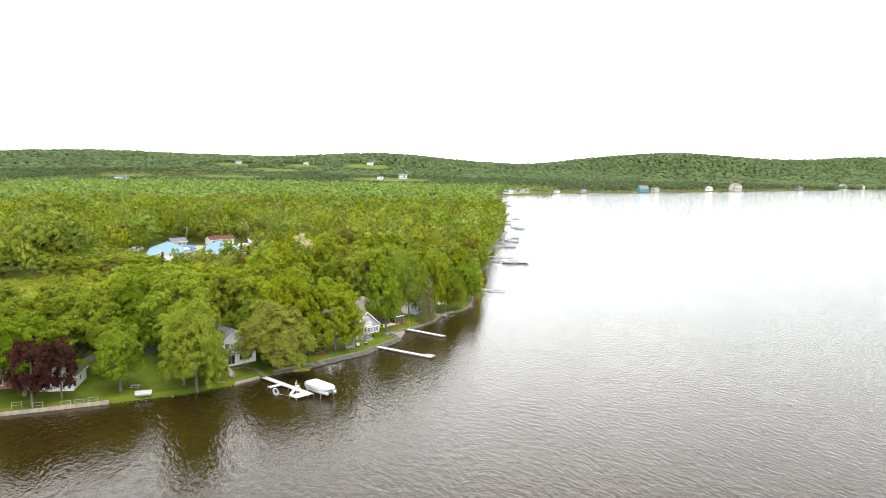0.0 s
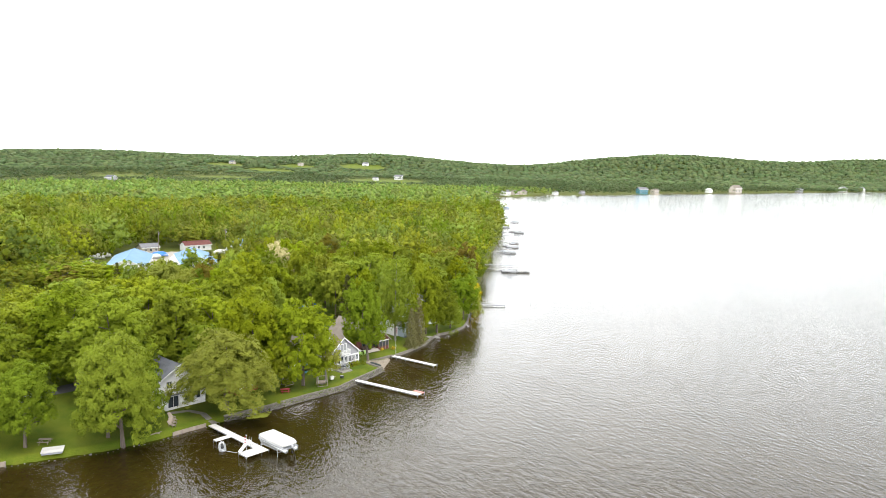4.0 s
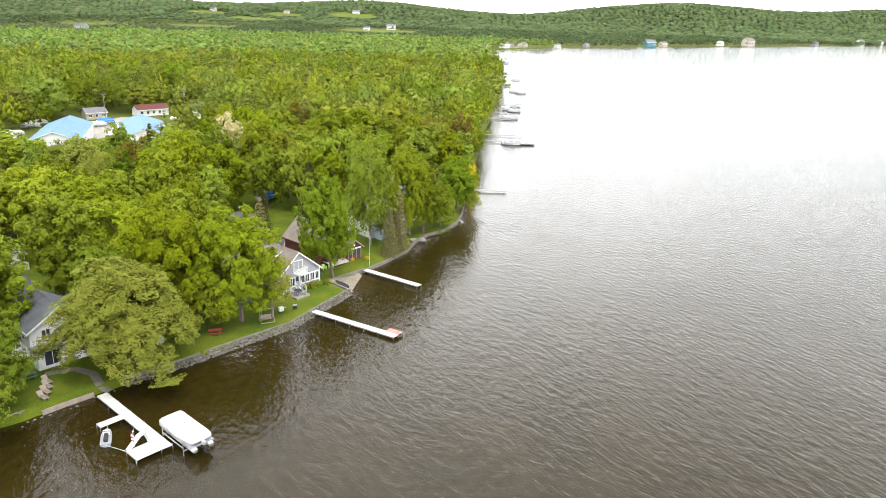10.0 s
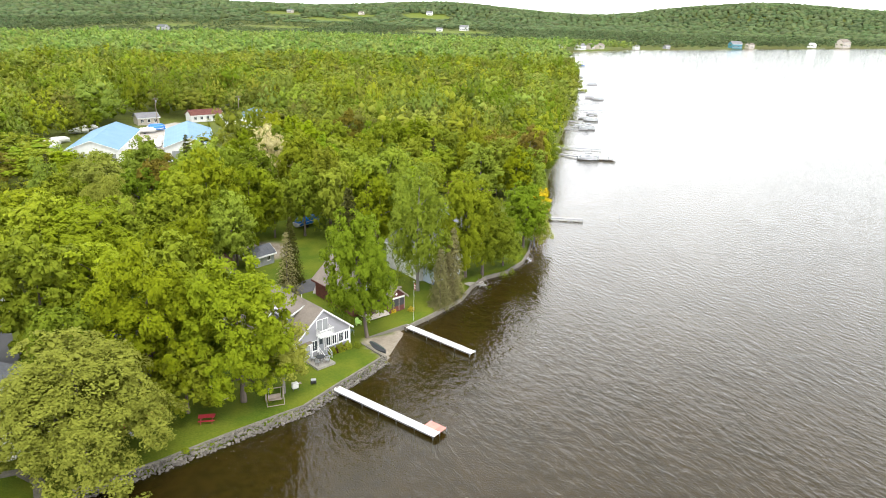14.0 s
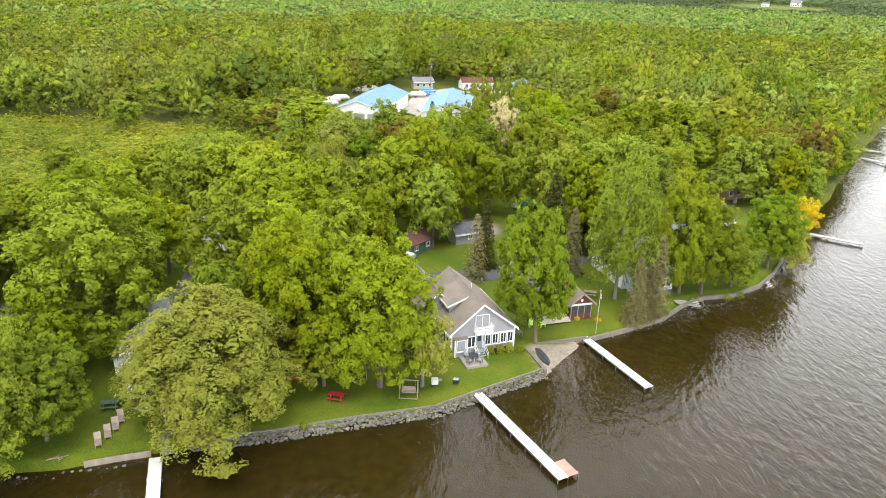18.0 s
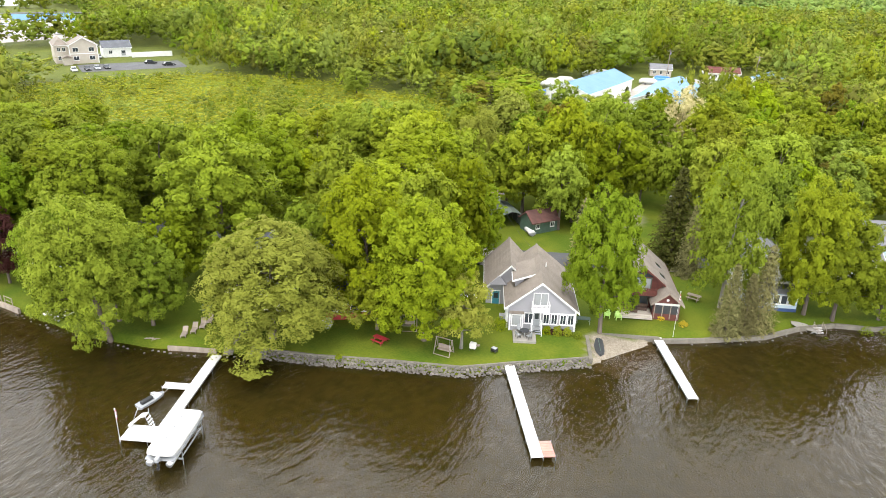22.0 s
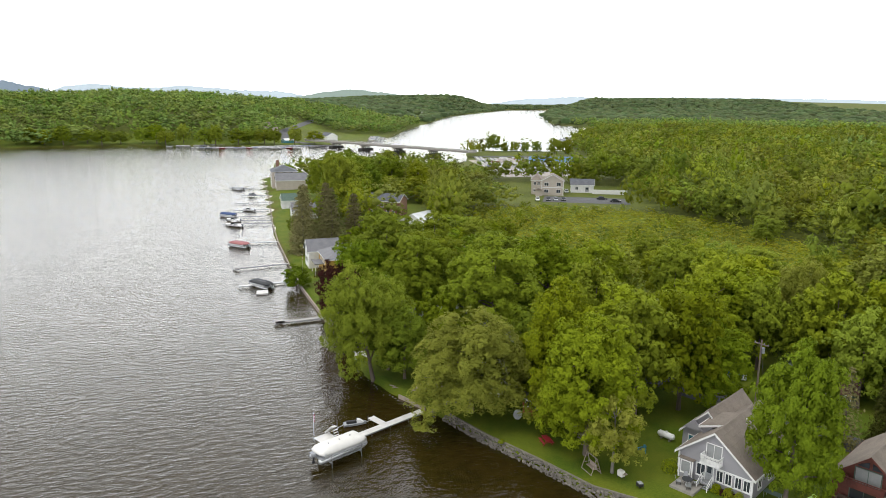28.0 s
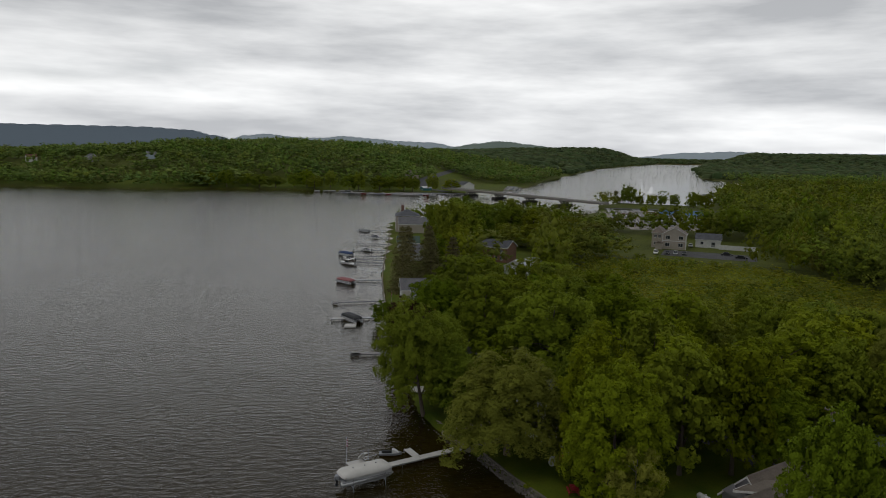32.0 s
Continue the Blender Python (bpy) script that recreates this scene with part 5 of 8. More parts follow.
def pontoon(x, y, rz, cover, label, L=7.0, W=2.6, z=0.0, lift=False, canopy=True, group=""):
    b = thing("pontoon_boat", pose(x, y, z, rz=rz), label, "boat", group)
    for s in (-1, 1):
        t = rods(((-L / 2, s * W * 0.34, 0.28), (L / 2 - 0.7, s * W * 0.34, 0.28), 0.32), ((L / 2 - 0.7, s * W * 0.34, 0.28), (L / 2, s * W * 0.34, 0.42), 0.32, 0.1), sides=10)
        part("pontoon_tube", t, ALU, b, smooth=True)
    part("deck", boxes((-L / 2 + 0.1, L / 2 - 0.25, -W / 2, W / 2, 0.58, 0.68)), GREYPLASTIC, b)
    for s in (-1, 1):
        part("side_panel", boxes((-L / 2 + 0.6, L / 2 - 0.4, s * (W / 2 - 0.06) - 0.03, s * (W / 2 - 0.06) + 0.03, 0.68, 1.25)), ALU, b)
    part("front_panel", boxes((L / 2 - 0.46, L / 2 - 0.4, -W / 2 + 0.1, W / 2 - 0.1, 0.68, 1.25)), ALU, b)
    part("rear_panel", boxes((-L / 2 + 0.6, -L / 2 + 0.66, -W / 2 + 0.1, W / 2 - 0.1, 0.68, 1.25)), ALU, b)
    if canopy:
        part("cover", cover_mesh(L - 0.2, W + 0.15, 1.15, 1.75), cover, b, "stretched canvas cover", smooth=True)
        for i in (-1.6, 0, 1.6):
            part("vent", rods(((i, 0, 1.66), (i, 0, 1.79), 0.09), sides=8), GREYPLASTIC, b)
    else:
        for i, j in ((-1.5, -0.7), (-1.5, 0.7), (1.2, 0.7)):
            part("bench", soft_box(i - 0.7, i + 0.7, j - 0.32, j + 0.32, 0.7, 1.15, 0.06, 1), WHITE, b)
        part("bimini_top", cover_mesh(2.6, 2.3, 2.45, 2.62), cover, b, "folding canvas sun top", smooth=True)
        for i, j in ((-1.2, -1.1), (1.2, -1.1), (-1.2, 1.1), (1.2, 1.1)):
            part("bimini_pole", rods(((i * 0.5, j, 1.25), (i, j, 2.45), 0.025)), ALU, b)
    outboard(-L / 2 + 0.1, 0.6, b)
    if lift:
        lf = thing("boat_lift", pose(x, y, 0, rz=rz), "galvanised boat lift with four legs under a pontoon boat", "boat lift")
        for i, j in ((-2.2, -1.55), (2.2, -1.55), (-2.2, 1.55), (2.2, 1.55)):
            part("leg", rods(((i, j, -2.5), (i, j, z + 1.0), 0.05)), STEEL, lf)
        for i in (-2.2, 2.2):
            part("cross_beam", boxes((i - 0.06, i + 0.06, -1.6, 1.6, z - 0.18, z - 0.05)), STEEL, lf)
        for j in (-1.55, 1.55):
            part("side_rail", boxes((-2.2, 2.2, j - 0.04, j + 0.04, z + 0.15, z + 0.27)), STEEL, lf)
    return b


def runabout(x, y, rz, label, hull=WHITE, cover=None, L=5.6, W=2.1, z=-0.05, cabin=False, group=""):
    b = thing("motor_boat", pose(x, y, z, rz=rz), label, "boat", group)
    part("hull", hull_mesh(L, W, 0.85), hull, b)
    if cover is not None:
        part("cover", cover_mesh(L * 0.82, W * 0.92, 0.85, 1.2, taper=0.45), cover, b, smooth=True)
    else:
        part("windshield", prism([(0.2, 0.85), (0.75, 0.85), (0.3, 1.35), (0.24, 1.35)], -W * 0.4, W * 0.4), GLASS, b)
        for s in (-0.45, 0.45):
            part("seat", soft_box(-1.2, -0.6, s - 0.28, s + 0.28, 0.6, 1.15, 0.06, 1), GREYPLASTIC, b)
        if cabin:
            part("hardtop", soft_box(-1.3, 0.6, -W * 0.38, W * 0.38, 1.9, 2.0, 0.04, 1), WHITE, b)
            for i, j in ((-1.2, -0.7), (-1.2, 0.7), (0.5, -0.7), (0.5, 0.7)):
                part("hardtop_pole", rods(((i, j, 0.85), (i, j, 1.92), 0.03)), ALU, b)
    outboard(-L / 2 + 0.1, 0.75, b)
    return b


DT = -39.2
pontoon(-28.7, 130.9, DT + 180, CANVAS, "pontoon boat under a white canvas cover on a lift", L=7.2, W=2.7, z=0.75, lift=True)


def jet_ski(x, y, rz):
    j = thing("jet_ski", pose(x, y, -0.05, rz=rz), "grey and black jet ski tied to the dock", "watercraft")
    part("hull", hull_mesh(3.1, 1.15, 0.5, bow=0.5), GREYPLASTIC, j)
    part("seat", soft_box(-1.2, 0.2, -0.22, 0.22, 0.45, 0.85, 0.1), BLACK, j)
    part("front_cowl", prism([(0.2, 0.5), (1.15, 0.55), (0.7, 0.9), (0.25, 1.0)], -0.33, 0.33), WHITE, j, "pale front cowl")
    part("handlebar", rods(((0.2, -0.38, 1.02), (0.2, 0.38, 1.02), 0.03)), BLACK, j)


jet_ski(-37.5, 130.6, 114)
rope = rods(((-38.0, 132.0, 0.4), (-38.6, 132.8, 0.5), 0.02), ((-37.0, 129.2, 0.3), (-33.8, 127.9, 0.5), 0.02))
tagged(part("mooring_rope", rope, WHITE), "thin pale mooring rope beside the dock", "rope")


def flagpole(x, y, z0, h, label, flag=True, material=WHITE, turn=0):
    f = thing("flagpole", pose(x, y, z0, rz=turn), label, "flagpole")
    part("pole", rods(((0, 0, -0.3), (0, 0, h), 0.026, 0.016), sides=8), material, f)
    part("finial", soft_box(-0.07, 0.07, -0.07, 0.07, h, h + 0.14, 0.05), material, f)
    if flag:
        fl = thing_part = new("flag")
        fl.parent = f
        n = 5
        for i in range(n):
            bm = bmesh.new()
            y0, y1 = h - 0.15 - 1.0 * i / n, h - 0.15 - 1.0 * (i + 1) / n
            for k in range(4):
                xa, xb = 0.03 + 0.07 * k, 0.03 + 0.07 * (k + 1)
                ya, yb = 0.06 * math.sin(k * 1.7), 0.06 * math.sin((k + 1) * 1.7)
                vs = [bm.verts.new(p) for p in ((xa, ya, y0), (xb, yb, y0 - 0.05), (xb, yb, y1 - 0.05), (xa, ya, y1), (xa, ya + 0.01, y0), (xb, yb + 0.01, y0 - 0.05), (xb, yb + 0.01, y1 - 0.05), (xa, ya + 0.01, y1))]
                bm.faces.new(vs[:4])
                bm.faces.new(vs[7:3:-1])
            part("stripe", bm, WHITE if i % 2 else BRIGHTRED, fl)
    return f


flagpole(-17.0, 188.7, 0.8, 6.0, "white flagpole with a striped flag on the lawn", turn=-40)
flagpole(-32.2, 126.5, 0.5, 3.4, "short white flagpole with a striped flag on the dock platform", turn=160)
flagpole(-108.5, 99.5, 0.8, 6.5, "white flagpole by the sea wall", turn=30)

# slide on the platform
slide = thing("dock_slide", pose(-32.7, 129.0, 0.55, rz=DT + 90), "cream plastic water slide with steps on the dock platform", "slide")
part("chute", prism([(-1.7, 0.25), (-1.5, 0.18), (-0.2, 1.35), (0.3, 1.5), (0.3, 1.6), (-0.3, 1.48), (-1.55, 0.32)], -0.32, 0.32), CANVAS, slide)
for s in (-0.34, 0.34):
    part("side_rail", rods(((0.3, s, 1.55), (0.75, s, 0.0), 0.03), ((0.3, s, 1.55), (0.35, s, 2.1), 0.025)), STEEL, slide)
for i in range(4):
    part("step", boxes((0.36 + 0.1 * i, 0.54 + 0.1 * i, -0.32, 0.32, 1.2 - 0.32 * i, 1.24 - 0.32 * i)), WHITE, slide)

# boats of the west and north shores
pontoon(-104.8, 90.5, -122, DARKCANVAS, "pontoon boat under a dark canvas cover beside the dock", group="boats on the west shore")
tagged(part("swim_raft", slab([(-101.5, 93.5), (-98.7, 94.6), (-97.6, 92.2), (-100.3, 91.2)], 0.02, 0.35), DOCKWHITE), "small white swimming raft by the sea wall", "raft")
pontoon(-148.0, 66.5, -112, PINKRED, "pontoon boat with a faded red cover", group="boats on the west shore")
runabout(-180.5, 50.5, -110, "white cabin motor boat beside a dock", cabin=True, L=7.5, W=2.5, group="boats on the west shore")
runabout(-190.5, 46.0, -110, "white motor boat beside a dock", L=6.5, group="boats on the west shore")
pontoon(-199.5, 40.0, -110, NAVY, "pontoon boat with a blue cover", group="boats on the west shore")
runabout(-214, 42.0, -110, "white motor boat with a windshield", L=6.0, group="boats on the west shore")
runabout(-255.0, 27.0, 70, "small grey boat on a dock lift", hull=GREYPLASTIC, L=4.0, W=1.5, z=0.3, group="boats on the west shore")
pontoon(-277, 10.5, -112, CANVAS, "pontoon boat with a pale sun top", canopy=False, group="boats on the west shore")
for x, y, kind, lab in [(16, 331.2, "p", "pontoon boat with a grey sun top"), (22.3, 331.6, "r", "white motor boat with a windshield"), (19, 402.5, "p", "pontoon boat with a grey sun top"), (16.5, 408.5, "r", "motor boat under a grey cover"),
                        (22, 430, "p", "pontoon boat with a grey sun top"), (19.5, 436, "r", "motor boat under a grey cover"), (24, 452, "r", "motor boat under a grey cover"), (31, 526, "p", "pontoon boat with a grey sun top"),
                        (27, 535, "r", "motor boat under a grey cover"), (24, 570, "r", "motor boat under a grey cover"), (33, 628, "p", "pontoon boat with a grey sun top"), (27, 700, "r", "motor boat under a grey cover"), (34, 840, "p", "pontoon boat with a blue cover")]:
    if kind == "p":
        pontoon(x, y, 3, GREYPLASTIC if "grey" in lab else BLUETARP, lab, canopy="blue" in lab, group="boats on the north shore")
    else:
        runabout(x, y, 3, lab, cover=GREYPLASTIC if "under" in lab else None, group="boats on the north shore")
for x, y in ((28.1, 365.6), (19.9, 257.7)):
    tagged(part("mooring_buoy", rods(((x, y, -0.5), (x, y, 1.1), 0.12, 0.07), sides=8), WHITE), "small pale marker buoy standing in the lake", "buoy")

# marinas: many small boats, each a thing
first = runabout(-470, 118, 20, "small white boat stored in the marina", L=6.0, group="boats in the marina")
second = runabout(-462, 121, 20, "small covered boat stored in the marina", hull=WHITE, cover=NAVY, L=6.0, group="boats in the marina")
third = runabout(-455, 124, 20, "small boat under a grey cover in the marina", hull=GREYPLASTIC, cover=GREYPLASTIC, L=6.5, group="boats in the marina")
fourth = runabout(-448, 127, 20, "small red boat stored in the marina", hull=BRIGHTRED, cover=CANVAS, L=5.5, group="boats in the marina")
mrng = random.Random(9)


def moor(x, y, z, turn):
    src = mrng.choice((first, first, second, first, third, first, fourth, first))
    copy_thing(src, pose(x, y, z, rz=turn + mrng.uniform(-6, 6) + mrng.choice((0, 180))))


for i in range(13):
    for j in range(5):
        x, y = -488 + i * 9.2 + j * 1.6, 111 + j * 9.5 + i * 1.5
        if mrng.random() < 0.86 and shore_distance(x, y) > 2:
            moor(x, y, ground_at(x, y) + 0.02, 70)
for i in range(10):
    for j in range(3):
        moor(-560 - 4.5 * i - 3 * (i % 2), -178 + i * 6.2, -0.05, 100) if j == 0 else moor(-566 - 3.0 * i - 5 * j, -104 + i * 4.2 + 3 * j, -0.05, 100)
for i in range(14):
    moor(-588 - 1.6 * i, -70 + 2.6 * i, -0.05, 40)
for i in range(15):
    for j in range(3):
        moor(-672 - i * 6.2, -6 - 5.5 * j - i * 1.2, -0.05 if j == 0 else ground_at(-672 - i * 6.2, -6 - 5.5 * j - i * 1.2), 80)
for i in range(14):
    for j in range(2):
        moor(-735 - i * 9, 180 + i * 2.2 - 8 * j, -0.05, 20)
for i in range(16):
    u = i / 15
    moor(-545 - 22 * u, -146 + 86 * u, -0.05, 100)
    if i % 2:
        moor(-553 - 22 * u, -148 + 86 * u, -0.05, 100)
for y in (-152, -118, -84):
    dock((-584, y), (-556, y + 14), 2.0, DOCKGREY, "grey marina pier with moored boats beside it", 4, group="marina piers")

# ---------------------------------------------------------------- houses
def window(parent, x, z, w, h, y=0.0, side="front", panes=2, frame=WHITE, sill=True, glass=GLASS):
    """A window proud of the wall: frame, panes, sill. side: front (faces -y), back, left (-x), right."""
    wn_ob = new("window")
    wn_ob.parent = parent
    turn = {"front": 0, "right": 90, "back": 180, "left": -90}[side]
    wn_ob.matrix_basis = (pose(x, y, z) if side in ("front", "back") else pose(y, x, z)) @ pose(0, 0, 0, rz=turn)
    t = 0.09
    part("frame", boxes((-w / 2 - t, w / 2 + t, -0.06, 0.02, h, h + t), (-w / 2 - t, w / 2 + t, -0.06, 0.02, -t, 0),
                        (-w / 2 - t, -w / 2, -0.06, 0.02, 0, h), (w / 2, w / 2 + t, -0.06, 0.02, 0, h)), frame, wn_ob)
    for i in range(panes):
        a, b = -w / 2 + w * i / panes, -w / 2 + w * (i + 1) / panes
        part("pane", boxes((a + 0.03, b - 0.03, -0.025, 0.015, 0.03, h - 0.03)), glass, wn_ob)
    if panes > 1:
        part("mullion", boxes(*[(-w / 2 + w * i / panes - 0.03, -w / 2 + w * i / panes + 0.03, -0.05, 0.018, 0, h) for i in range(1, panes)]), frame, wn_ob)
    if sill:
        part("sill", boxes((-w / 2 - 0.12, w / 2 + 0.12, -0.12, -0.061, -t - 0.04, -t + 0.02)), frame, wn_ob)
    return wn_ob


def door(parent, x, y, z, w=0.95, h=2.05, color=WHITE, frame=WHITE, glazed=True, turn=0):
    d = new("door")
    d.parent = parent
    d.matrix_basis = pose(x, y, z, rz=turn)
    part("door_frame", boxes((-w / 2 - 0.1, -w / 2, -0.07, 0.02, 0, h + 0.1), (w / 2, w / 2 + 0.1, -0.07, 0.02, 0, h + 0.1), (-w / 2, w / 2, -0.07, 0.02, h, h + 0.1)), frame, d)
    part("door_leaf", boxes((-w / 2 + 0.005, w / 2 - 0.005, -0.045, 0.01, 0.01, h - 0.005)), color, d)
    if glazed:
        part("door_pane", boxes((-w / 2 + 0.18, w / 2 - 0.18, -0.06, -0.046, h * 0.5, h * 0.88)), GLASS, d)
    part("door_handle", rods(((w / 2 - 0.12, -0.12, h * 0.48), (w / 2 - 0.12, -0.045, h * 0.48), 0.03)), STEEL, d)
    return d


def gable(h, x0, x1, y0, y1, eave, ridge, wall, roof, trim=WHITE, xr=None, over=0.35, z0=-0.8, thick=0.2, eave2=None, front_trim=True, back_wall=True):
    """A gabled block with its ridge along y: walls 0.2 thick, two roof planes, rake boards."""
    xr = (x0 + x1) / 2 if xr is None else xr
    e2 = eave if eave2 is None else eave2
    out = [(x0, z0), (x1, z0), (x1, e2), (xr, ridge), (x0, eave)]
    part("gable_wall", prism(out, y0, y0 + 0.2), wall, h)
    if back_wall:
        part("gable_wall", prism(out, y1 - 0.2, y1), wall, h)
    part("side_wall", boxes((x0, x0 + 0.2, y0 + 0.2, y1 - 0.2, z0, eave - 0.02)), wall, h)
    part("side_wall", boxes((x1 - 0.2, x1, y0 + 0.2, y1 - 0.2, z0, e2 - 0.02)), wall, h)
    for s, xe, ez in ((-1, x0, eave), (1, x1, e2)):
        slope = (ridge - ez) / abs(xr - xe)
        ex, ezz = xe + s * over, ez - over * slope
        pts = [(xr, ridge + 0.02), (ex, ezz + 0.02), (ex, ezz + 0.02 + thick), (xr, ridge + 0.02 + thick)]
        r = part("roof_slope", prism(pts, y0 - over, y1 + over), roof, h)
        n = 9
        courses = bmesh.new()
        for k in range(1, n):
            u = k / n
            px, pz = xr + (ex - xr) * u, ridge + 0.02 + thick + (ezz - ridge) * u
            qx, qz = px + (ex - xr) / n * 0.12, pz + (ezz - ridge) / n * 0.12
            vs = [courses.verts.new(v) for v in ((px, y0 - over, pz + 0.003), (px, y1 + over, pz + 0.003), (qx, y1 + over, qz + 0.028), (qx, y0 - over, qz + 0.028), (qx, y0 - over, qz - 0.01), (qx, y1 + over, qz - 0.01))]
            courses.faces.new(vs[:4])
            courses.faces.new((vs[3], vs[2], vs[5], vs[4]))
        bmesh.ops.recalc_face_normals(courses, faces=courses.faces[:])
        part("shingle_course", courses, roof, r)
        if trim is not None and front_trim:
            part("rake_board", prism([(xr, ridge - 0.03), (ex, ezz - 0.03), (ex, ezz + 0.03 + thick), (xr, ridge + 0.03 + thick)], y0 - over - 0.05, y0 - over - 0.002), trim, h)
            part("fascia", boxes((min(ex, ex + s * 0.05), max(ex, ex + s * 0.05), y0 - over, y1 + over, ezz - 0.1, ezz + 0.1 + thick * 0.5)), trim, h)
    part("ridge_cap", prism([(xr - 0.14, ridge + thick - 0.02), (xr + 0.14, ridge + thick - 0.02), (xr, ridge + thick + 0.09)], y0 - over, y1 + over), roof, h)


def gable_x(h, x0, x1, y0, y1, eave, ridge, wall, roof, trim=WHITE, over=0.35):
    """As gable, with the ridge along x: a holder turned by a quarter inside the house."""
    holder = new("wing")
    holder.parent = h
    holder.matrix_basis = pose(x1, y0, 0, rz=90)
    gable(holder, 0, y1 - y0, 0, x1 - x0, eave, ridge, wall, roof, trim, over=over)
    return holder


def hip(h, x0, x1, y0, y1, eave, ridge, wall, roof, over=0.4):
    for wall_box in ((x0, x1, y0, y0 + 0.2, -0.8, eave), (x0, x1, y1 - 0.2, y1, -0.8, eave), (x0, x0 + 0.2, y0 + 0.2, y1 - 0.2, -0.8, eave), (x1 - 0.2, x1, y0 + 0.2, y1 - 0.2, -0.8, eave)):
        part("wall", boxes(wall_box), wall, h)
    a, b, c, d = x0 - over, x1 + over, y0 - over, y1 + over
    bm = bmesh.new()
    if (b - a) >= (d - c):
        k = (d - c) / 2
        top = [(a + k, (c + d) / 2, ridge), (b - k, (c + d) / 2, ridge)]
        order = [(0, 1, 5, 4), (1, 2, 5), (2, 3, 4, 5), (3, 0, 4)]
    else:
        k = (b - a) / 2
        top = [((a + b) / 2, c + k, ridge), ((a + b) / 2, d - k, ridge)]
        order = [(0, 1, 4), (1, 2, 5, 4), (2, 3, 5), (3, 0, 4, 5)]
    vs = [bm.verts.new(v) for v in ((a, c, eave), (b, c, eave), (b, d, eave), (a, d, eave), *top)]
    for f in order:
        bm.faces.new([vs[i] for i in f])
    bm.faces.new([vs[i] for i in (3, 2, 1, 0)])
    part("hip_roof", bm, roof, h)
    part("fascia", boxes((a, b, c - 0.03, c, eave - 0.15, eave + 0.02), (a, b, d, d + 0.03, eave - 0.15, eave + 0.02), (a - 0.03, a, c, d, eave - 0.15, eave + 0.02), (b, b + 0.03, c, d, eave - 0.15, eave + 0.02)), WHITE, h)


def siding(parent, x0, x1, z0, z1, y, material, step=0.22):
    """Clapboards proud of a front wall."""
    k = int((z1 - z0) / step)
    for i in range(k):
        z = z0 + i * step
        bm = bmesh.new()
        vs = [bm.verts.new(v) for v in ((x0, y - 0.022, z), (x1, y - 0.022, z), (x1, y - 0.004, z + step), (x0, y - 0.004, z + step), (x0, y, z), (x1, y, z))]
        bm.faces.new(vs[:4])
        bm.faces.new((vs[5], vs[1], vs[0], vs[4])[::-1])
        part("clapboard", bm, material, parent)


# --- light grey cottage
GH = thing("house", pose(-26.9, 174.9, 0.8, rz=52.3), "light grey clapboard cottage with white trim and a brown shingle roof", "house")
gable(GH, -4.1, 4.5, 0, 12, 3.1, 6.5, GREYSIDE, SHINGLE, xr=0.0, eave2=2.9)
siding(GH, -4.0, 4.4, 0.0, 2.8, 0.0, GREYSIDE)
for x in (-4.05, 4.45):
    part("corner_board", boxes((x - 0.1, x + 0.1, -0.05, 0.1, -0.2, 2.9)), WHITE, GH)
for x in (0.85, 1.85, 2.95, 3.9):
    window(GH, x, 1.0, 0.66, 1.25, panes=2)
part("window_band", boxes((0.35, 4.35, -0.03, -0.004, 2.36, 2.5), (0.35, 4.35, -0.03, -0.004, 0.78, 0.9)), WHITE, GH)
window(GH, -0.02, 3.35, 1.7, 1.75, panes=2, sill=False, glass=CURTAIN)
bal = new("balcony")
bal.parent = GH
part("balcony_floor", boxes((-1.1, 1.1, -1.15, -0.03, 3.0, 3.14)), WHITE, bal)
part("handrail", boxes((-1.1, 1.1, -1.15, -1.07, 4.0, 4.07), (-1.1, -1.03, -1.07, -0.03, 4.0, 4.07), (1.03, 1.1, -1.07, -0.03, 4.0, 4.07)), WHITE, bal)
for i in range(15):
    part("baluster", boxes((-1.07 + i * 0.153 - 0.02, -1.07 + i * 0.153 + 0.02, -1.13, -1.09, 3.14, 4.0)), WHITE, bal)
for s in (-1.06, 1.06):
    for i in range(6):
        part("baluster", boxes((s - 0.02, s + 0.02, -0.92 + i * 0.165, -0.88 + i * 0.165, 3.14, 4.0)), WHITE, bal)
door(GH, -0.35, -0.02, 0.6, 0.85, 2.0, GREYPLASTIC)
st = new("front_steps")
st.parent = GH
for i in range(4):
    part("tread", boxes((-0.95, 0.2, -0.5 - 0.28 * (i + 1), -0.5 - 0.28 * i, 0.44 - 0.15 * i - 0.05, 0.44 - 0.15 * i)), GREYPLASTIC, st)
part("landing", boxes((-0.95, 0.2, -0.5, -0.03, -0.1, 0.58)), GREYPLASTIC, st)
for x in (-0.98, 0.23):
    part("stair_rail", rods(((x, -0.1, 1.5), (x, -0.5, 1.5), 0.04), ((x, -0.5, 1.5), (x, -1.7, 0.85), 0.04), ((x, -1.7, 0.85), (x, -1.7, -0.05), 0.045), ((x, -0.5, 1.5), (x, -0.5, -0.05), 0.045),
                            ((x, -0.5, 1.0), (x, -1.7, 0.4), 0.03), ((x, -0.1, 1.5), (x, -0.1, 0.5), 0.045)), WHITE, st)
window(GH, -1.35, 0.95, 0.95, 1.35, panes=2)
bay = new("bay")
bay.parent = GH
part("bay_wall", prism([(-3.75, -0.2), (-2.1, -0.2), (-2.1, 2.45), (-3.75, 2.45)], -0.55, -0.03), GREYSIDE, bay)
part("bay_roof", prism([(-3.85, 2.45), (-2.0, 2.45), (-2.0, 2.55), (-3.85, 2.55)], -0.65, -0.03), SHINGLE, bay)
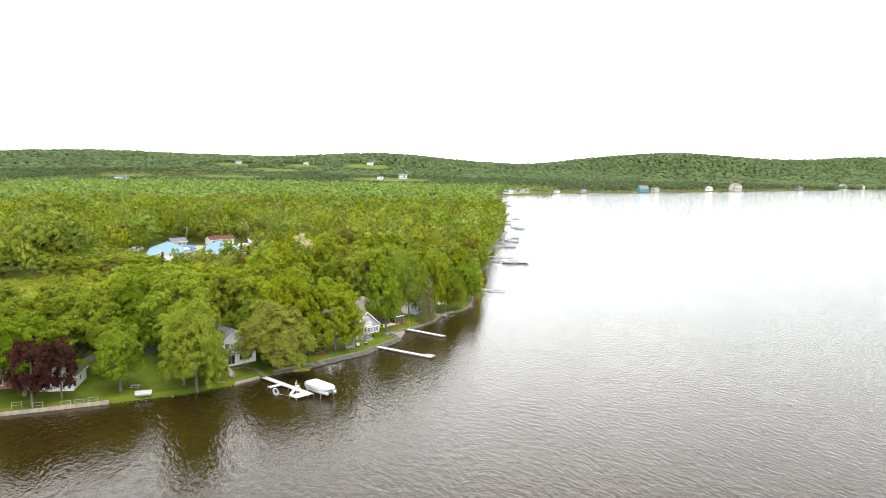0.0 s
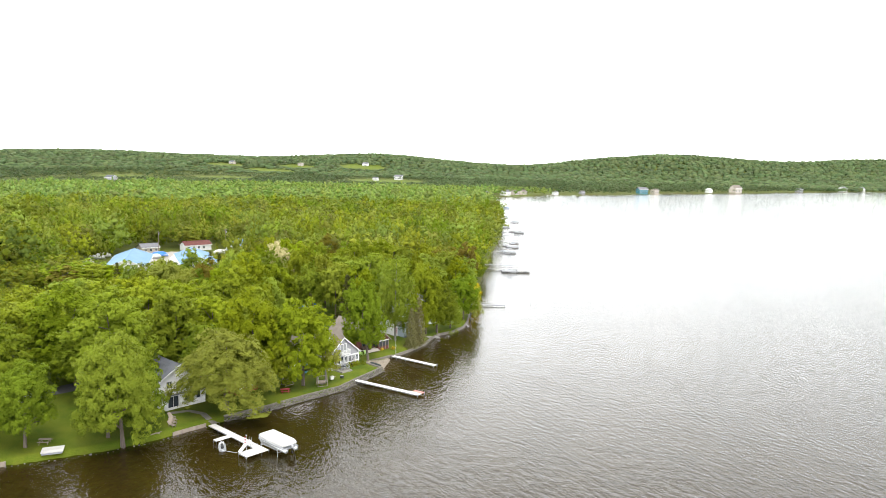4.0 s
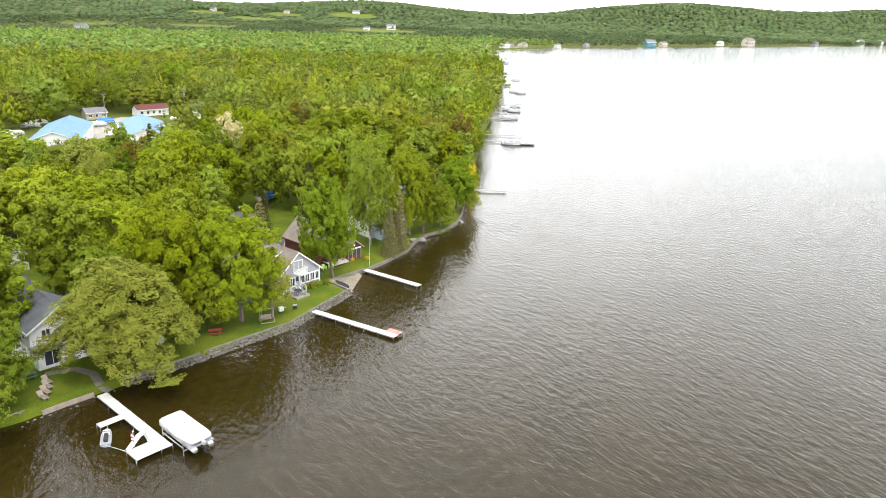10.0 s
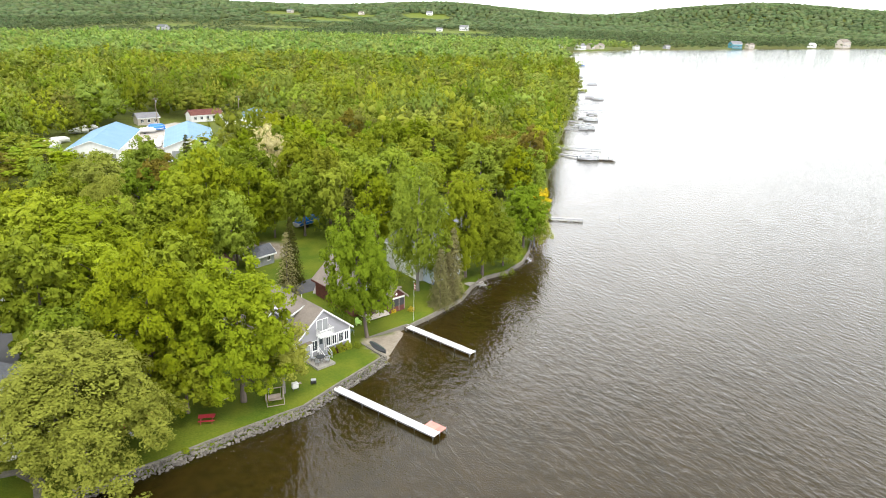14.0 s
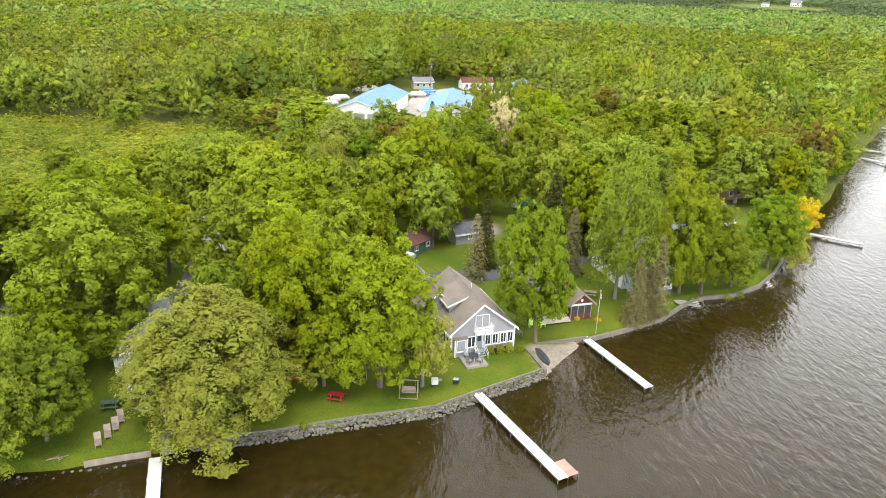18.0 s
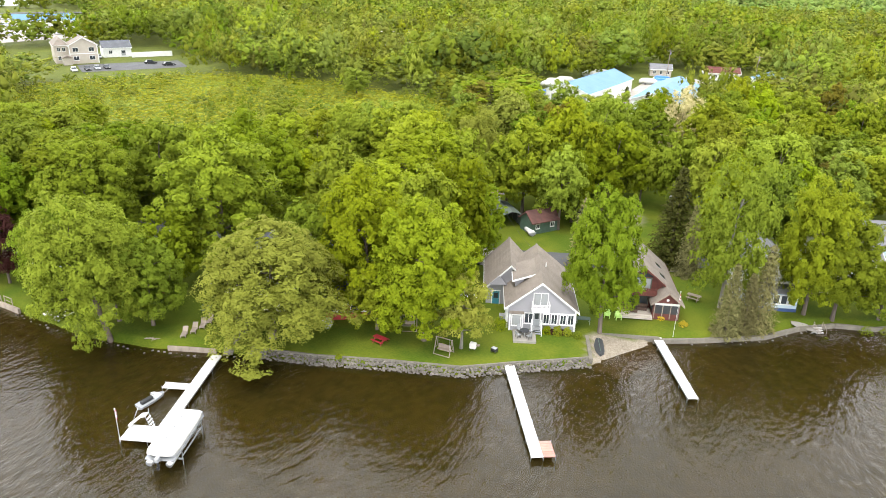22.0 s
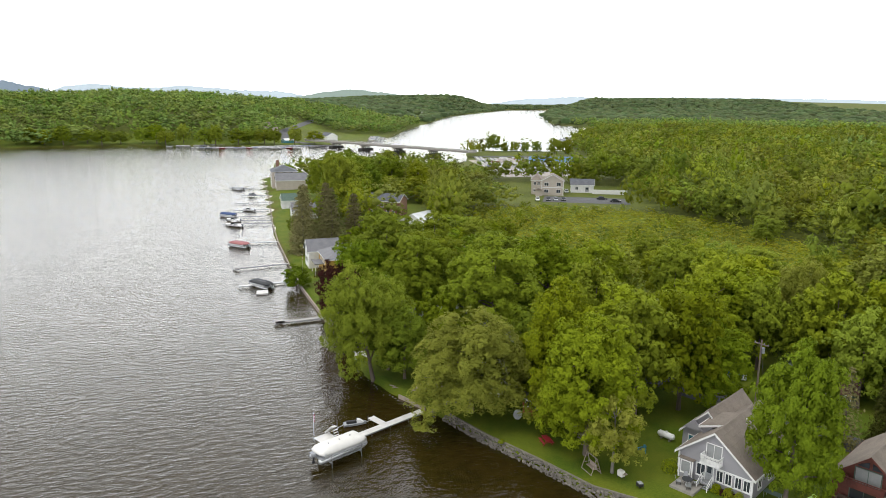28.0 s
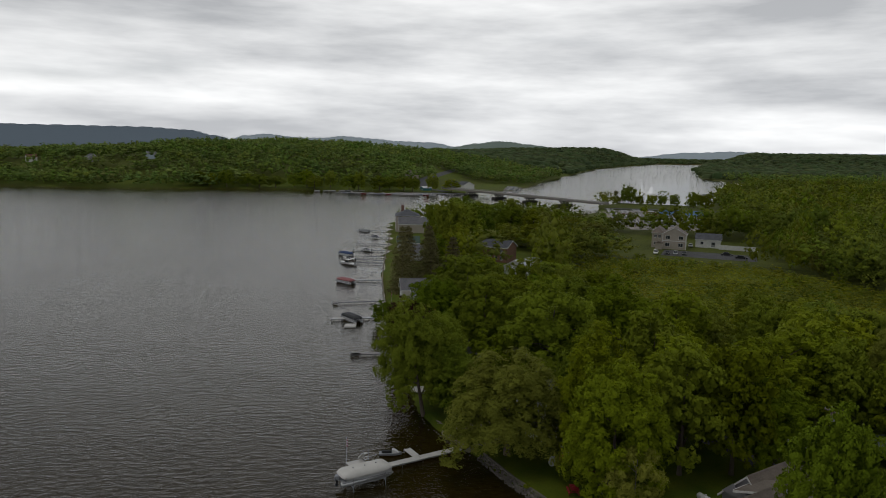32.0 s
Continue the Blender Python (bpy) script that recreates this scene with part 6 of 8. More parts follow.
part("bay_trim", boxes((-3.8, -3.65, -0.6, -0.551, -0.2, 2.45)), WHITE, bay)
part("bay_trim", boxes((-2.2, -2.05, -0.6, -0.551, -0.2, 2.45)), WHITE, bay)
window(GH, -2.92, 0.85, 1.05, 1.4, y=-0.56, panes=1, glass=CURTAIN)
for y in (1.0, 2.2):
    window(GH, y, 0.95, 0.7, 1.3, y=-4.11, side="left", panes=1)
for y in (2.0, 5.0, 8.5, 11):
    window(GH, y, 0.95, 0.9, 1.25, y=4.51, side="right", panes=2)
dorm = new("dormer")
dorm.parent = GH
part("dormer_wall", prism([(-3.1, 3.3), (-0.6, 5.2), (-3.1, 5.15)], 3.6, 3.75), GREYSIDE, dorm)
part("dormer_wall", prism([(-3.1, 3.3), (-0.6, 5.2), (-3.1, 5.15)], 7.85, 8.0), GREYSIDE, dorm)
part("dormer_front", boxes((-3.1, -2.95, 3.75, 7.85, 3.4, 5.15)), GREYSIDE, dorm)
part("dormer_roof", prism([(-3.45, 5.05), (0.05, 6.32), (0.05, 6.5), (-3.45, 5.22)], 3.3, 8.3), SHINGLE, dorm)
part("dormer_fascia", boxes((-3.52, -3.455, 3.3, 8.3, 4.98, 5.25)), WHITE, dorm)
part("dormer_rake", prism([(-3.45, 4.95), (0.0, 6.2), (0.0, 6.45), (-3.45, 5.2)], 3.24, 3.298), WHITE, dorm)
wing = new("wing")
wing.parent = GH
wing.matrix_basis = pose(0, 0, 0)
gable(wing, -6.7, -0.5, 6.2, 15.5, 2.7, 5.9, GREYSIDE, SHINGLE)
door(wing, -5.4, 6.18, 0.1, 0.95, 2.05, TEAL)
part("gablet", prism([(-6.4, 3.35), (-3.9, 3.35), (-5.15, 4.6)], 5.55, 5.8), GREYSIDE, wing)
part("vent_pipe", rods(((0.9, 6.2, 5.4), (0.9, 6.2, 6.6), 0.06), sides=8), WHITE, GH)
part("doorstep", boxes((-7.2, -4.4, 3.6, 6.1, -0.2, 0.06)), CONCRETE, GH)
part("air_conditioner", soft_box(-4.95, -4.2, 1.9, 2.7, -0.1, 0.75, 0.05, 1), GREYPLASTIC, GH)

# --- red stained cottage
RH = thing("house", pose(-24.1, 186.4, 0.95, rz=49.4), "red-stained wooden cottage with tall lake windows and a brown roof", "house")
gable(RH, -0.6, 7.6, 2.2, 13, 3.1, 6.2, RED, SHINGLE, trim=RED, xr=2.9, eave2=2.35, over=0.45)
for x, z, w, h in ((2.55, 0.5, 2.7, 2.05), (2.75, 2.95, 2.5, 1.7)):
    window(RH, x, z, w, h, y=2.19, panes=2, frame=GREENPAINT, sill=False, glass=CURTAIN if z > 2 else GLASS)
for a, b in (((1.55, 4.9), (2.75, 4.9)), ((3.05, 4.9), (4.2, 4.9))):
    tip = (2.75, 5.6) if a[0] < 2 else (3.05, 5.6)
    low = (1.55, 5.0) if a[0] < 2 else (4.2, 5.0)
    part("gable_pane", prism([a, b, tip, low] if a[0] < 2 else [a, b, low, tip], 2.14, 2.195), GLASS, RH)
rb = new("balcony")
rb.parent = RH
part("balcony_floor", boxes((0.9, 4.7, 1.0, 2.15, 2.65, 2.8)), RED, rb)
part("balcony_panel", boxes((0.9, 4.7, 1.0, 1.06, 2.8, 3.5), (0.9, 0.96, 1.06, 2.15, 2.8, 3.5), (4.64, 4.7, 1.06, 2.15, 2.8, 3.5)), RED, rb)
for i in range(13):
    part("baluster", boxes((0.95 + i * 0.305, 1.02 + i * 0.305, 0.96, 0.995, 2.75, 3.65)), RED, rb)
part("handrail", boxes((0.85, 4.75, 0.94, 1.08, 3.65, 3.72)), RED, rb)
porch = new("screened_porch")
porch.parent = RH
gable(porch, 4.3, 7.7, 0, 3.4, 2.35, 3.75, RED, SHINGLE, trim=WOOD, over=0.4, back_wall=False)
for i in range(3):
    part("screen", boxes((4.55 + i * 1.02, 5.45 + i * 1.02, -0.03, -0.005, 0.75, 2.25)), DARKCANVAS, porch)
part("screen", boxes((4.27, 4.295, 0.3, 2.0, 0.75, 2.25)), DARKCANVAS, porch)
part("porch_post", boxes(*[(4.42 + i * 1.02, 4.53 + i * 1.02, -0.06, -0.006, 0.0, 2.35) for i in range(4)]), WOOD, porch)
part("valance", boxes((4.4, 7.6, -0.08, -0.062, 2.0, 2.3)), CANVAS, porch, "pale rolled blind")
part("gable_emblem", rods(((6.0, -0.06, 2.75), (6.0, -0.005, 2.75), 0.18), sides=10), WHITE, porch)
deck = new("deck")
deck.parent = RH
for i in range(14):
    part("deck_board", boxes((0.02, 4.25, i * 0.155 + 0.005, i * 0.155 + 0.15, 0.36, 0.4)), TAN, deck)
for i in range(2):
    part("deck_step", boxes((0.0, 4.25, -0.32 * (i + 1), -0.32 * i - 0.01, 0.05, 0.28 - 0.13 * i)), TAN, deck)
part("deck_skirt", boxes((0.0, 4.25, 0.0, 0.03, -0.3, 0.355)), TAN, deck)
for y in (4.5, 8.0):
    sk = new("skylight")
    sk.parent = RH
    part("pane", prism([(5.6, 4.22), (6.3, 3.64), (6.33, 3.68), (5.63, 4.26)], y, y + 1.0), GLASS, sk)
    part("frame", prism([(5.53, 4.24), (6.37, 3.53), (6.39, 3.58), (5.55, 4.29)], y - 0.08, y - 0.002), GREYPLASTIC, sk)

# --- pale blue house
BH = thing("house", pose(-14.4, 205.8, 1.0, rz=50), "white two-storey house with a pale blue sunroom and grey roof", "house")
gable(BH, -4, 4, 2.6, 12, 4.9, 7.4, WHITE, SHINGLEGREY)
part("sunroom", boxes((-3.2, 3.2, 0, 2.55, -0.6, 2.5)), BLUESIDE, BH)
part("sunroom_roof", prism([(-3.5, 2.5), (3.5, 2.5), (3.5, 2.68), (-3.5, 2.68)], -0.4, 2.58), SHINGLEGREY, BH)
part("plinth", boxes((-3.25, 3.25, -0.04, -0.002, -0.5, 0.25)), NAVY, BH)
for x in (-2.3, -1.3, 0.4, 1.4, 2.4):
    window(BH, x, 0.9, 0.75, 1.2, y=-0.01, panes=1)
for x in (-2.2, 0.0, 2.2):
    window(BH, x, 3.1, 0.9, 1.2, y=2.59, panes=2)

# --- white two-storey house behind the willow
WH = thing("house", pose(-50.1, 146.4, 1.0, rz=51), "white two-storey house with a charcoal roof and a lakeside porch", "house")
gable(WH, -4, 4, 1.8, 9.4, 4.7, 7.2, WHITE, SHINGLEDARK)
part("porch_wall", boxes((-4, 4, 0, 0.15, -0.6, 2.5), (-4, -3.85, 0.15, 1.78, -0.6, 2.5), (3.85, 4, 0.15, 1.78, -0.6, 2.5)), WHITE, WH)
part("porch_roof", prism([(-4.3, 2.5), (4.3, 2.5), (4.3, 2.7), (-4.3, 2.7)], -0.4, 1.78), SHINGLEGREY, WH)
part("balcony_panel", boxes((-3.2, 3.2, -0.1, 0.0, 2.7, 3.4)), WHITE, WH)
window(WH, -2.2, 0.35, 1.9, 1.95, y=-0.01, panes=2, sill=False)
for x in (0.3, 1.3, 2.6):
    window(WH, x, 1.0, 0.75, 1.2, y=-0.01, panes=1)
for x in (-2.0, 0.3, 2.2):
    window(WH, x, 3.3, 1.0, 1.2, y=1.79, panes=2)
for y in (4.0, 7.5):
    window(WH, y, 3.2, 0.8, 1.1, y=-4.01, side="left", panes=2)
    window(WH, y, 0.9, 0.8, 1.1, y=-4.01, side="left", panes=2)
part("lean_to", boxes((-5.6, -4.02, 5.2, 8.6, -0.6, 2.3)), WHITE, WH)
part("lean_to_roof", prism([(-5.9, 2.2), (-4.02, 2.9), (-4.02, 3.05), (-5.9, 2.35)], 4.9, 8.9), SHINGLEDARK, WH)

# --- small red cabin
RC = thing("house", pose(-41.6, 155.5, 1.0, rz=62), "small red cabin with white window trim and a charcoal roof", "house")
gable_x(RC, -2.6, 2.6, 0, 6.5, 2.4, 4.4, BRIGHTRED, SHINGLEDARK)
part("window_board", boxes((-2.5, 2.5, -0.035, -0.003, 0.95, 1.1), (-2.5, 2.5, -0.035, -0.003, 2.2, 2.33)), WHITE, RC)
for x in (-1.75, -0.75, 0.9, 1.8):
    window(RC, x, 1.2, 0.7, 0.95, y=-0.005, panes=1)

# --- cottages to the west
WC = thing("house", pose(-78.2, 124.6, 0.95, rz=14), "small white cottage with a grey roof among purple maples", "house")
gable(WC, -3, 3, 0, 8, 2.7, 4.9, WHITE, SHINGLEGREY)
part("porch_roof", prism([(-3.1, 2.2), (0.6, 2.2), (0.6, 2.32), (-3.1, 2.32)], -1.6, -0.02), SHINGLEGREY, WC)
for x in (-2.0, -0.4, 1.6):
    window(WC, x, 0.9, 0.8, 1.0, y=-0.005, panes=1)
window(WC, 0, 3.1, 0.7, 0.8, y=-0.005, panes=1)
window(WC, 4.0, 1.0, 0.8, 1.0, y=3.01, side="right", panes=1)
RR = thing("house", pose(-90.5, 123.5, 1.0, rz=26), "cottage with a red-brown roof and red walls among trees", "house")
gable(RR, -3.5, 3.5, 0, 9, 2.7, 5.2, BRICK, RED, trim=WHITE)
window(RR, -1.5, 0.9, 0.9, 1.1, y=-0.005)
window(RR, 1.5, 0.9, 0.9, 1.1, y=-0.005)
GC = thing("house", pose(-86.5, 130.5, 1.1, rz=40), "white gabled cottage with a dark grey roof under trees", "house")
gable(GC, -2.6, 2.6, 0, 9, 2.8, 5.6, WHITE, SHINGLEDARK)
window(GC, 0, 3.2, 0.7, 0.9, y=-0.005, panes=1)
GA = thing("garage", pose(-77.6, 175.5, 1.4, rz=48), "white garage with a wide door at the end of a driveway", "garage")
gable(GA, -3.4, 3.4, 0, 8, 2.7, 4.6, WHITE, SHINGLEGREY)
for i in range(5):
    part("door_panel", boxes((-2.5, 2.5, -0.03, -0.004, 0.05 + i * 0.43, 0.45 + i * 0.43)), WHITE, GA)
tagged(part("garden_shed", prism([(-78, 0.8), (-76, 0.8), (-76, 2.7), (-77, 3.5), (-78, 2.7)], 141, 143.5), WHITE), "small white garden shed on the grass", "shed")

# --- ochre and white house with solar panels
OH = thing("house", pose(-120.3, 97.4, 1.1, rz=27), "ochre house with a white lakeside gable and solar panels", "house")
gable(OH, -7, -1.2, 0, 8, 4.2, 6.6, WHITE, SHINGLEGREY)
for x in (-6.2, -5.0, -3.8, -2.4):
    window(OH, x, 0.9, 0.8, 1.3, y=-0.005, panes=1)
for x in (-5.2, -3.0):
    window(OH, x, 3.0, 0.7, 1.2, y=-0.005, panes=1)
ow = new("wing")
ow.parent = OH
hip(ow, -1.15, 10.5, 2.6, 15, 4.3, 7.2, YELLOWSIDE, SHINGLEGREY)
for x in (1.6, 2.4, 4.4, 5.0, 5.6, 7.4):
    window(ow, x, 2.7, 0.55, 1.0, y=2.59, panes=1)
for y in (6, 8.5, 11.5):
    window(ow, y, 2.6, 0.8, 1.1, y=10.51, side="right", panes=2)
part("porch_roof", prism([(1.2, 2.5), (7.0, 2.5), (7.0, 2.65), (1.2, 2.65)], 0.2, 2.57), SHINGLEGREY, OH)
for x in (1.6, 6.7):
    part("porch_post", boxes((x - 0.1, x + 0.1, 0.3, 0.5, -0.5, 2.5)), WHITE, OH)
sol = new("solar_array")
sol.parent = OH
PANEL = mat("solar_panel_blue", (0.10, 0.12, 0.22), (0.08, 0.09, 0.17), rough=0.15, scale=1)
for i in range(6):
    for j in range(2):
        u0, v0 = 8.3 - 1.25 * j, 6.6 + i * 1.02
        k = (7.2 - 4.3) / 6.2
        za, zb = 4.3 + (10.9 - (u0 + 1.15)) * k + 0.12, 4.3 + (10.9 - u0) * k + 0.12
        part("solar_panel", prism([(u0, zb), (u0 + 1.15, za), (u0 + 1.15, za + 0.05), (u0, zb + 0.05)], v0, v0 + 0.96), PANEL, sol)

# --- further west: large house, cottages, apartment house, barns
MH = thing("house", pose(-286, 24, 1.2, rz=24), "large tan three-storey lake house with dark hip roofs and a chimney", "house")
hip(MH, -7, 7, 0, 12, 7.6, 10.4, TAN, SHINGLEDARK)
part("chimney", boxes((-7.9, -6.9, 3, 4.4, -0.5, 12.2)), BRICK, MH)
for z in (0.9, 3.6, 6.0):
    for x in (-5, -2.5, 0, 2.5, 5):
        window(MH, x, z, 1.2, 1.4, y=-0.005, panes=2)
    for y in (2.5, 6, 9.5):
        window(MH, y, z, 1.1, 1.4, y=7.01, side="right", panes=2)
mw = new("wing")
mw.parent = MH
gable(mw, 7.05, 16, 1.5, 16, 4.3, 7.2, TAN, SHINGLEGREY)
for x in (8.5, 10.3, 12.5, 14.3):
    window(mw, x, 1.0, 1.0, 1.5, y=1.49, panes=2)
for x, y, rz, w, d, e, r, wall, roof, lab in [(-221, 53, 25, 8, 9, 3.2, 5.4, WHITE, GREENPAINT, "white cottage with a green roof on the west shore"), (-204.5, 98.5, 80, 12.5, 8.5, 5.6, 7.8, BRICK, SHINGLEDARK, "brown brick house with a charcoal roof"),
                                              (-175.5, 114.5, 66, 9, 12, 3.2, 5.6, WHITE, PALEMETAL, "low white building with a pale metal roof"),
                                              (-196, 66, 25, 8, 9, 3.2, 5.6, WHITE, SHINGLEGREY, "white cottage behind pine trees")]:
    hs = thing("house", pose(x, y, ground_at(x, y), rz=rz), lab, "house")
    if w > 12:
        gable_x(hs, -w / 2, w / 2, 0, d, e, r, wall, roof)
    else:
        gable(hs, -w / 2, w / 2, 0, d, e, r, wall, roof)
    for i in range(int(w // 2.4)):
        window(hs, -w / 2 + 1.4 + 2.2 * i, 1.0, 0.9, 1.2, y=-0.005, panes=2)
        if e > 5:
            window(hs, -w / 2 + 1.4 + 2.2 * i, 3.5, 0.9, 1.2, y=-0.005, panes=2)
    if roof is PALEMETAL:
        low_wing = new("wing")
        low_wing.parent = hs
        gable(low_wing, -0.2, 4.3, -5.2, -0.25, 2.5, 3.7, wall, roof, back_wall=False)

AP = thing("apartment_building", pose(-268, 162, 2.6, rz=88), "tan two-storey apartment building with white trim and a brown roof", "building")
gable(AP, -4.8, 4.8, 0, 8, 6.2, 8.8, TAN, SHINGLE)
apw = new("wing")
apw.parent = AP
hip(apw, -9.5, -4.82, 2.5, 15, 6.1, 8.6, TAN, SHINGLE)
part("trim_band", boxes((-4.8, 4.8, -0.05, -0.004, 3.1, 3.35)), WHITE, AP)
for x in (-4.75, 4.75):
    part("corner_board", boxes((x - 0.15, x + 0.15, -0.08, -0.006, -0.3, 6.2)), WHITE, AP)
for z in (0.9, 4.0):
    for x in (-2.7, 2.7):
        window(AP, x, z, 1.8, 1.4, y=-0.01, panes=2)
    for y in (2.5, 5.5):
        window(AP, y, z, 1.3, 1.3, y=4.81, side="right", panes=2)
    for x in (-8, -6.3):
        window(apw, x, z, 1.0, 1.3, y=2.49, panes=2)
part("garage_shed", boxes((-7.5, -4.5, -3.5, -1.0, -0.3, 2.3)), TAN, AP)
part("shed_roof", prism([(-7.8, 2.3), (-6, 3.2), (-4.2, 2.3)], -3.8, -0.7), SHINGLE, AP)
WB = thing("building", pose(-281, 176, 2.6, rz=88), "low white building with a charcoal roof beside the car park", "building")
gable_x(WB, -5.2, 5.2, 0, 8, 3.2, 5.4, WHITE, SHINGLEDARK)
window(WB, -2.5, 1.0, 1.2, 1.2, y=-0.01)
door(WB, 2.2, -0.01, 0.1, 1.6, 2.1, GREYPLASTIC)
part("white_fence", boxes((4.5, 20, -4.1, -4.0, -0.3, 1.7)), WHITE, WB)

for x, y, rz, w, d, e, r, lab in [(-126, 273, 22, 14, 38, 4.4, 7.0, "large white storage building with a pale blue metal roof"), (-103, 286, 28, 14, 36, 4.4, 6.9, "white storage building with a pale blue metal roof"), (-103, 350, 43, 13, 18, 4.0, 6.4, "blue-roofed storage building among trees")]:
    sb = thing("storage_building", pose(x, y, ground_at(x, y), rz=rz), lab, "building", "blue-roofed storage buildings")
    gable(sb, -w / 2, w / 2, 0, d, e, r, WHITE, BLUEROOF)
    for i in range(3):
        part("roll_door", boxes((-w / 2 + 2 + i * w / 3.4, -w / 2 + 2 + i * w / 3.4 + 3.2, -0.06, -0.004, 0, 3.3)), GREYPLASTIC, sb)
BB = thing("storage_building", pose(-393, 164, 2.2, rz=85), "long marina shed with a pale blue metal roof", "building", "blue-roofed storage buildings")
gable_x(BB, -14, 14, 0, 14, 4.5, 7.0, WHITE, BLUEROOF)
for x, y, rz, w, d, e, r, wall, roof, lab in [(-135.5, 363.5, 46, 13, 7, 2.7, 4.4, WHITE, RED, "long low white house with a red-brown roof"), (-152.5, 348.5, 45, 8, 7, 2.7, 4.2, TAN, SHINGLEGREY, "low tan house with a grey roof"),
                                              (-273, 300, 60, 14, 9, 4.0, 6.0, WHITE, WHITE, "barn with a white metal roof among trees"), (-297, 288, 60, 10, 8, 3.4, 5.4, TAN, SHINGLEGREY, "tan house with a grey roof among trees"),
                                              (-30, 248, 50, 9, 9, 3.2, 5.6, WHITE, SHINGLEGREY, "white cottage with a grey roof among trees"), (-13, 236, 50, 9, 8, 3.2, 5.8, BLUESIDE, SHINGLEGREY, "blue-grey cottage with a grey roof among trees"),
                                              (-11.5, 219.5, 50, 8, 9, 5.0, 7.4, WHITE, SHINGLEGREY, "white two-storey house with a grey roof among trees"),
                                              (-14, 268, 60, 9, 8, 3.2, 5.6, BRICK, SHINGLE, "brown cottage among trees by the shore")]:
    hs = thing("house", pose(x, y, ground_at(x, y), rz=rz), lab, "house")
    gable_x(hs, -w / 2, w / 2, 0, d, e, r, wall, roof)
    for i in range(int(w // 2.6)):
        window(hs, -w / 2 + 1.6 + 2.5 * i, 1.0, 1.0, 1.1, y=-0.01, panes=2)

# --- far houses on the hills and the opposite shores
FAR_SHORE = [(15, 1190, 40, 1.1, WHITE, SHINGLEGREY, "white house on the far lake shore"), (51, 1247, 50, 1.3, WHITE, SHINGLEGREY, "long white house on the far lake shore"),
             (68, 1274, 58, 1.2, TAN, SHINGLE, "tan gabled house on the far lake shore"), (84, 1299, 58, 1.2, TAN, SHINGLE, "tan gabled house on the far lake shore"),
             (145, 1344, 42, 0.9, WHITE, SHINGLEGREY, "small white house on the far lake shore"), (202, 1395, 42, 0.9, GREYSIDE, SHINGLEGREY, "small grey house on the far lake shore"),
             (346, 1522, 20, 1.7, TEAL, SHINGLEGREY, "long blue-green barn on the far lake shore"), (380, 1551, 41, 1.3, TAN, SHINGLE, "low tan house on the far lake shore"),
             (536, 1685, 41, 1.3, WHITE, WHITE, "white house with a pale roof on the far lake shore"), (627, 1761, 39, 2.3, TAN, SHINGLE, "low tan building on the far lake shore"),
             (859, 1951, 39, 1.5, GREYSIDE, SHINGLEGREY, "grey house half hidden on the far lake shore"), (1054, 2112, 39, 1.9, WHITE, SHINGLEGREY, "tall white house on the far lake shore"), (1144, 2185, 39, 1.7, WHITE, SHINGLEGREY, "pale house on the far lake shore")]
for x, y, rz, sc, wall, roof, lab in [(-251, 2200, -10, 2.0, WHITE, SHINGLEGREY, "large white farmhouse on a far hillside"), (-307, 2100, -10, 1.3, WHITE, SHINGLEGREY, "white farm building on a far hillside"), (-434, 2690, -10, 1.8, WHITE, SHINGLEGREY, "white house high on a far ridge"),
                                      (-654, 2572, -20, 1.5, TAN, SHINGLE, "tan house on a far ridge"), (-871, 2467, -20, 1.6, TAN, SHINGLEDARK, "tan house on a far ridge"), (-812, 1534, -20, 1.9, GREYSIDE, SHINGLEDARK, "long dark barn in a far field"), *FAR_SHORE]:
    hs = thing("house", pose(x, y, ground_at(x, y), rz=rz) @ Matrix.Scale(sc, 4), lab, "house", "houses far off")
    gable_x(hs, -6, 6, 0, 8, 4.6, 7.4, wall, roof)
    for i in range(4):
        window(hs, -4.4 + 2.9 * i, 1.0, 1.3, 1.5, y=-0.01, panes=1)
for x, y, rz, w, wall, roof, lab in [(-544, -538, 60, 12, WHITE, RED, "white house with a red roof above the west shore"), (-559, -466, 60, 14, GREYSIDE, SHINGLEDARK, "dark grey house on the west bluff"), (-601, -421, 60, 13, BLUESIDE, SHINGLEGREY, "blue-grey gabled house on the west bluff"),
                                     (-690, -135, 55, 12, TAN, SHINGLE, "tan gabled house above the west marina"), (-668, -70, 55, 26, WHITE, SHINGLEDARK, "long white boat shed with a dark roof at the bridge"), (-622, -92, 55, 7, TEAL, WHITE, "small teal hut with a white roof on the shore")]:
    hs = thing("house", pose(x, y, ground_at(x, y), rz=rz), lab, "house", "houses across the water")
    (gable_x if w > 13 else gable)(hs, -w / 2, w / 2, 0, 10 if w < 20 else 14, 2.6 if w < 8 else 5.0, 4.0 if w < 8 else 8.2, wall, roof)
    for i in range(int(w // 3)):
        window(hs, -w / 2 + 1.8 + 2.8 * i, 1.0, 1.2, 1.3, y=-0.01, panes=2)

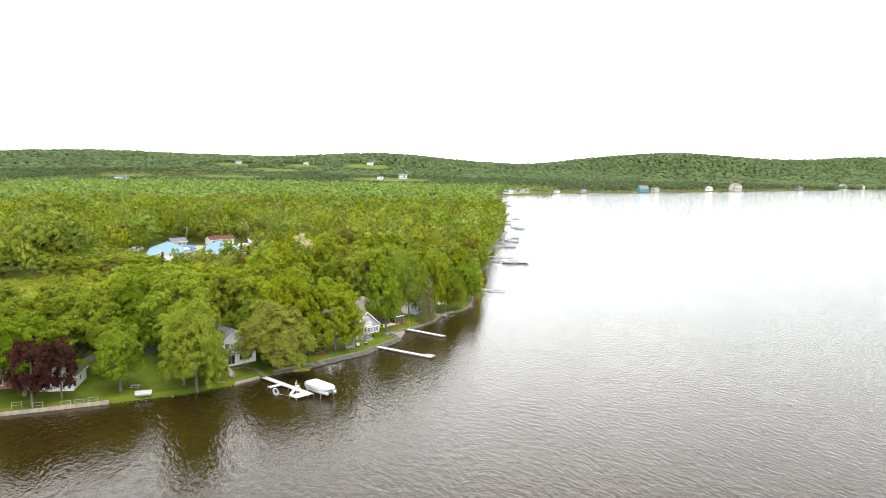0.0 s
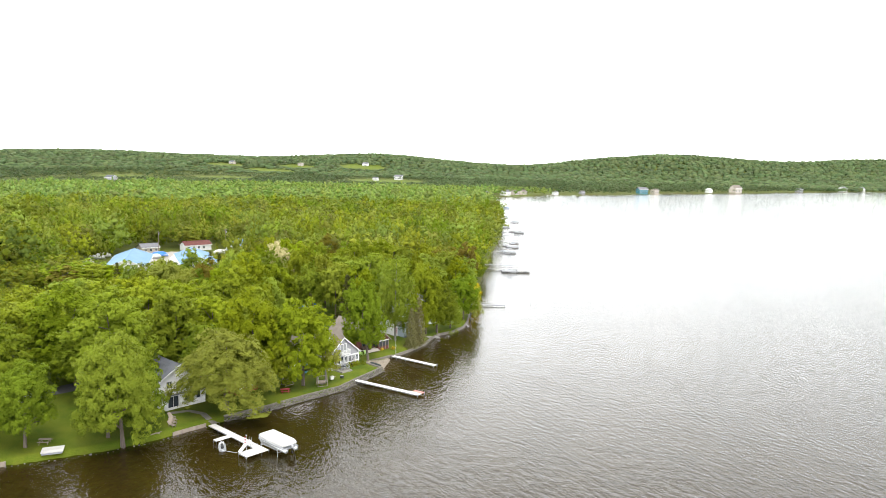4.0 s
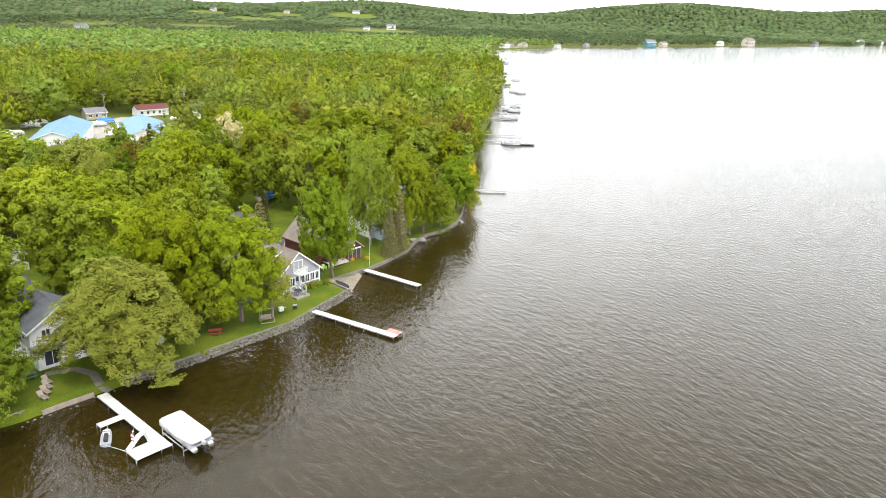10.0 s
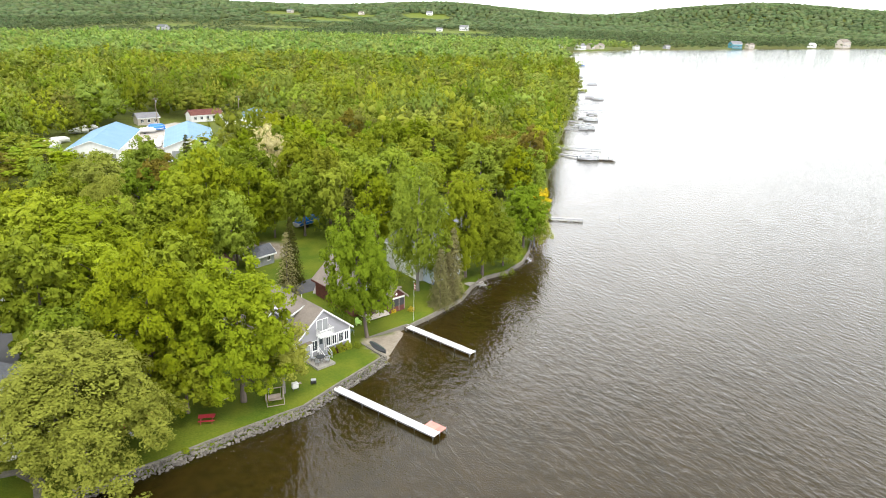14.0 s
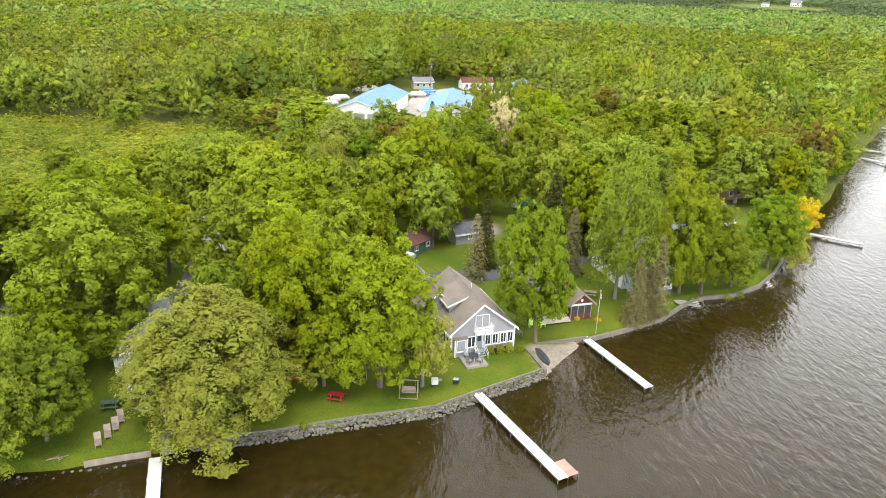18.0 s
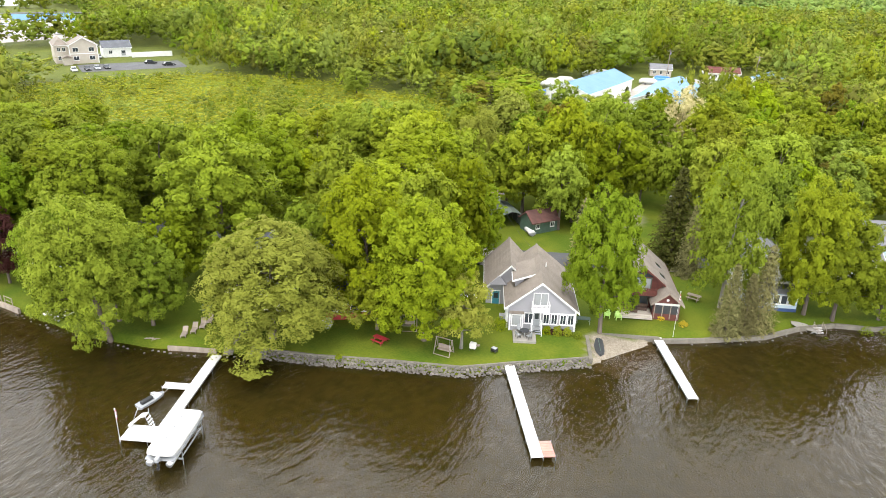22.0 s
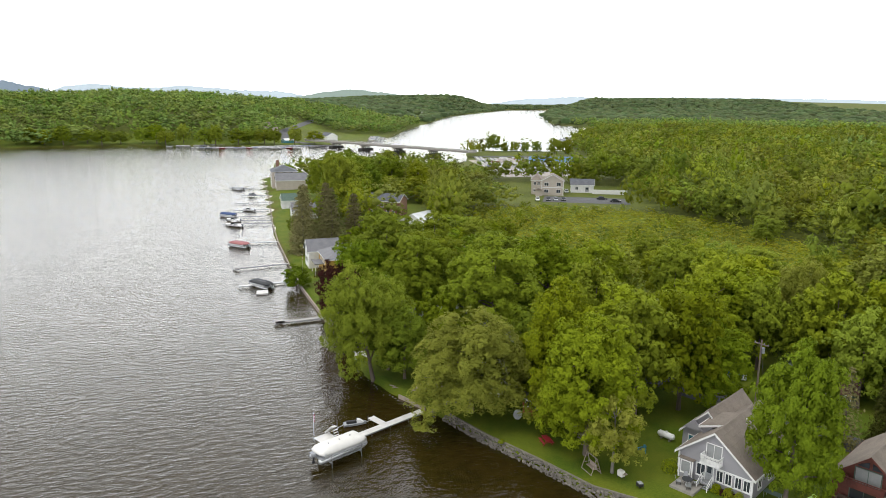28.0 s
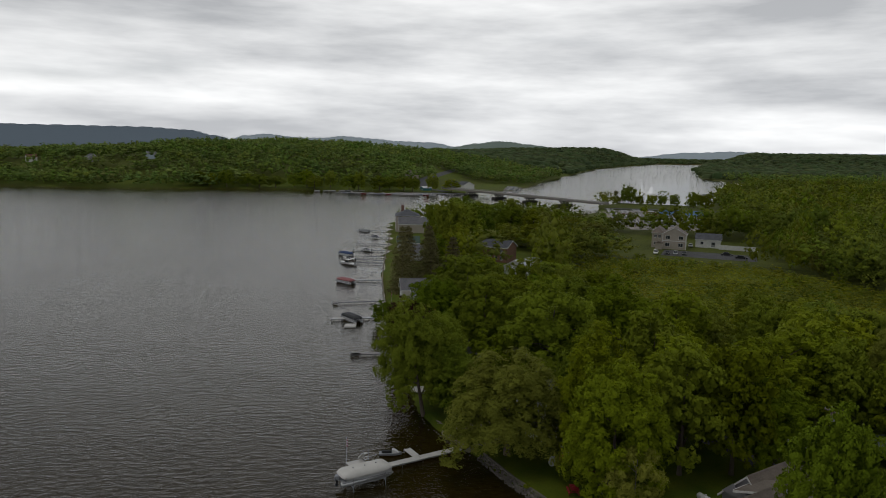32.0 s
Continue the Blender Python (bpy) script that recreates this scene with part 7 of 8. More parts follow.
# --- bridge
PIERWOOD = mat("dark_pier_timber", (0.07, 0.065, 0.06), (0.03, 0.028, 0.026), rough=0.9, scale=1.0)
B0, B1 = Vector((-617, -64, 0)), Vector((-494, 106, 0))
BL = (B1 - B0).length
br = thing("road_bridge", pose(B0.x, B0.y, 0, rz=math.degrees(math.atan2(B1.y - B0.y, B1.x - B0.x))), "long concrete road bridge on low piers over the lake outlet", "bridge")
nsp = 5
for i in range(nsp):
    part("deck_span", boxes((BL / nsp * i + 0.05, BL / nsp * (i + 1) - 0.05, -5.5, 5.5, 4.3, 5.4)), CONCRETE, br)
for s in (-5.4, 5.4):
    rl = part("parapet", boxes((0, BL, s - 0.12, s + 0.12, 5.404, 5.85)), CONCRETE, br)
    part("handrail", boxes((0, BL, s - 0.06, s + 0.06, 6.5, 6.6)), STEEL, rl)
    part("rail_post", boxes(*[(BL / 70 * i, BL / 70 * i + 0.1, s - 0.05, s + 0.05, 5.85, 6.5) for i in range(71)]), STEEL, rl)
for i in range(1, nsp):
    pr = new("pier")
    pr.parent = br
    part("pier_cap", boxes((BL / nsp * i - 1.6, BL / nsp * i + 1.6, -5.2, 5.2, 2.9, 4.296)), CONCRETE, pr)
    part("fender", boxes((BL / nsp * i - 2.6, BL / nsp * i + 2.6, -6.6, 6.6, -2.5, 1.5)), PIERWOOD, pr)
    for k in range(5):
        part("pier_column", rods(((BL / nsp * i, -4.2 + 2.1 * k, 1.504), (BL / nsp * i, -4.2 + 2.1 * k, 2.9), 0.6), sides=8), CONCRETE, pr)

# ---------------------------------------------------------------- roads, paths, sea walls
def strip(name, pts, width, material, label, category, lift=0.02, kind="structure", step=2.5):
    """A strip that lies on the ground along pts."""
    line = []
    for (ax, ay), (bx, by) in zip(pts, pts[1:]):
        n = max(1, int(math.hypot(bx - ax, by - ay) / step))
        line += [(ax + (bx - ax) * i / n, ay + (by - ay) * i / n) for i in range(n)]
    line.append(pts[-1])
    vs, fs = [], []
    m = 5
    for i, (x, y) in enumerate(line):
        a, b = line[max(0, i - 1)], line[min(len(line) - 1, i + 1)]
        dx, dy = b[0] - a[0], b[1] - a[1]
        k = math.hypot(dx, dy) or 1
        for j in range(m):
            o = (j / (m - 1) - 0.5) * width
            px, py = x - dy / k * o, y + dx / k * o
            vs.append((px, py, max(ground_at(px, py), 0.3) + lift + 0.05 * (1 - (2 * j / (m - 1) - 1) ** 2)))
    for i in range(len(line) - 1):
        for j in range(m - 1):
            fs.append((i * m + j, i * m + j + 1, (i + 1) * m + j + 1, (i + 1) * m + j))
    me = poly_mesh(name, np.array(vs), np.array(fs), material, smooth=True)
    return tagged(new(name, me), label, category, kind=kind)


strip("road", ROAD, 5.0, ASPHALT, "narrow grey asphalt lane behind the houses", "road", 0.05)
strip("driveway", [(-67.5, 163), (-72, 169), (-76.5, 174)], 5.2, ASPHALT, "grey asphalt driveway to a garage", "driveway", 0.09)
strip("driveway", [(-50, 182), (-44, 184), (-40, 183.5)], 6, GRAVEL, "gravel driveway behind the grey cottage", "driveway", 0.10)
strip("driveway", [(-30, 206), (-34, 200), (-33, 195)], 4, GRAVEL, "gravel driveway behind the red cottage", "driveway", 0.10)
strip("footpath", [(-41.9, 140.2), (-43.6, 141.0), (-45.6, 143.4), (-48.5, 144.4), (-51.5, 142.6)], 1.1, SEAWALL, "curved concrete path from the dock to the house", "path", 0.05, step=0.8)
strip("footpath", [(-7.6, 206.5), (-9.6, 206.2), (-11, 205)], 0.9, CONCRETE, "short concrete path to the shore steps", "path", 0.05, step=0.8)
strip("road", [(-494, 106), (-500, 140), (-498, 178), (-470, 230), (-400, 270)], 9, ASPHALT, "road on the causeway beyond the bridge", "road", 0.6)
strip("road", [(-617, -64), (-650, -100), (-700, -120), (-900, -150)], 9, ASPHALT, "road from the bridge along the far shore", "road", 0.5)
strip("car_park", [(-256, 158), (-254, 194)], 18, ASPHALT, "grey asphalt car park at the apartment building", "car park", 0.06)
strip("yard", [(-113, 274), (-128, 312), (-142, 338), (-140, 356)], 13, GRAVEL, "pale gravel yard between storage buildings", "yard", 0.05)
strip("yard", [(-486, 122), (-350, 158)], 42, GRAVEL, "gravel boat yard of the marina", "yard", 0.04, step=6)

stone_rng = random.Random(4)
STONES = []
for k in range(7):
    bm = bmesh.new()
    bmesh.ops.create_icosphere(bm, subdivisions=1, radius=0.5)
    sx, sy, sz = stone_rng.uniform(0.8, 1.2), stone_rng.uniform(0.7, 1.0), stone_rng.uniform(0.55, 0.8)
    for v in bm.verts:
        j = stone_rng.uniform(0.78, 1.12)
        v.co = Vector((v.co.x * sx * j, v.co.y * sy * j, v.co.z * sz * j))
    me = bpy.data.meshes.new("stone")
    bm.to_mesh(me)
    bm.free()
    me.materials.append(STONE)
    STONES.append(me)


def along(pts, step):
    out = []
    for (ax, ay), (bx, by) in zip(pts, pts[1:]):
        L = math.hypot(bx - ax, by - ay)
        n = max(1, round(L / step))
        for i in range(n):
            out.append((ax + (bx - ax) * i / n, ay + (by - ay) * i / n, (bx - ax) / L, (by - ay) / L))
    return out


def cap_wall(name, pts, z0, z1, w, inset, material, label, block=2.4):
    """A wall of cast blocks along the shore; inset: metres inland."""
    wl_ob = tagged(thing(name, Matrix(), label, "sea wall"), kind="structure")
    for (ax, ay), (bx, by) in zip(pts, pts[1:]):
        L = math.hypot(bx - ax, by - ay)
        n = max(1, round(L / block))
        ux, uy = (bx - ax) / L, (by - ay) / L
        ox, oy = -uy * inset, ux * inset
        for i in range(n):
            p = part("block", boxes((0.008, L / n - 0.008, -w / 2, w / 2, z0, z1 + stone_rng.uniform(-0.015, 0.015))), material, wl_ob)
            p.matrix_basis = pose(ax + (bx - ax) * i / n + ox, ay + (by - ay) * i / n + oy, 0, rz=math.degrees(math.atan2(uy, ux)))
    return wl_ob


ROCK_SHORE = [p for p in NEAR_SHORE if p[0] > -42 or p == (-41, 142.2)]
rock = tagged(thing("rock_revetment", Matrix(), "sloping bank of grey stones below the lawn edge", "sea wall"), kind="structure")
rows = along(ROCK_SHORE, 0.40)
picked = 0
for depth, zz, size in ((0.74, 0.62, 0.36), (0.52, 0.34, 0.40), (0.18, 0.05, 0.44)):
    for x, y, ux, uy in rows:
        s = size * stone_rng.uniform(0.7, 1.45)
        ob = new("stone", stone_rng.choice(STONES))
        ob.parent = rock
        d = depth + stone_rng.uniform(-0.14, 0.14)
        ob.matrix_basis = Matrix.LocRotScale((x - uy * d + ux * stone_rng.uniform(-0.15, 0.15), y + ux * d + uy * stone_rng.uniform(-0.15, 0.15), zz + stone_rng.uniform(-0.1, 0.08)),
                                             Euler((stone_rng.uniform(-0.4, 0.4), stone_rng.uniform(-0.4, 0.4), stone_rng.uniform(0, 6.28))), (s, s, s))
        picked += 1
filler = bmesh.new()
for x, y, ux, uy in along(ROCK_SHORE, 0.06):
    d = stone_rng.uniform(-0.2, 0.85)
    m = Matrix.LocRotScale((x - uy * d, y + ux * d, 0.02 + 0.72 * max(d, 0) + stone_rng.uniform(-0.05, 0.06)), Euler((stone_rng.uniform(0, 3), 0, stone_rng.uniform(0, 6.28))), [stone_rng.uniform(0.10, 0.24) for _ in range(3)])
    vs = [filler.verts.new(m @ Vector(v)) for v in OCTA]
    for f in OCTA_FACES:
        filler.faces.new([vs[i] for i in f])
tagged(part("small_stones", filler, STONE), "small grey stones filling the gaps of the stone bank", "stones", kind="stuff")
cap_wall("sea_wall", ROCK_SHORE, 0.3, 0.84, 0.2, 0.98, SEAWALL, "low concrete kerb along the top of the stone bank")
cap_wall("sea_wall", [(-18.2, 175.8), (-20.2, 177.5), (-22.5, 179.4)], -0.3, 0.85, 0.4, 0.25, SEAWALL, "concrete wall beside the small beach")
cap_wall("sea_wall", COVE_SHORE[2:] + [(0.1, 240)], -0.8, 0.62, 0.34, 0.25, SEAWALL, "curved concrete sea wall of the cove")
cap_wall("sea_wall", [(-22.1, 181.0), (-19.8, 183.8), (-17.4, 186.7)], -0.2, 0.7, 0.3, 0.3, SEAWALL, "concrete wall at the back of the small beach")
cap_wall("sea_wall", [(-317, 7), (-253, 35), (-184, 63), (-156, 75.3), (-121, 92), (-103, 101), (-85, 111), (-66, 121)], -0.8, 0.70, 0.30, 0.25, WOOD, "long straight weathered timber sea wall of the west shore", 4.0)
cap_wall("sea_wall", [(-47.0, 134.6), (-45.4, 136.7), (-43.3, 139.2)], -0.5, 0.62, 0.18, 0.3, WOOD, "low dark timber edging beside the dock")
for lst in ([(-66, 121), (-55, 127.2), (-48.5, 132.6), (-45.3, 136.8), (-41, 142.2)], [(-19.2, 177.4), (-21.0, 181.0), (-18.6, 186.3), (-14.3, 191.6), (-10.7, 199), (-9.6, 205), (-7.6, 210), (-4.2, 213.6), (-1.4, 220), (-0.4, 227)]):
    loose = tagged(thing("shore_stones", Matrix(), "scattered wet stones along the waterline", "stones"), kind="structure")
    for x, y, ux, uy in along(lst, 0.8 if lst[0][0] == -66 else 0.9):
        s = stone_rng.uniform(0.18, 0.5)
        ob = new("stone", stone_rng.choice(STONES))
        ob.parent = loose
        d = -0.25 + stone_rng.uniform(-0.35, 0.3)
        ob.matrix_basis = Matrix.LocRotScale((x - uy * d, y + ux * d, stone_rng.uniform(-0.12, 0.06)), Euler((0, 0, stone_rng.uniform(0, 6.28))), (s, s, s))


def shore_steps(x, y, rz, label):
    s = thing("shore_steps", pose(x, y, 0, rz=rz), label, "steps")
    for i in range(4):
        part("tread", boxes((-0.55, 0.55, -0.3 - 0.3 * i, -0.02 - 0.3 * i, 0.52 - 0.2 * i, 0.57 - 0.2 * i)), DOCKGREY, s)
    for sx in (-0.6, 0.6):
        part("stringer", prism([(-1.35, -0.3), (0.0, 0.45), (0.0, 0.65), (-1.35, -0.1)], sx - 0.03, sx + 0.03), DOCKGREY, s).matrix_basis = pose(0, 0, 0, rz=0)
        part("handrail", rods(((sx, -0.05, 0.5), (sx, -0.05, 1.4), 0.03), ((sx, -0.05, 1.4), (sx, -1.2, 0.7), 0.03), ((sx, -1.2, 0.7), (sx, -1.2, -0.5), 0.03)), WOOD, s)
    return s


shore_steps(-8.6, 207.2, 60, "weathered wooden steps from the sea wall into the water")
shore_steps(-0.9, 222.0, 75, "weathered wooden steps from the sea wall into the water")


# ---------------------------------------------------------------- things on the lawns
def on(x, y, rz=0.0, dz=0.0):
    return pose(x, y, ground_at(x, y) + dz, rz=rz)


def picnic_table(x, y, rz, material, label):
    t = thing("picnic_table", on(x, y, rz), label, "table")
    for i in range(5):
        part("top_plank", boxes((-0.9, 0.9, -0.38 + i * 0.155, -0.24 + i * 0.155, 0.7, 0.745)), material, t)
    for s in (-1, 1):
        for k in range(2):
            part("bench_plank", boxes((-0.9, 0.9, s * 0.62 - 0.13 + k * 0.14, s * 0.62 - 0.01 + k * 0.14, 0.42, 0.46)), material, t)
    for x0 in (-0.6, 0.6):
        part("trestle", rods(((x0, -0.68, 0), (x0, -0.2, 0.7), 0.045), ((x0, 0.68, 0), (x0, 0.2, 0.7), 0.045), ((x0, -0.75, 0.4), (x0, 0.75, 0.4), 0.045), sides=4), material, t)
    return t


picnic_table(-34.6, 156.4, 20, BRIGHTRED, "red wooden picnic table on the lawn")
picnic_table(-21.9, 199.0, 20, WOOD, "weathered wooden picnic table by the trees")
picnic_table(-60.3, 137.2, 30, BRIGHTRED, "red wooden picnic table under trees")
picnic_table(-64.5, 128.0, 10, WOOD, "small weathered wooden bench table on the grass")
picnic_table(-52.8, 141.4, 45, GREENPAINT, "dark green picnic table on the patio")


def chair(x, y, rz, material, label, group=""):
    c = thing("lawn_chair", on(x, y, rz), label, "chair", group)
    part("seat", boxes((-0.3, 0.3, -0.3, 0.3, 0.34, 0.39)), material, c)
    for i in range(5):
        part("back_slat", prism([(0.26, 0.36), (0.30, 0.36), (0.52, 1.0 - 0.04 * abs(i - 2)), (0.48, 1.0 - 0.04 * abs(i - 2))], -0.28 + i * 0.114, -0.18 + i * 0.114), material, c)
    for s in (-0.34, 0.34):
        part("arm", boxes((-0.35, 0.4, s - 0.07, s + 0.07, 0.58, 0.62)), material, c)
        part("leg", boxes((-0.32, -0.24, s - 0.04, s + 0.04, 0, 0.58)), material, c)
        part("leg", boxes((0.26, 0.34, s - 0.04, s + 0.04, 0, 0.58)), material, c)
    return c


chair(-24.7, 184.9, 130, LIME, "lime green plastic lawn chair", "lime green chairs")
chair(-23.6, 185.8, 150, LIME, "lime green plastic lawn chair", "lime green chairs")
for x, y in ((-48.4, 137.1), (-48.8, 138.4), (-49.3, 139.6), (-50.0, 140.7)):
    lg = thing("lounger", on(x, y, 150), "low wooden sun lounger on the lawn", "lounger", "sun loungers")
    for i in range(6):
        part("slat", boxes((-0.75 + i * 0.2, -0.58 + i * 0.2, -0.32, 0.32, 0.3, 0.34)), WOOD, lg)
    part("backrest", prism([(0.42, 0.34), (0.48, 0.32), (0.95, 0.8), (0.9, 0.83)], -0.32, 0.32), WOOD, lg)
    for a, b in ((-0.6, -0.28), (-0.6, 0.28), (0.4, -0.28), (0.4, 0.28)):
        part("leg", boxes((a - 0.04, a + 0.04, b - 0.03, b + 0.03, 0, 0.3)), WOOD, lg)

# patio set by the grey cottage
pm = Matrix.Translation((-26.9, 174.9, 1.0)) @ pose(0, 0, 0, rz=52.3)
tagged(part("patio", slab([tuple((pm @ Vector(v))[:2]) for v in ((-3.3, -3.5, 0), (-0.5, -3.5, 0), (-0.5, -0.7, 0), (-3.3, -0.7, 0))], 0.7, 1.09), CONCRETE), "square concrete patio in front of the cottage", "patio", kind="structure")
tb = thing("patio_table", pm @ pose(-1.9, -2.1, 0.09), "round dark glass patio table", "table")
part("tabletop", rods(((0, 0, 0.7), (0, 0, 0.74), 0.6), sides=20), DARKCANVAS, tb)
for a in range(4):
    part("leg", rods(((0.15 * math.cos(a * 1.57), 0.15 * math.sin(a * 1.57), 0.7), (0.42 * math.cos(a * 1.57), 0.42 * math.sin(a * 1.57), 0), 0.025)), STEEL, tb)
for k in range(4):
    a = k * 1.57 + 0.6
    pc = thing("patio_chair", pm @ pose(-1.9 + 0.95 * math.cos(a), -2.1 + 0.95 * math.sin(a), 0.09, rz=math.degrees(a)), "dark metal patio chair with a sling seat", "chair", "patio chairs")
    part("seat", boxes((-0.25, 0.25, -0.25, 0.25, 0.4, 0.44)), GREYPLASTIC, pc)
    part("backrest", prism([(0.22, 0.44), (0.26, 0.44), (0.4, 0.98), (0.36, 0.98)], -0.24, 0.24), GREYPLASTIC, pc)
    for i, j in ((-0.22, -0.22), (-0.22, 0.22), (0.22, -0.22), (0.22, 0.22)):
        part("leg", rods(((i, j, 0), (i, j, 0.4), 0.02)), BLACK, pc)


def leafy(x, y, R, H, material, name, label, seed=1, n=700, size=0.16, dz=0.0):
    rng = np.random.default_rng(seed)
    d = rng.normal(size=(n, 3))
    d /= np.linalg.norm(d, axis=1, keepdims=True)
    d[:, 2] = np.abs(d[:, 2]) * 1.0
    k = 1 + 0.12 * np.sin(d[:, 0] * 7 + seed) + rng.normal(0, 0.05, n)
    pos = d * k[:, None] * np.array([R, R, H])
    v, f = leaf_quads(rng, pos, d + rng.normal(size=(n, 3)) * 0.5, size)
    ob = new(name, poly_mesh(name, v, f, material))
    ob.matrix_basis = on(x, y, 0, dz)
    return tagged(ob, label, "shrub")


for i, (lx, ly, R, H) in enumerate(((0.95, -0.8, 0.55, 0.95), (2.3, -0.8, 0.6, 1.0), (3.5, -0.8, 0.55, 0.95), (-4.9, -0.2, 0.95, 1.35))):
    p = pm @ Vector((lx, ly, 0))
    leafy(p.x, p.y, R, H, LEAF["bright"] if i < 3 else LEAF["maple"], "shrub", "clipped round green shrub at the cottage wall", seed=i)
for i, (lx, ly) in enumerate(((1.6, -0.75), (2.9, -0.75))):
    p = pm @ Vector((lx, ly, 0))
    leafy(p.x, p.y, 0.4, 0.55, LEAF["purple"], "shrub", "small dark purple shrub at the cottage wall", seed=20 + i, n=350)
for i, (x, y, R, H, m, lab) in enumerate([(-20.7, 190.7, 0.5, 0.6, "yellow", "small golden shrub beside the porch"), (-18.0, 191.9, 0.55, 0.6, "yellow", "small golden shrub beside the porch"), (-26.2, 184.6, 1.0, 1.6, "maple", "green shrub at the red cottage"),
                                          (-7.0, 206.5, 0.6, 0.6, "bright", "low green shrub at the sea wall"), (-3.6, 214.8, 0.9, 1.1, "maple", "green shrub at the sea wall"), (-5.0, 212.6, 1.0, 1.2, "maple", "green shrub at the sea wall"),
                                          (-112.5, 96.8, 1.0, 1.1, "oak", "clipped dark green hedge shrub"), (-114.2, 96.0, 1.0, 1.1, "oak", "clipped dark green hedge shrub"), (-29.5, 162.0, 0.5, 0.6, "bright", "small leafy plant at the lawn edge"),
                                          (-22.9, 177.9, 0.6, 0.7, "maple", "low green plant beside the beach wall"), (-34.2, 150.7, 0.4, 0.4, "bright", "small leafy plant at the lawn edge")]):
    leafy(x, y, R, H, LEAF[m], "shrub", lab, seed=40 + i, n=600 if R > 0.7 else 350)

fire = thing("fire_box", on(-25.6, 166.8, 20), "small black fire box on the lawn", "fire pit")
part("bowl", soft_box(-0.35, 0.35, -0.3, 0.3, 0.2, 0.6, 0.04, 1), BLACK, fire)
part("lid", boxes((-0.3, 0.3, -0.25, 0.25, 0.6, 0.65)), GREYPLASTIC, fire)
for a, b in ((-0.3, -0.25), (-0.3, 0.25), (0.3, -0.25), (0.3, 0.25)):
    part("leg", rods(((a, b, 0), (a, b, 0.22), 0.025)), BLACK, fire)


def swing(x, y, rz, label):
    s = thing("garden_swing", on(x, y, rz), label, "swing")
    for e in (-1.0, 1.0):
        part("side_frame", rods(((e, -0.7, 0), (e, 0, 2.0), 0.05), ((e, 0.7, 0), (e, 0, 2.0), 0.05), ((e, -0.45, 0.7), (e, 0.45, 0.7), 0.04), sides=5), WOOD, s)
    part("top_beam", rods(((-1.1, 0, 2.0), (1.1, 0, 2.0), 0.06), sides=5), WOOD, s)
    part("base_rail", rods(((-1.0, -0.7, 0.06), (1.0, -0.7, 0.06), 0.05), ((-1.0, 0.7, 0.06), (1.0, 0.7, 0.06), 0.05), sides=5), WOOD, s)
    part("bench_seat", boxes((-0.75, 0.75, -0.25, 0.25, 0.5, 0.56)), WOOD, s)
    part("bench_back", boxes((-0.75, 0.75, 0.25, 0.3, 0.56, 1.05)), WOOD, s)
    for e in (-0.7, 0.7):
        part("chain", rods(((e, 0, 2.0), (e, 0.1, 0.56), 0.015), sides=4), STEEL, s)


swing(-35.5, 161.0, 55, "weathered timber garden swing under the trees")
swing(-28.6, 161.6, 30, "grey timber garden swing near the shore")
bq = thing("barbecue", on(-27.3, 164.9, 40), "barbecue under a white cover beside a bench", "barbecue")
part("cover", soft_box(-0.4, 0.4, -0.3, 0.3, 0.3, 1.05, 0.12), CANVAS, bq)
part("side_table", boxes((0.42, 0.8, -0.25, 0.25, 0.8, 0.84)), WOOD, bq)
for a, b in ((-0.32, -0.22), (-0.32, 0.22), (0.32, -0.22), (0.32, 0.22)):
    part("leg", rods(((a, b, 0), (a, b, 0.32), 0.03)), BLACK, bq)
umb = thing("folded_parasol", on(-41.2, 152.6, 0), "round grey table top leaning at the cabin", "table")
part("table_disc", rods(((0, 0, 0.6), (0.06, -0.05, 0.64), 0.7), sides=18), GREYPLASTIC, umb)
part("stand", rods(((0, 0, 0), (0, 0, 0.6), 0.05)), STEEL, umb)
rowb = thing("rowing_boat", pose(-20.3, 179.0, 0.72, rx=180, rz=-40), "upturned dark grey rowing boat beside the beach", "boat")
part("hull", hull_mesh(3.6, 1.35, 0.5, bow=0.45), DARKCANVAS, rowb)
part("keel", boxes((-1.7, 1.5, -0.03, 0.03, -0.05, 0.02)), GREENPAINT, rowb)
cover = thing("clothes_table", on(-25.2, 181.0, 50), "pale green folding table beside the cottage", "table")
part("tabletop", boxes((-0.9, 0.9, -0.45, 0.45, 0.7, 0.74)), GREENPAINT, cover)
for a, b in ((-0.8, -0.4), (-0.8, 0.4), (0.8, -0.4), (0.8, 0.4)):
    part("leg", rods(((a, b, 0), (a, b, 0.7), 0.025)), STEEL, cover)
tank = thing("propane_tank", on(-37.4, 171.7, 50), "white cylindrical propane tank on the grass by the cottage", "tank")
part("cylinder", rods(((-0.95, 0, 0.62), (0.95, 0, 0.62), 0.4), ((-1.15, 0, 0.62), (-0.95, 0, 0.62), 0.2, 0.4), ((0.95, 0, 0.62), (1.15, 0, 0.62), 0.4, 0.2), sides=14), WHITE, tank, smooth=True)
part("valve_dome", rods(((0, 0, 1.0), (0, 0, 1.14), 0.14), sides=10), WHITE, tank)
for e in (-0.6, 0.6):
    part("saddle", boxes((e - 0.1, e + 0.1, -0.3, 0.3, 0, 0.3)), CONCRETE, tank)
chair(-33.5, 168.1, 120, TEAL, "teal plastic lawn chair under the trees")
RH_M = pose(-24.1, 186.4, 0.95, rz=49.4)
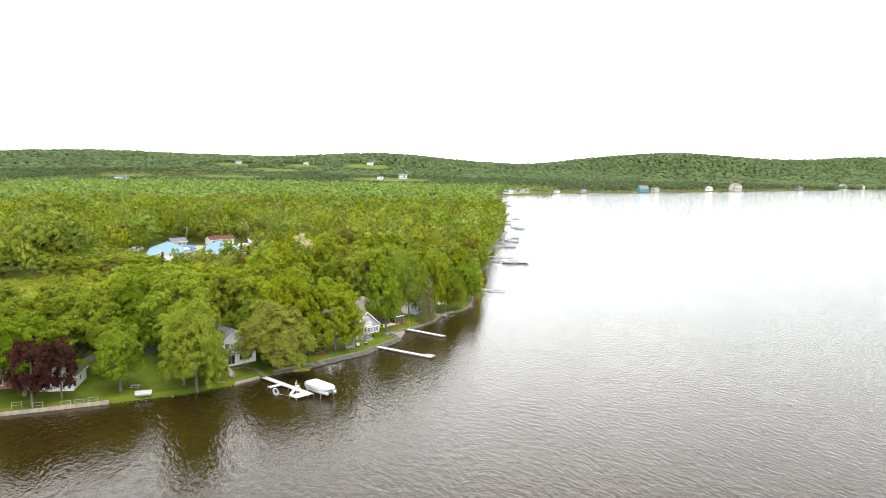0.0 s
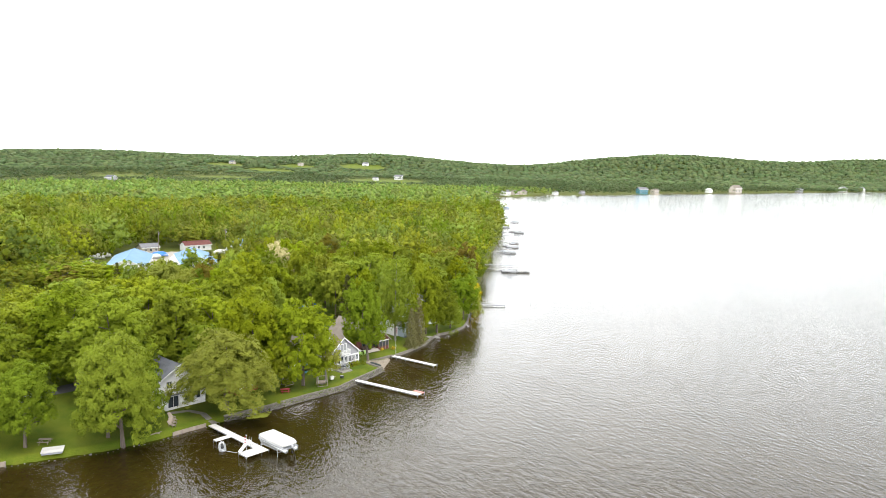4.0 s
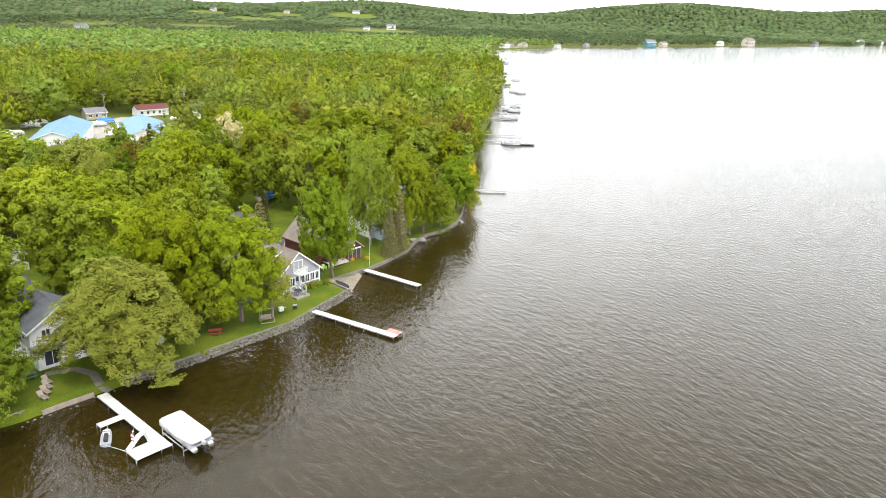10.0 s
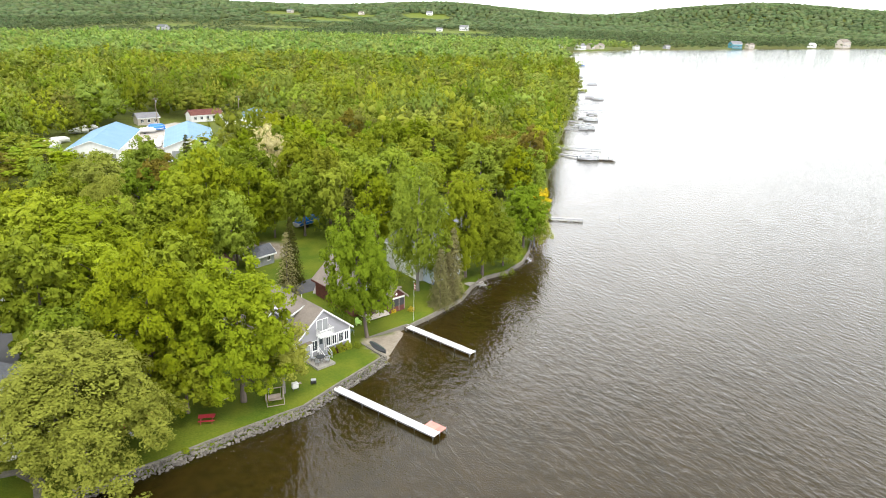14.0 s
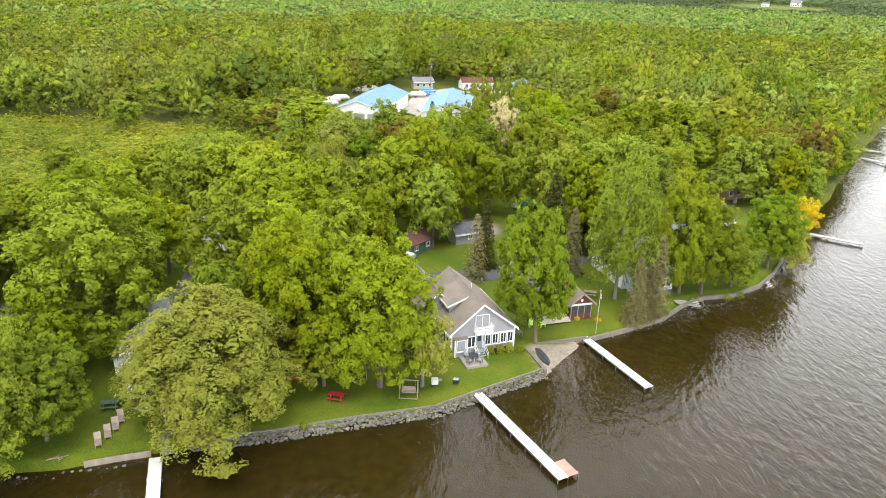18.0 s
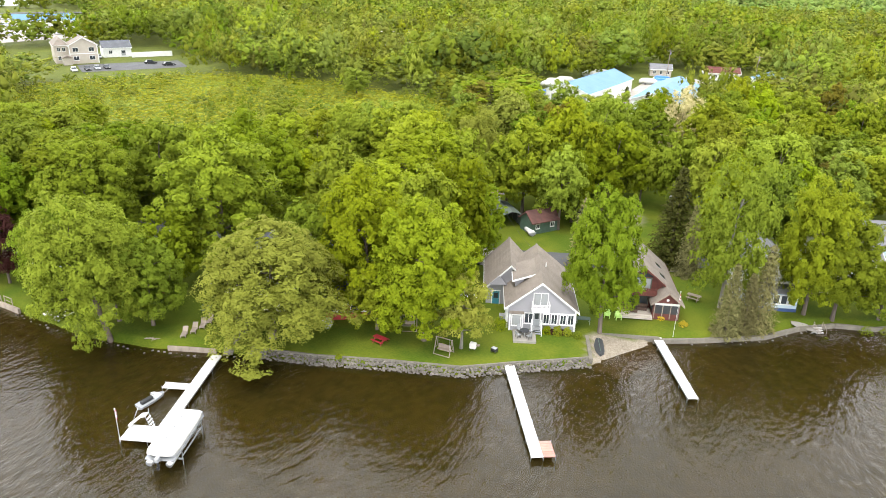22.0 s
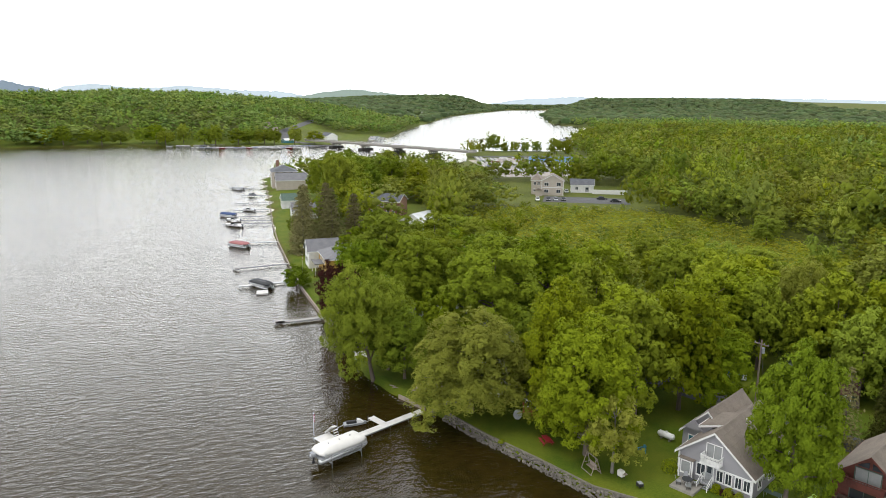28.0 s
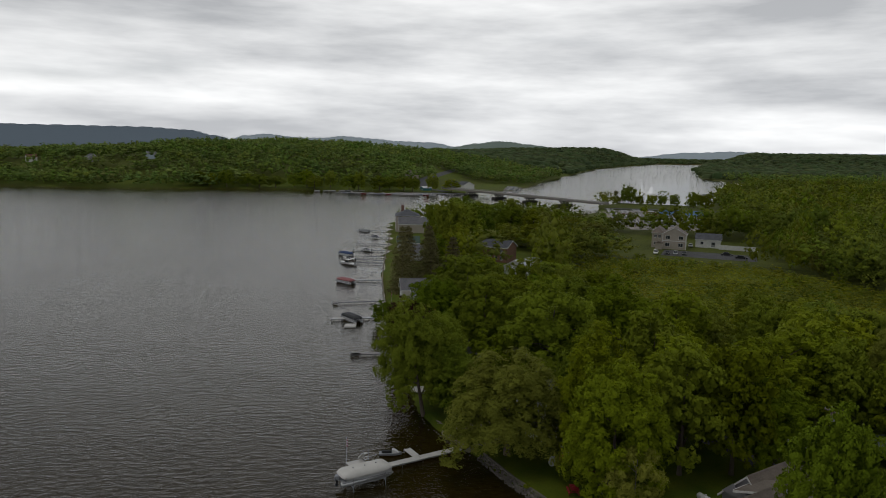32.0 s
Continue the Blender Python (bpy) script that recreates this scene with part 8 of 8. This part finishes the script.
for nm, lx, ly, tw, w, d in (("outdoor_sofa", 1.1, 1.35, 0, 1.7, 0.7), ("outdoor_sofa", 3.1, 1.45, 0, 1.4, 0.65), ("outdoor_table", 2.0, 0.62, 0, 0.9, 0.55)):
    so = thing(nm, RH_M @ pose(lx, ly, 0.4, rz=tw), "dark brown woven outdoor sofa on the deck" if "sofa" in nm else "low dark brown outdoor table on the deck", "sofa" if "sofa" in nm else "table")
    part("seat" if "sofa" in nm else "tabletop", soft_box(-w / 2, w / 2, -d / 2, d / 2, 0.02, 0.4, 0.04, 1), BROWNWICKER, so)
    if "sofa" in nm:
        part("backrest", soft_box(-w / 2, w / 2, d / 2 - 0.14, d / 2, 0.4, 0.78, 0.04, 1), BROWNWICKER, so)
        for e in (-1, 1):
            part("armrest", soft_box(e * w / 2 - 0.07, e * w / 2 + 0.07, -d / 2, d / 2 - 0.15, 0.4, 0.6, 0.03, 1), BROWNWICKER, so)
sh2 = thing("shed", on(-47.6, 206.0, 60), "small grey shed with a charcoal roof beside the sandy ground", "shed")
gable_x(sh2, -2, 2, 0, 3, 2.1, 3.2, GREYPLASTIC, SHINGLEDARK)
window(sh2, 0.8, 0.9, 0.7, 0.8, y=-0.01)
runabout(-59.5, 185.4, 60, "small boat with a blue cover parked on the grass", cover=BLUETARP, L=4.6, W=1.8, z=1.3)
log = thing("log_pile", on(-49.4, 133.6, 30), "pile of dead branches at the shore", "brushwood")
for i in range(9):
    part("branch", rods(((-0.9 + 0.1 * i, -0.4 + 0.09 * i, 0.08 + 0.04 * (i % 3)), (0.8 - 0.05 * i, 0.5 - 0.12 * i, 0.12 + 0.05 * (i % 2)), 0.045, 0.02)), WOOD, log)
raft = thing("swim_platform", on(-61.5, 125.2, 25), "pale wooden swim platform drawn up on the grass", "raft")
for i in range(8):
    part("plank", boxes((-1.5, 1.5, -1.2 + i * 0.3, -0.92 + i * 0.3, 0.32, 0.38)), DOCKWHITE, raft)
part("float", boxes((-1.4, 1.4, -1.1, -0.7, 0, 0.315), (-1.4, 1.4, 0.6, 1.0, 0, 0.315)), GREYPLASTIC, raft)
for k, (x, y) in enumerate(((-79.5, 114.9), (-76.5, 116.2), (-72.5, 118.2), (-70.6, 119.2), (-68.6, 120.3))):
    fr = thing("timber_trestle", on(x, y, 27), "pale wooden trestle standing on the grass", "trestle", "timber trestles")
    part("frame_post", rods(((-0.8, 0, 0), (-0.8, 0, 1.3), 0.06), ((0.8, 0, 0), (0.8, 0, 1.3), 0.06), sides=5), WOOD, fr)
    part("frame_rail", rods(((-0.8, 0, 1.25), (0.8, 0, 1.25), 0.05), ((-0.8, 0, 0.7), (0.8, 0, 0.7), 0.04), sides=5), WOOD, fr)


# sheds, poles, boats and cars behind the houses
cp = thing("carport", on(-55.6, 194.0, 72), "arched metal carport with a grey-green cover", "carport")
arch = [(-2.0, 0), (-2.0, 1.9), (-1.6, 2.55), (0, 3.0), (1.6, 2.55), (2.0, 1.9), (2.0, 0)]
inner = [(x * 0.97, z * 0.98 if z else 0) for x, z in arch]
part("cover", prism(arch + inner[::-1], 0, 6.5), mat("carport_sheet", (0.15, 0.185, 0.16), (0.11, 0.14, 0.12), rough=0.6, scale=0.8), cp)
for y in (0.1, 2.2, 4.3, 6.4):
    part("hoop", rods(*[((a[0] * 0.95, y, a[1] * 0.96), (b[0] * 0.95, y, b[1] * 0.96), 0.03) for a, b in zip(arch, arch[1:])]), STEEL, cp)
part("back_sheet", prism(inner, 6.4, 6.45), GREENPAINT, cp)
gs = thing("shed", on(-51.2, 197.6, 85), "green wooden shed with a dark red shingle roof", "shed")
gable_x(gs, -2.6, 2.6, 0, 3.4, 2.2, 3.5, GREENPAINT, REDSHINGLE, trim=None)
for x in (-1.5, 1.5):
    window(gs, x, 1.0, 0.7, 0.7, y=-0.01, panes=2)
for k, (x, y, rz) in enumerate([(-157, 297, 50), (-158, 303, 50), (-153, 291, 45), (-142, 329, 40), (-130, 322, 120), (-127.5, 313, 120), (-125, 306, 125), (-120, 352, 40), (-113, 362, 30), (-109, 366, 30), (-164, 322, 40), (-165, 329, 40)]):
    wb = thing("stored_boat", on(x, y, rz, 0.35), "boat shrink-wrapped in white plastic on a trailer", "boat", "stored boats")
    part("hull", hull_mesh(6.5, 2.3, 1.0), WHITE, wb)
    part("wrap", cover_mesh(6.2, 2.4, 0.9, 1.9, taper=0.4), CANVAS, wb, smooth=True)
    part("trailer", boxes((-3, 3.6, -0.1, 0.1, -0.1, 0.05), (-1.2, -0.6, -1.0, 1.0, -0.15, -0.05)), STEEL, wb)
    for s in (-1.05, 1.05):
        part("wheel", rods(((-0.9, s - 0.1, -0.05), (-0.9, s + 0.1, -0.05), 0.3), sides=10), BLACK, wb)
mb = thing("covered_boat", on(-52.4, 195.2, 160), "small boat under a white cover beside the shed", "boat")
part("hull", hull_mesh(3.2, 1.3, 0.6), GREYPLASTIC, mb)
part("cover", cover_mesh(2.6, 1.25, 0.6, 0.95, taper=0.4), CANVAS, mb, smooth=True)
for x, y, rz in ((-48.4, 231.5, 60), (-141, 334, 40), (-144, 339, 40), (-142, 277, 60), (-117, 359, 30)):
    wb = thing("stored_boat", on(x, y, rz, 0.35), "boat under a bright blue tarpaulin on a trailer", "boat", "stored boats")
    part("hull", hull_mesh(6.5, 2.3, 1.0), WHITE, wb)
    part("tarpaulin", cover_mesh(6.4, 2.5, 0.6, 1.8, taper=0.35), BLUETARP, wb, smooth=True)
    part("trailer", boxes((-3, 3.6, -0.1, 0.1, -0.1, 0.05)), STEEL, wb)
    for s in (-1.05, 1.05):
        part("wheel", rods(((-0.9, s - 0.1, -0.05), (-0.9, s + 0.1, -0.05), 0.3), sides=10), BLACK, wb)


def utility_pole(x, y, h, label="weathered wooden utility pole with a crossarm", arm=True, rz=40):
    u = thing("utility_pole", on(x, y, rz), label, "pole", "utility poles")
    part("pole", rods(((0, 0, -0.5), (0, 0, h), 0.16, 0.11), sides=8), POLEWOOD, u)
    if arm:
        part("crossarm", boxes((-1.1, 1.1, -0.06, 0.06, h - 0.7, h - 0.56)), POLEWOOD, u)
        for a in (-1.0, -0.4, 0.4, 1.0):
            part("insulator", rods(((a, 0, h - 0.56), (a, 0, h - 0.4), 0.05)), GREYPLASTIC, u)
        part("transformer", rods(((0.3, 0.1, h - 1.9), (0.3, 0.1, h - 1.1), 0.22), sides=10), GREYPLASTIC, u)
    return u


utility_pole(-50.9, 186.6, 9.5)
for x, y, h in ((-147.5, 346, 11), (-122, 364, 11), (-98, 131, 10), (-72, 158, 10), (-158, 92, 12), (-178, 96, 12)):
    utility_pole(x, y, h)
for a, b in (((-50.9, 186.6, 10), (-72, 158, 10.6)), ((-72, 158, 10.6), (-98, 131, 10.8)), ((-50.9, 186.6, 9.4), (-37, 184, 5.0))):
    n = 8
    pts = [Vector(a).lerp(Vector(b), i / n) - Vector((0, 0, 0.9 * 4 * (i / n) * (1 - i / n))) for i in range(n + 1)]
    bm = bmesh.new()
    rings = [[bm.verts.new(p + Vector((0.018 * math.cos(k * math.pi / 2), 0.018 * math.sin(k * math.pi / 2), 0.0)) + Vector((0, 0, 0.018 * (k % 2)))) for k in range(4)] for p in pts]
    for p, q in zip(rings, rings[1:]):
        for k in range(4):
            bm.faces.new((p[k], p[(k + 1) % 4], q[(k + 1) % 4], q[k]))
    tagged(part("overhead_wire", bm, BLACK), "thin sagging overhead wire between poles", "wire", "overhead wires")


def car(x, y, rz, paint, label):
    c = thing("car", on(x, y, rz, 0.07), label, "car", "parked cars")
    part("body", prism([(-2.2, 0.25), (2.2, 0.25), (2.25, 0.65), (1.2, 0.85), (-2.2, 0.9)], -0.88, 0.88), paint, c)
    part("cabin", prism([(-1.7, 0.88), (1.1, 0.86), (0.45, 1.42), (-1.2, 1.45)], -0.76, 0.76), GLASS, c)
    part("roof", prism([(-1.25, 1.44), (0.5, 1.41), (0.4, 1.48), (-1.15, 1.5)], -0.72, 0.72), paint, c)
    for i, j in ((-1.35, -0.86), (-1.35, 0.86), (1.4, -0.86), (1.4, 0.86)):
        w = part("wheel", rods(((i, j - 0.1, 0.3), (i, j + 0.1, 0.3), 0.33), sides=12), BLACK, c)
        part("rim", rods(((i, j - 0.11, 0.3), (i, j + 0.11, 0.3), 0.18), sides=8), STEEL, w)
    for s in (-0.6, 0.6):
        part("headlight", boxes((2.2, 2.26, s - 0.18, s + 0.18, 0.55, 0.68)), WHITE, c)


for x, y, rz, m, lab in [(-251, 160, 0, BLACK, "black car parked at the apartment building"), (-251.5, 163.2, 0, GREYPLASTIC, "grey car parked at the apartment building"), (-252, 166.5, 0, BLACK, "black car parked at the apartment building"),
                         (-258, 183, 92, BLACK, "black pickup parked at the fence"), (-251, 188, 92, BLACK, "black car parked at the fence"), (-250.5, 155.5, 0, WHITE, "white car parked at the apartment building"), (-280, 168.8, 0, GREYPLASTIC, "grey car parked by the white building"),
                         (-24.5, 238.5, 70, BLACK, "dark car parked among the trees"), (-92, 133.5, 35, GREYPLASTIC, "grey car parked beside the lane")]:
    car(x, y, rz, m, lab)

# causeway trees, shore trees of the opposite bank, far ridges
for x, y, R, H in ((-566, 108, 4.2, 9), (-562, 118, 7.0, 17), (-564, 127, 4.4, 10), (-566, 136, 4.6, 11), (-567, 145, 4.4, 10), (-562, 155, 4.8, 12), (-548, 170, 6.8, 15), (-545, 179, 6.2, 14)):
    plant("light", x, y, R, H, x, 1, cheap=True, group="trees along the causeway", sink=2.2)
for x, y, R, H in ((-240, 74, 9, 21), (-204, 82, 7.5, 23), (-229, 80, 7, 19), (-252, 66, 6, 15), (-236, 86, 6, 16), (-330, 42, 7, 15), (-312, 62, 7, 15), (-301, 76, 7, 15), (-345, 70, 8, 15), (-182, 84, 5, 12), (-210, 82, 6, 13), (-104, 99.5, 3.4, 6.5), (-163, 79, 3, 7)):
    plant("light" if R > 6.5 else "deep", x, y, R, H, y, 1, cheap=True, group="trees of the west shore")
for i in range(26):
    x, y = -540 - 2.2 * i + tree_rng.uniform(-10, 10), -300 + 9.5 * i + tree_rng.uniform(-4, 4)
    if shore_distance(np.array([x]), np.array([y]))[0] < 4:
        x -= 18
    if i % 3 != 2:
        plant(tree_rng.choice(("light", "maple", "bright", "light")), x, y, tree_rng.uniform(6, 10.5), tree_rng.uniform(12, 19), i, 0, cheap=True, group="trees of the opposite shore")

# backdrop hills: the blue of the haze is painted as their base colour
RIDGE = bpy.data.materials.new("far_ridge_blue_haze")
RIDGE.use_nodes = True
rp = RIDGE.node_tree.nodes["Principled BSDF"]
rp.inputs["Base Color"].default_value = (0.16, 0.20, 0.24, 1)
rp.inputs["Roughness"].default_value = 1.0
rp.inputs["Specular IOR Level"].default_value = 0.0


# paler copy: thicker haze painted on the fainter hills
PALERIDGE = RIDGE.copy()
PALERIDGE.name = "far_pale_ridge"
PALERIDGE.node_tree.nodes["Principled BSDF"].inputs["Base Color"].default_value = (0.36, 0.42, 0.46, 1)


# greener copy: wooded hill with some haze grey mixed into its colour
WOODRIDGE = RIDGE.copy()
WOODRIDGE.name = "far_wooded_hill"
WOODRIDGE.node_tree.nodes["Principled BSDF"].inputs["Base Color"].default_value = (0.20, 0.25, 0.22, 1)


def ridge(points, depth, label, material=RIDGE):
    """A long hill with a crest line: points of azimuth in degrees left of north and crest height, 4.6 km off."""
    vs, fs = [], []
    n = len(points)
    fine = []
    for (a0, h0), (a1, h1) in zip(points, points[1:]):
        for i in range(12):
            u = i / 12
            s = u * u * (3 - 2 * u)
            fine.append((a0 + (a1 - a0) * u, h0 + (h1 - h0) * s + 2.0 * math.sin(a0 * 9 + i * 1.9)))
    fine.append(points[-1])
    for a, h in fine:
        c, s = math.cos(radians(a)), -math.sin(radians(a))
        for r, z in ((depth - 250, -5), (depth, h), (depth + 200, -5)):
            vs.append((45 + s * r, 150 + c * r, z))
    for i in range(len(fine) - 1):
        for j in range(2):
            fs.append((i * 3 + j, i * 3 + j + 1, (i + 1) * 3 + j + 1, (i + 1) * 3 + j))
    ob = new("backdrop", poly_mesh("backdrop", np.array(vs), np.array(fs), material, smooth=True))
    return tagged(ob, label, "hills", kind="structure")


ridge([(158, 60), (150, 124), (141, 134), (136, 138), (132, 140), (129, 130), (127.2, 102), (124.5, 40)], 4500, "long mesa-shaped hill far beyond the lake, haze painted in as blue")
ridge([(127, 40), (125, 108), (123.4, 122), (120.8, 104), (119, 106), (117.4, 120), (115, 108), (113, 96), (110.4, 92), (107, 50)], 4650, "low hills on the horizon, haze painted in as pale blue", PALERIDGE)
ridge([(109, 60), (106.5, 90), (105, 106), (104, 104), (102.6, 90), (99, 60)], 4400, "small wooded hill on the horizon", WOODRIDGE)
ridge([(95, 20), (90, 62), (87, 74), (84, 66), (81.3, 74), (78, 76), (72, 72), (64, 62), (56, 78), (50, 30)], 4650, "low hills on the horizon, haze painted in as pale blue", PALERIDGE)
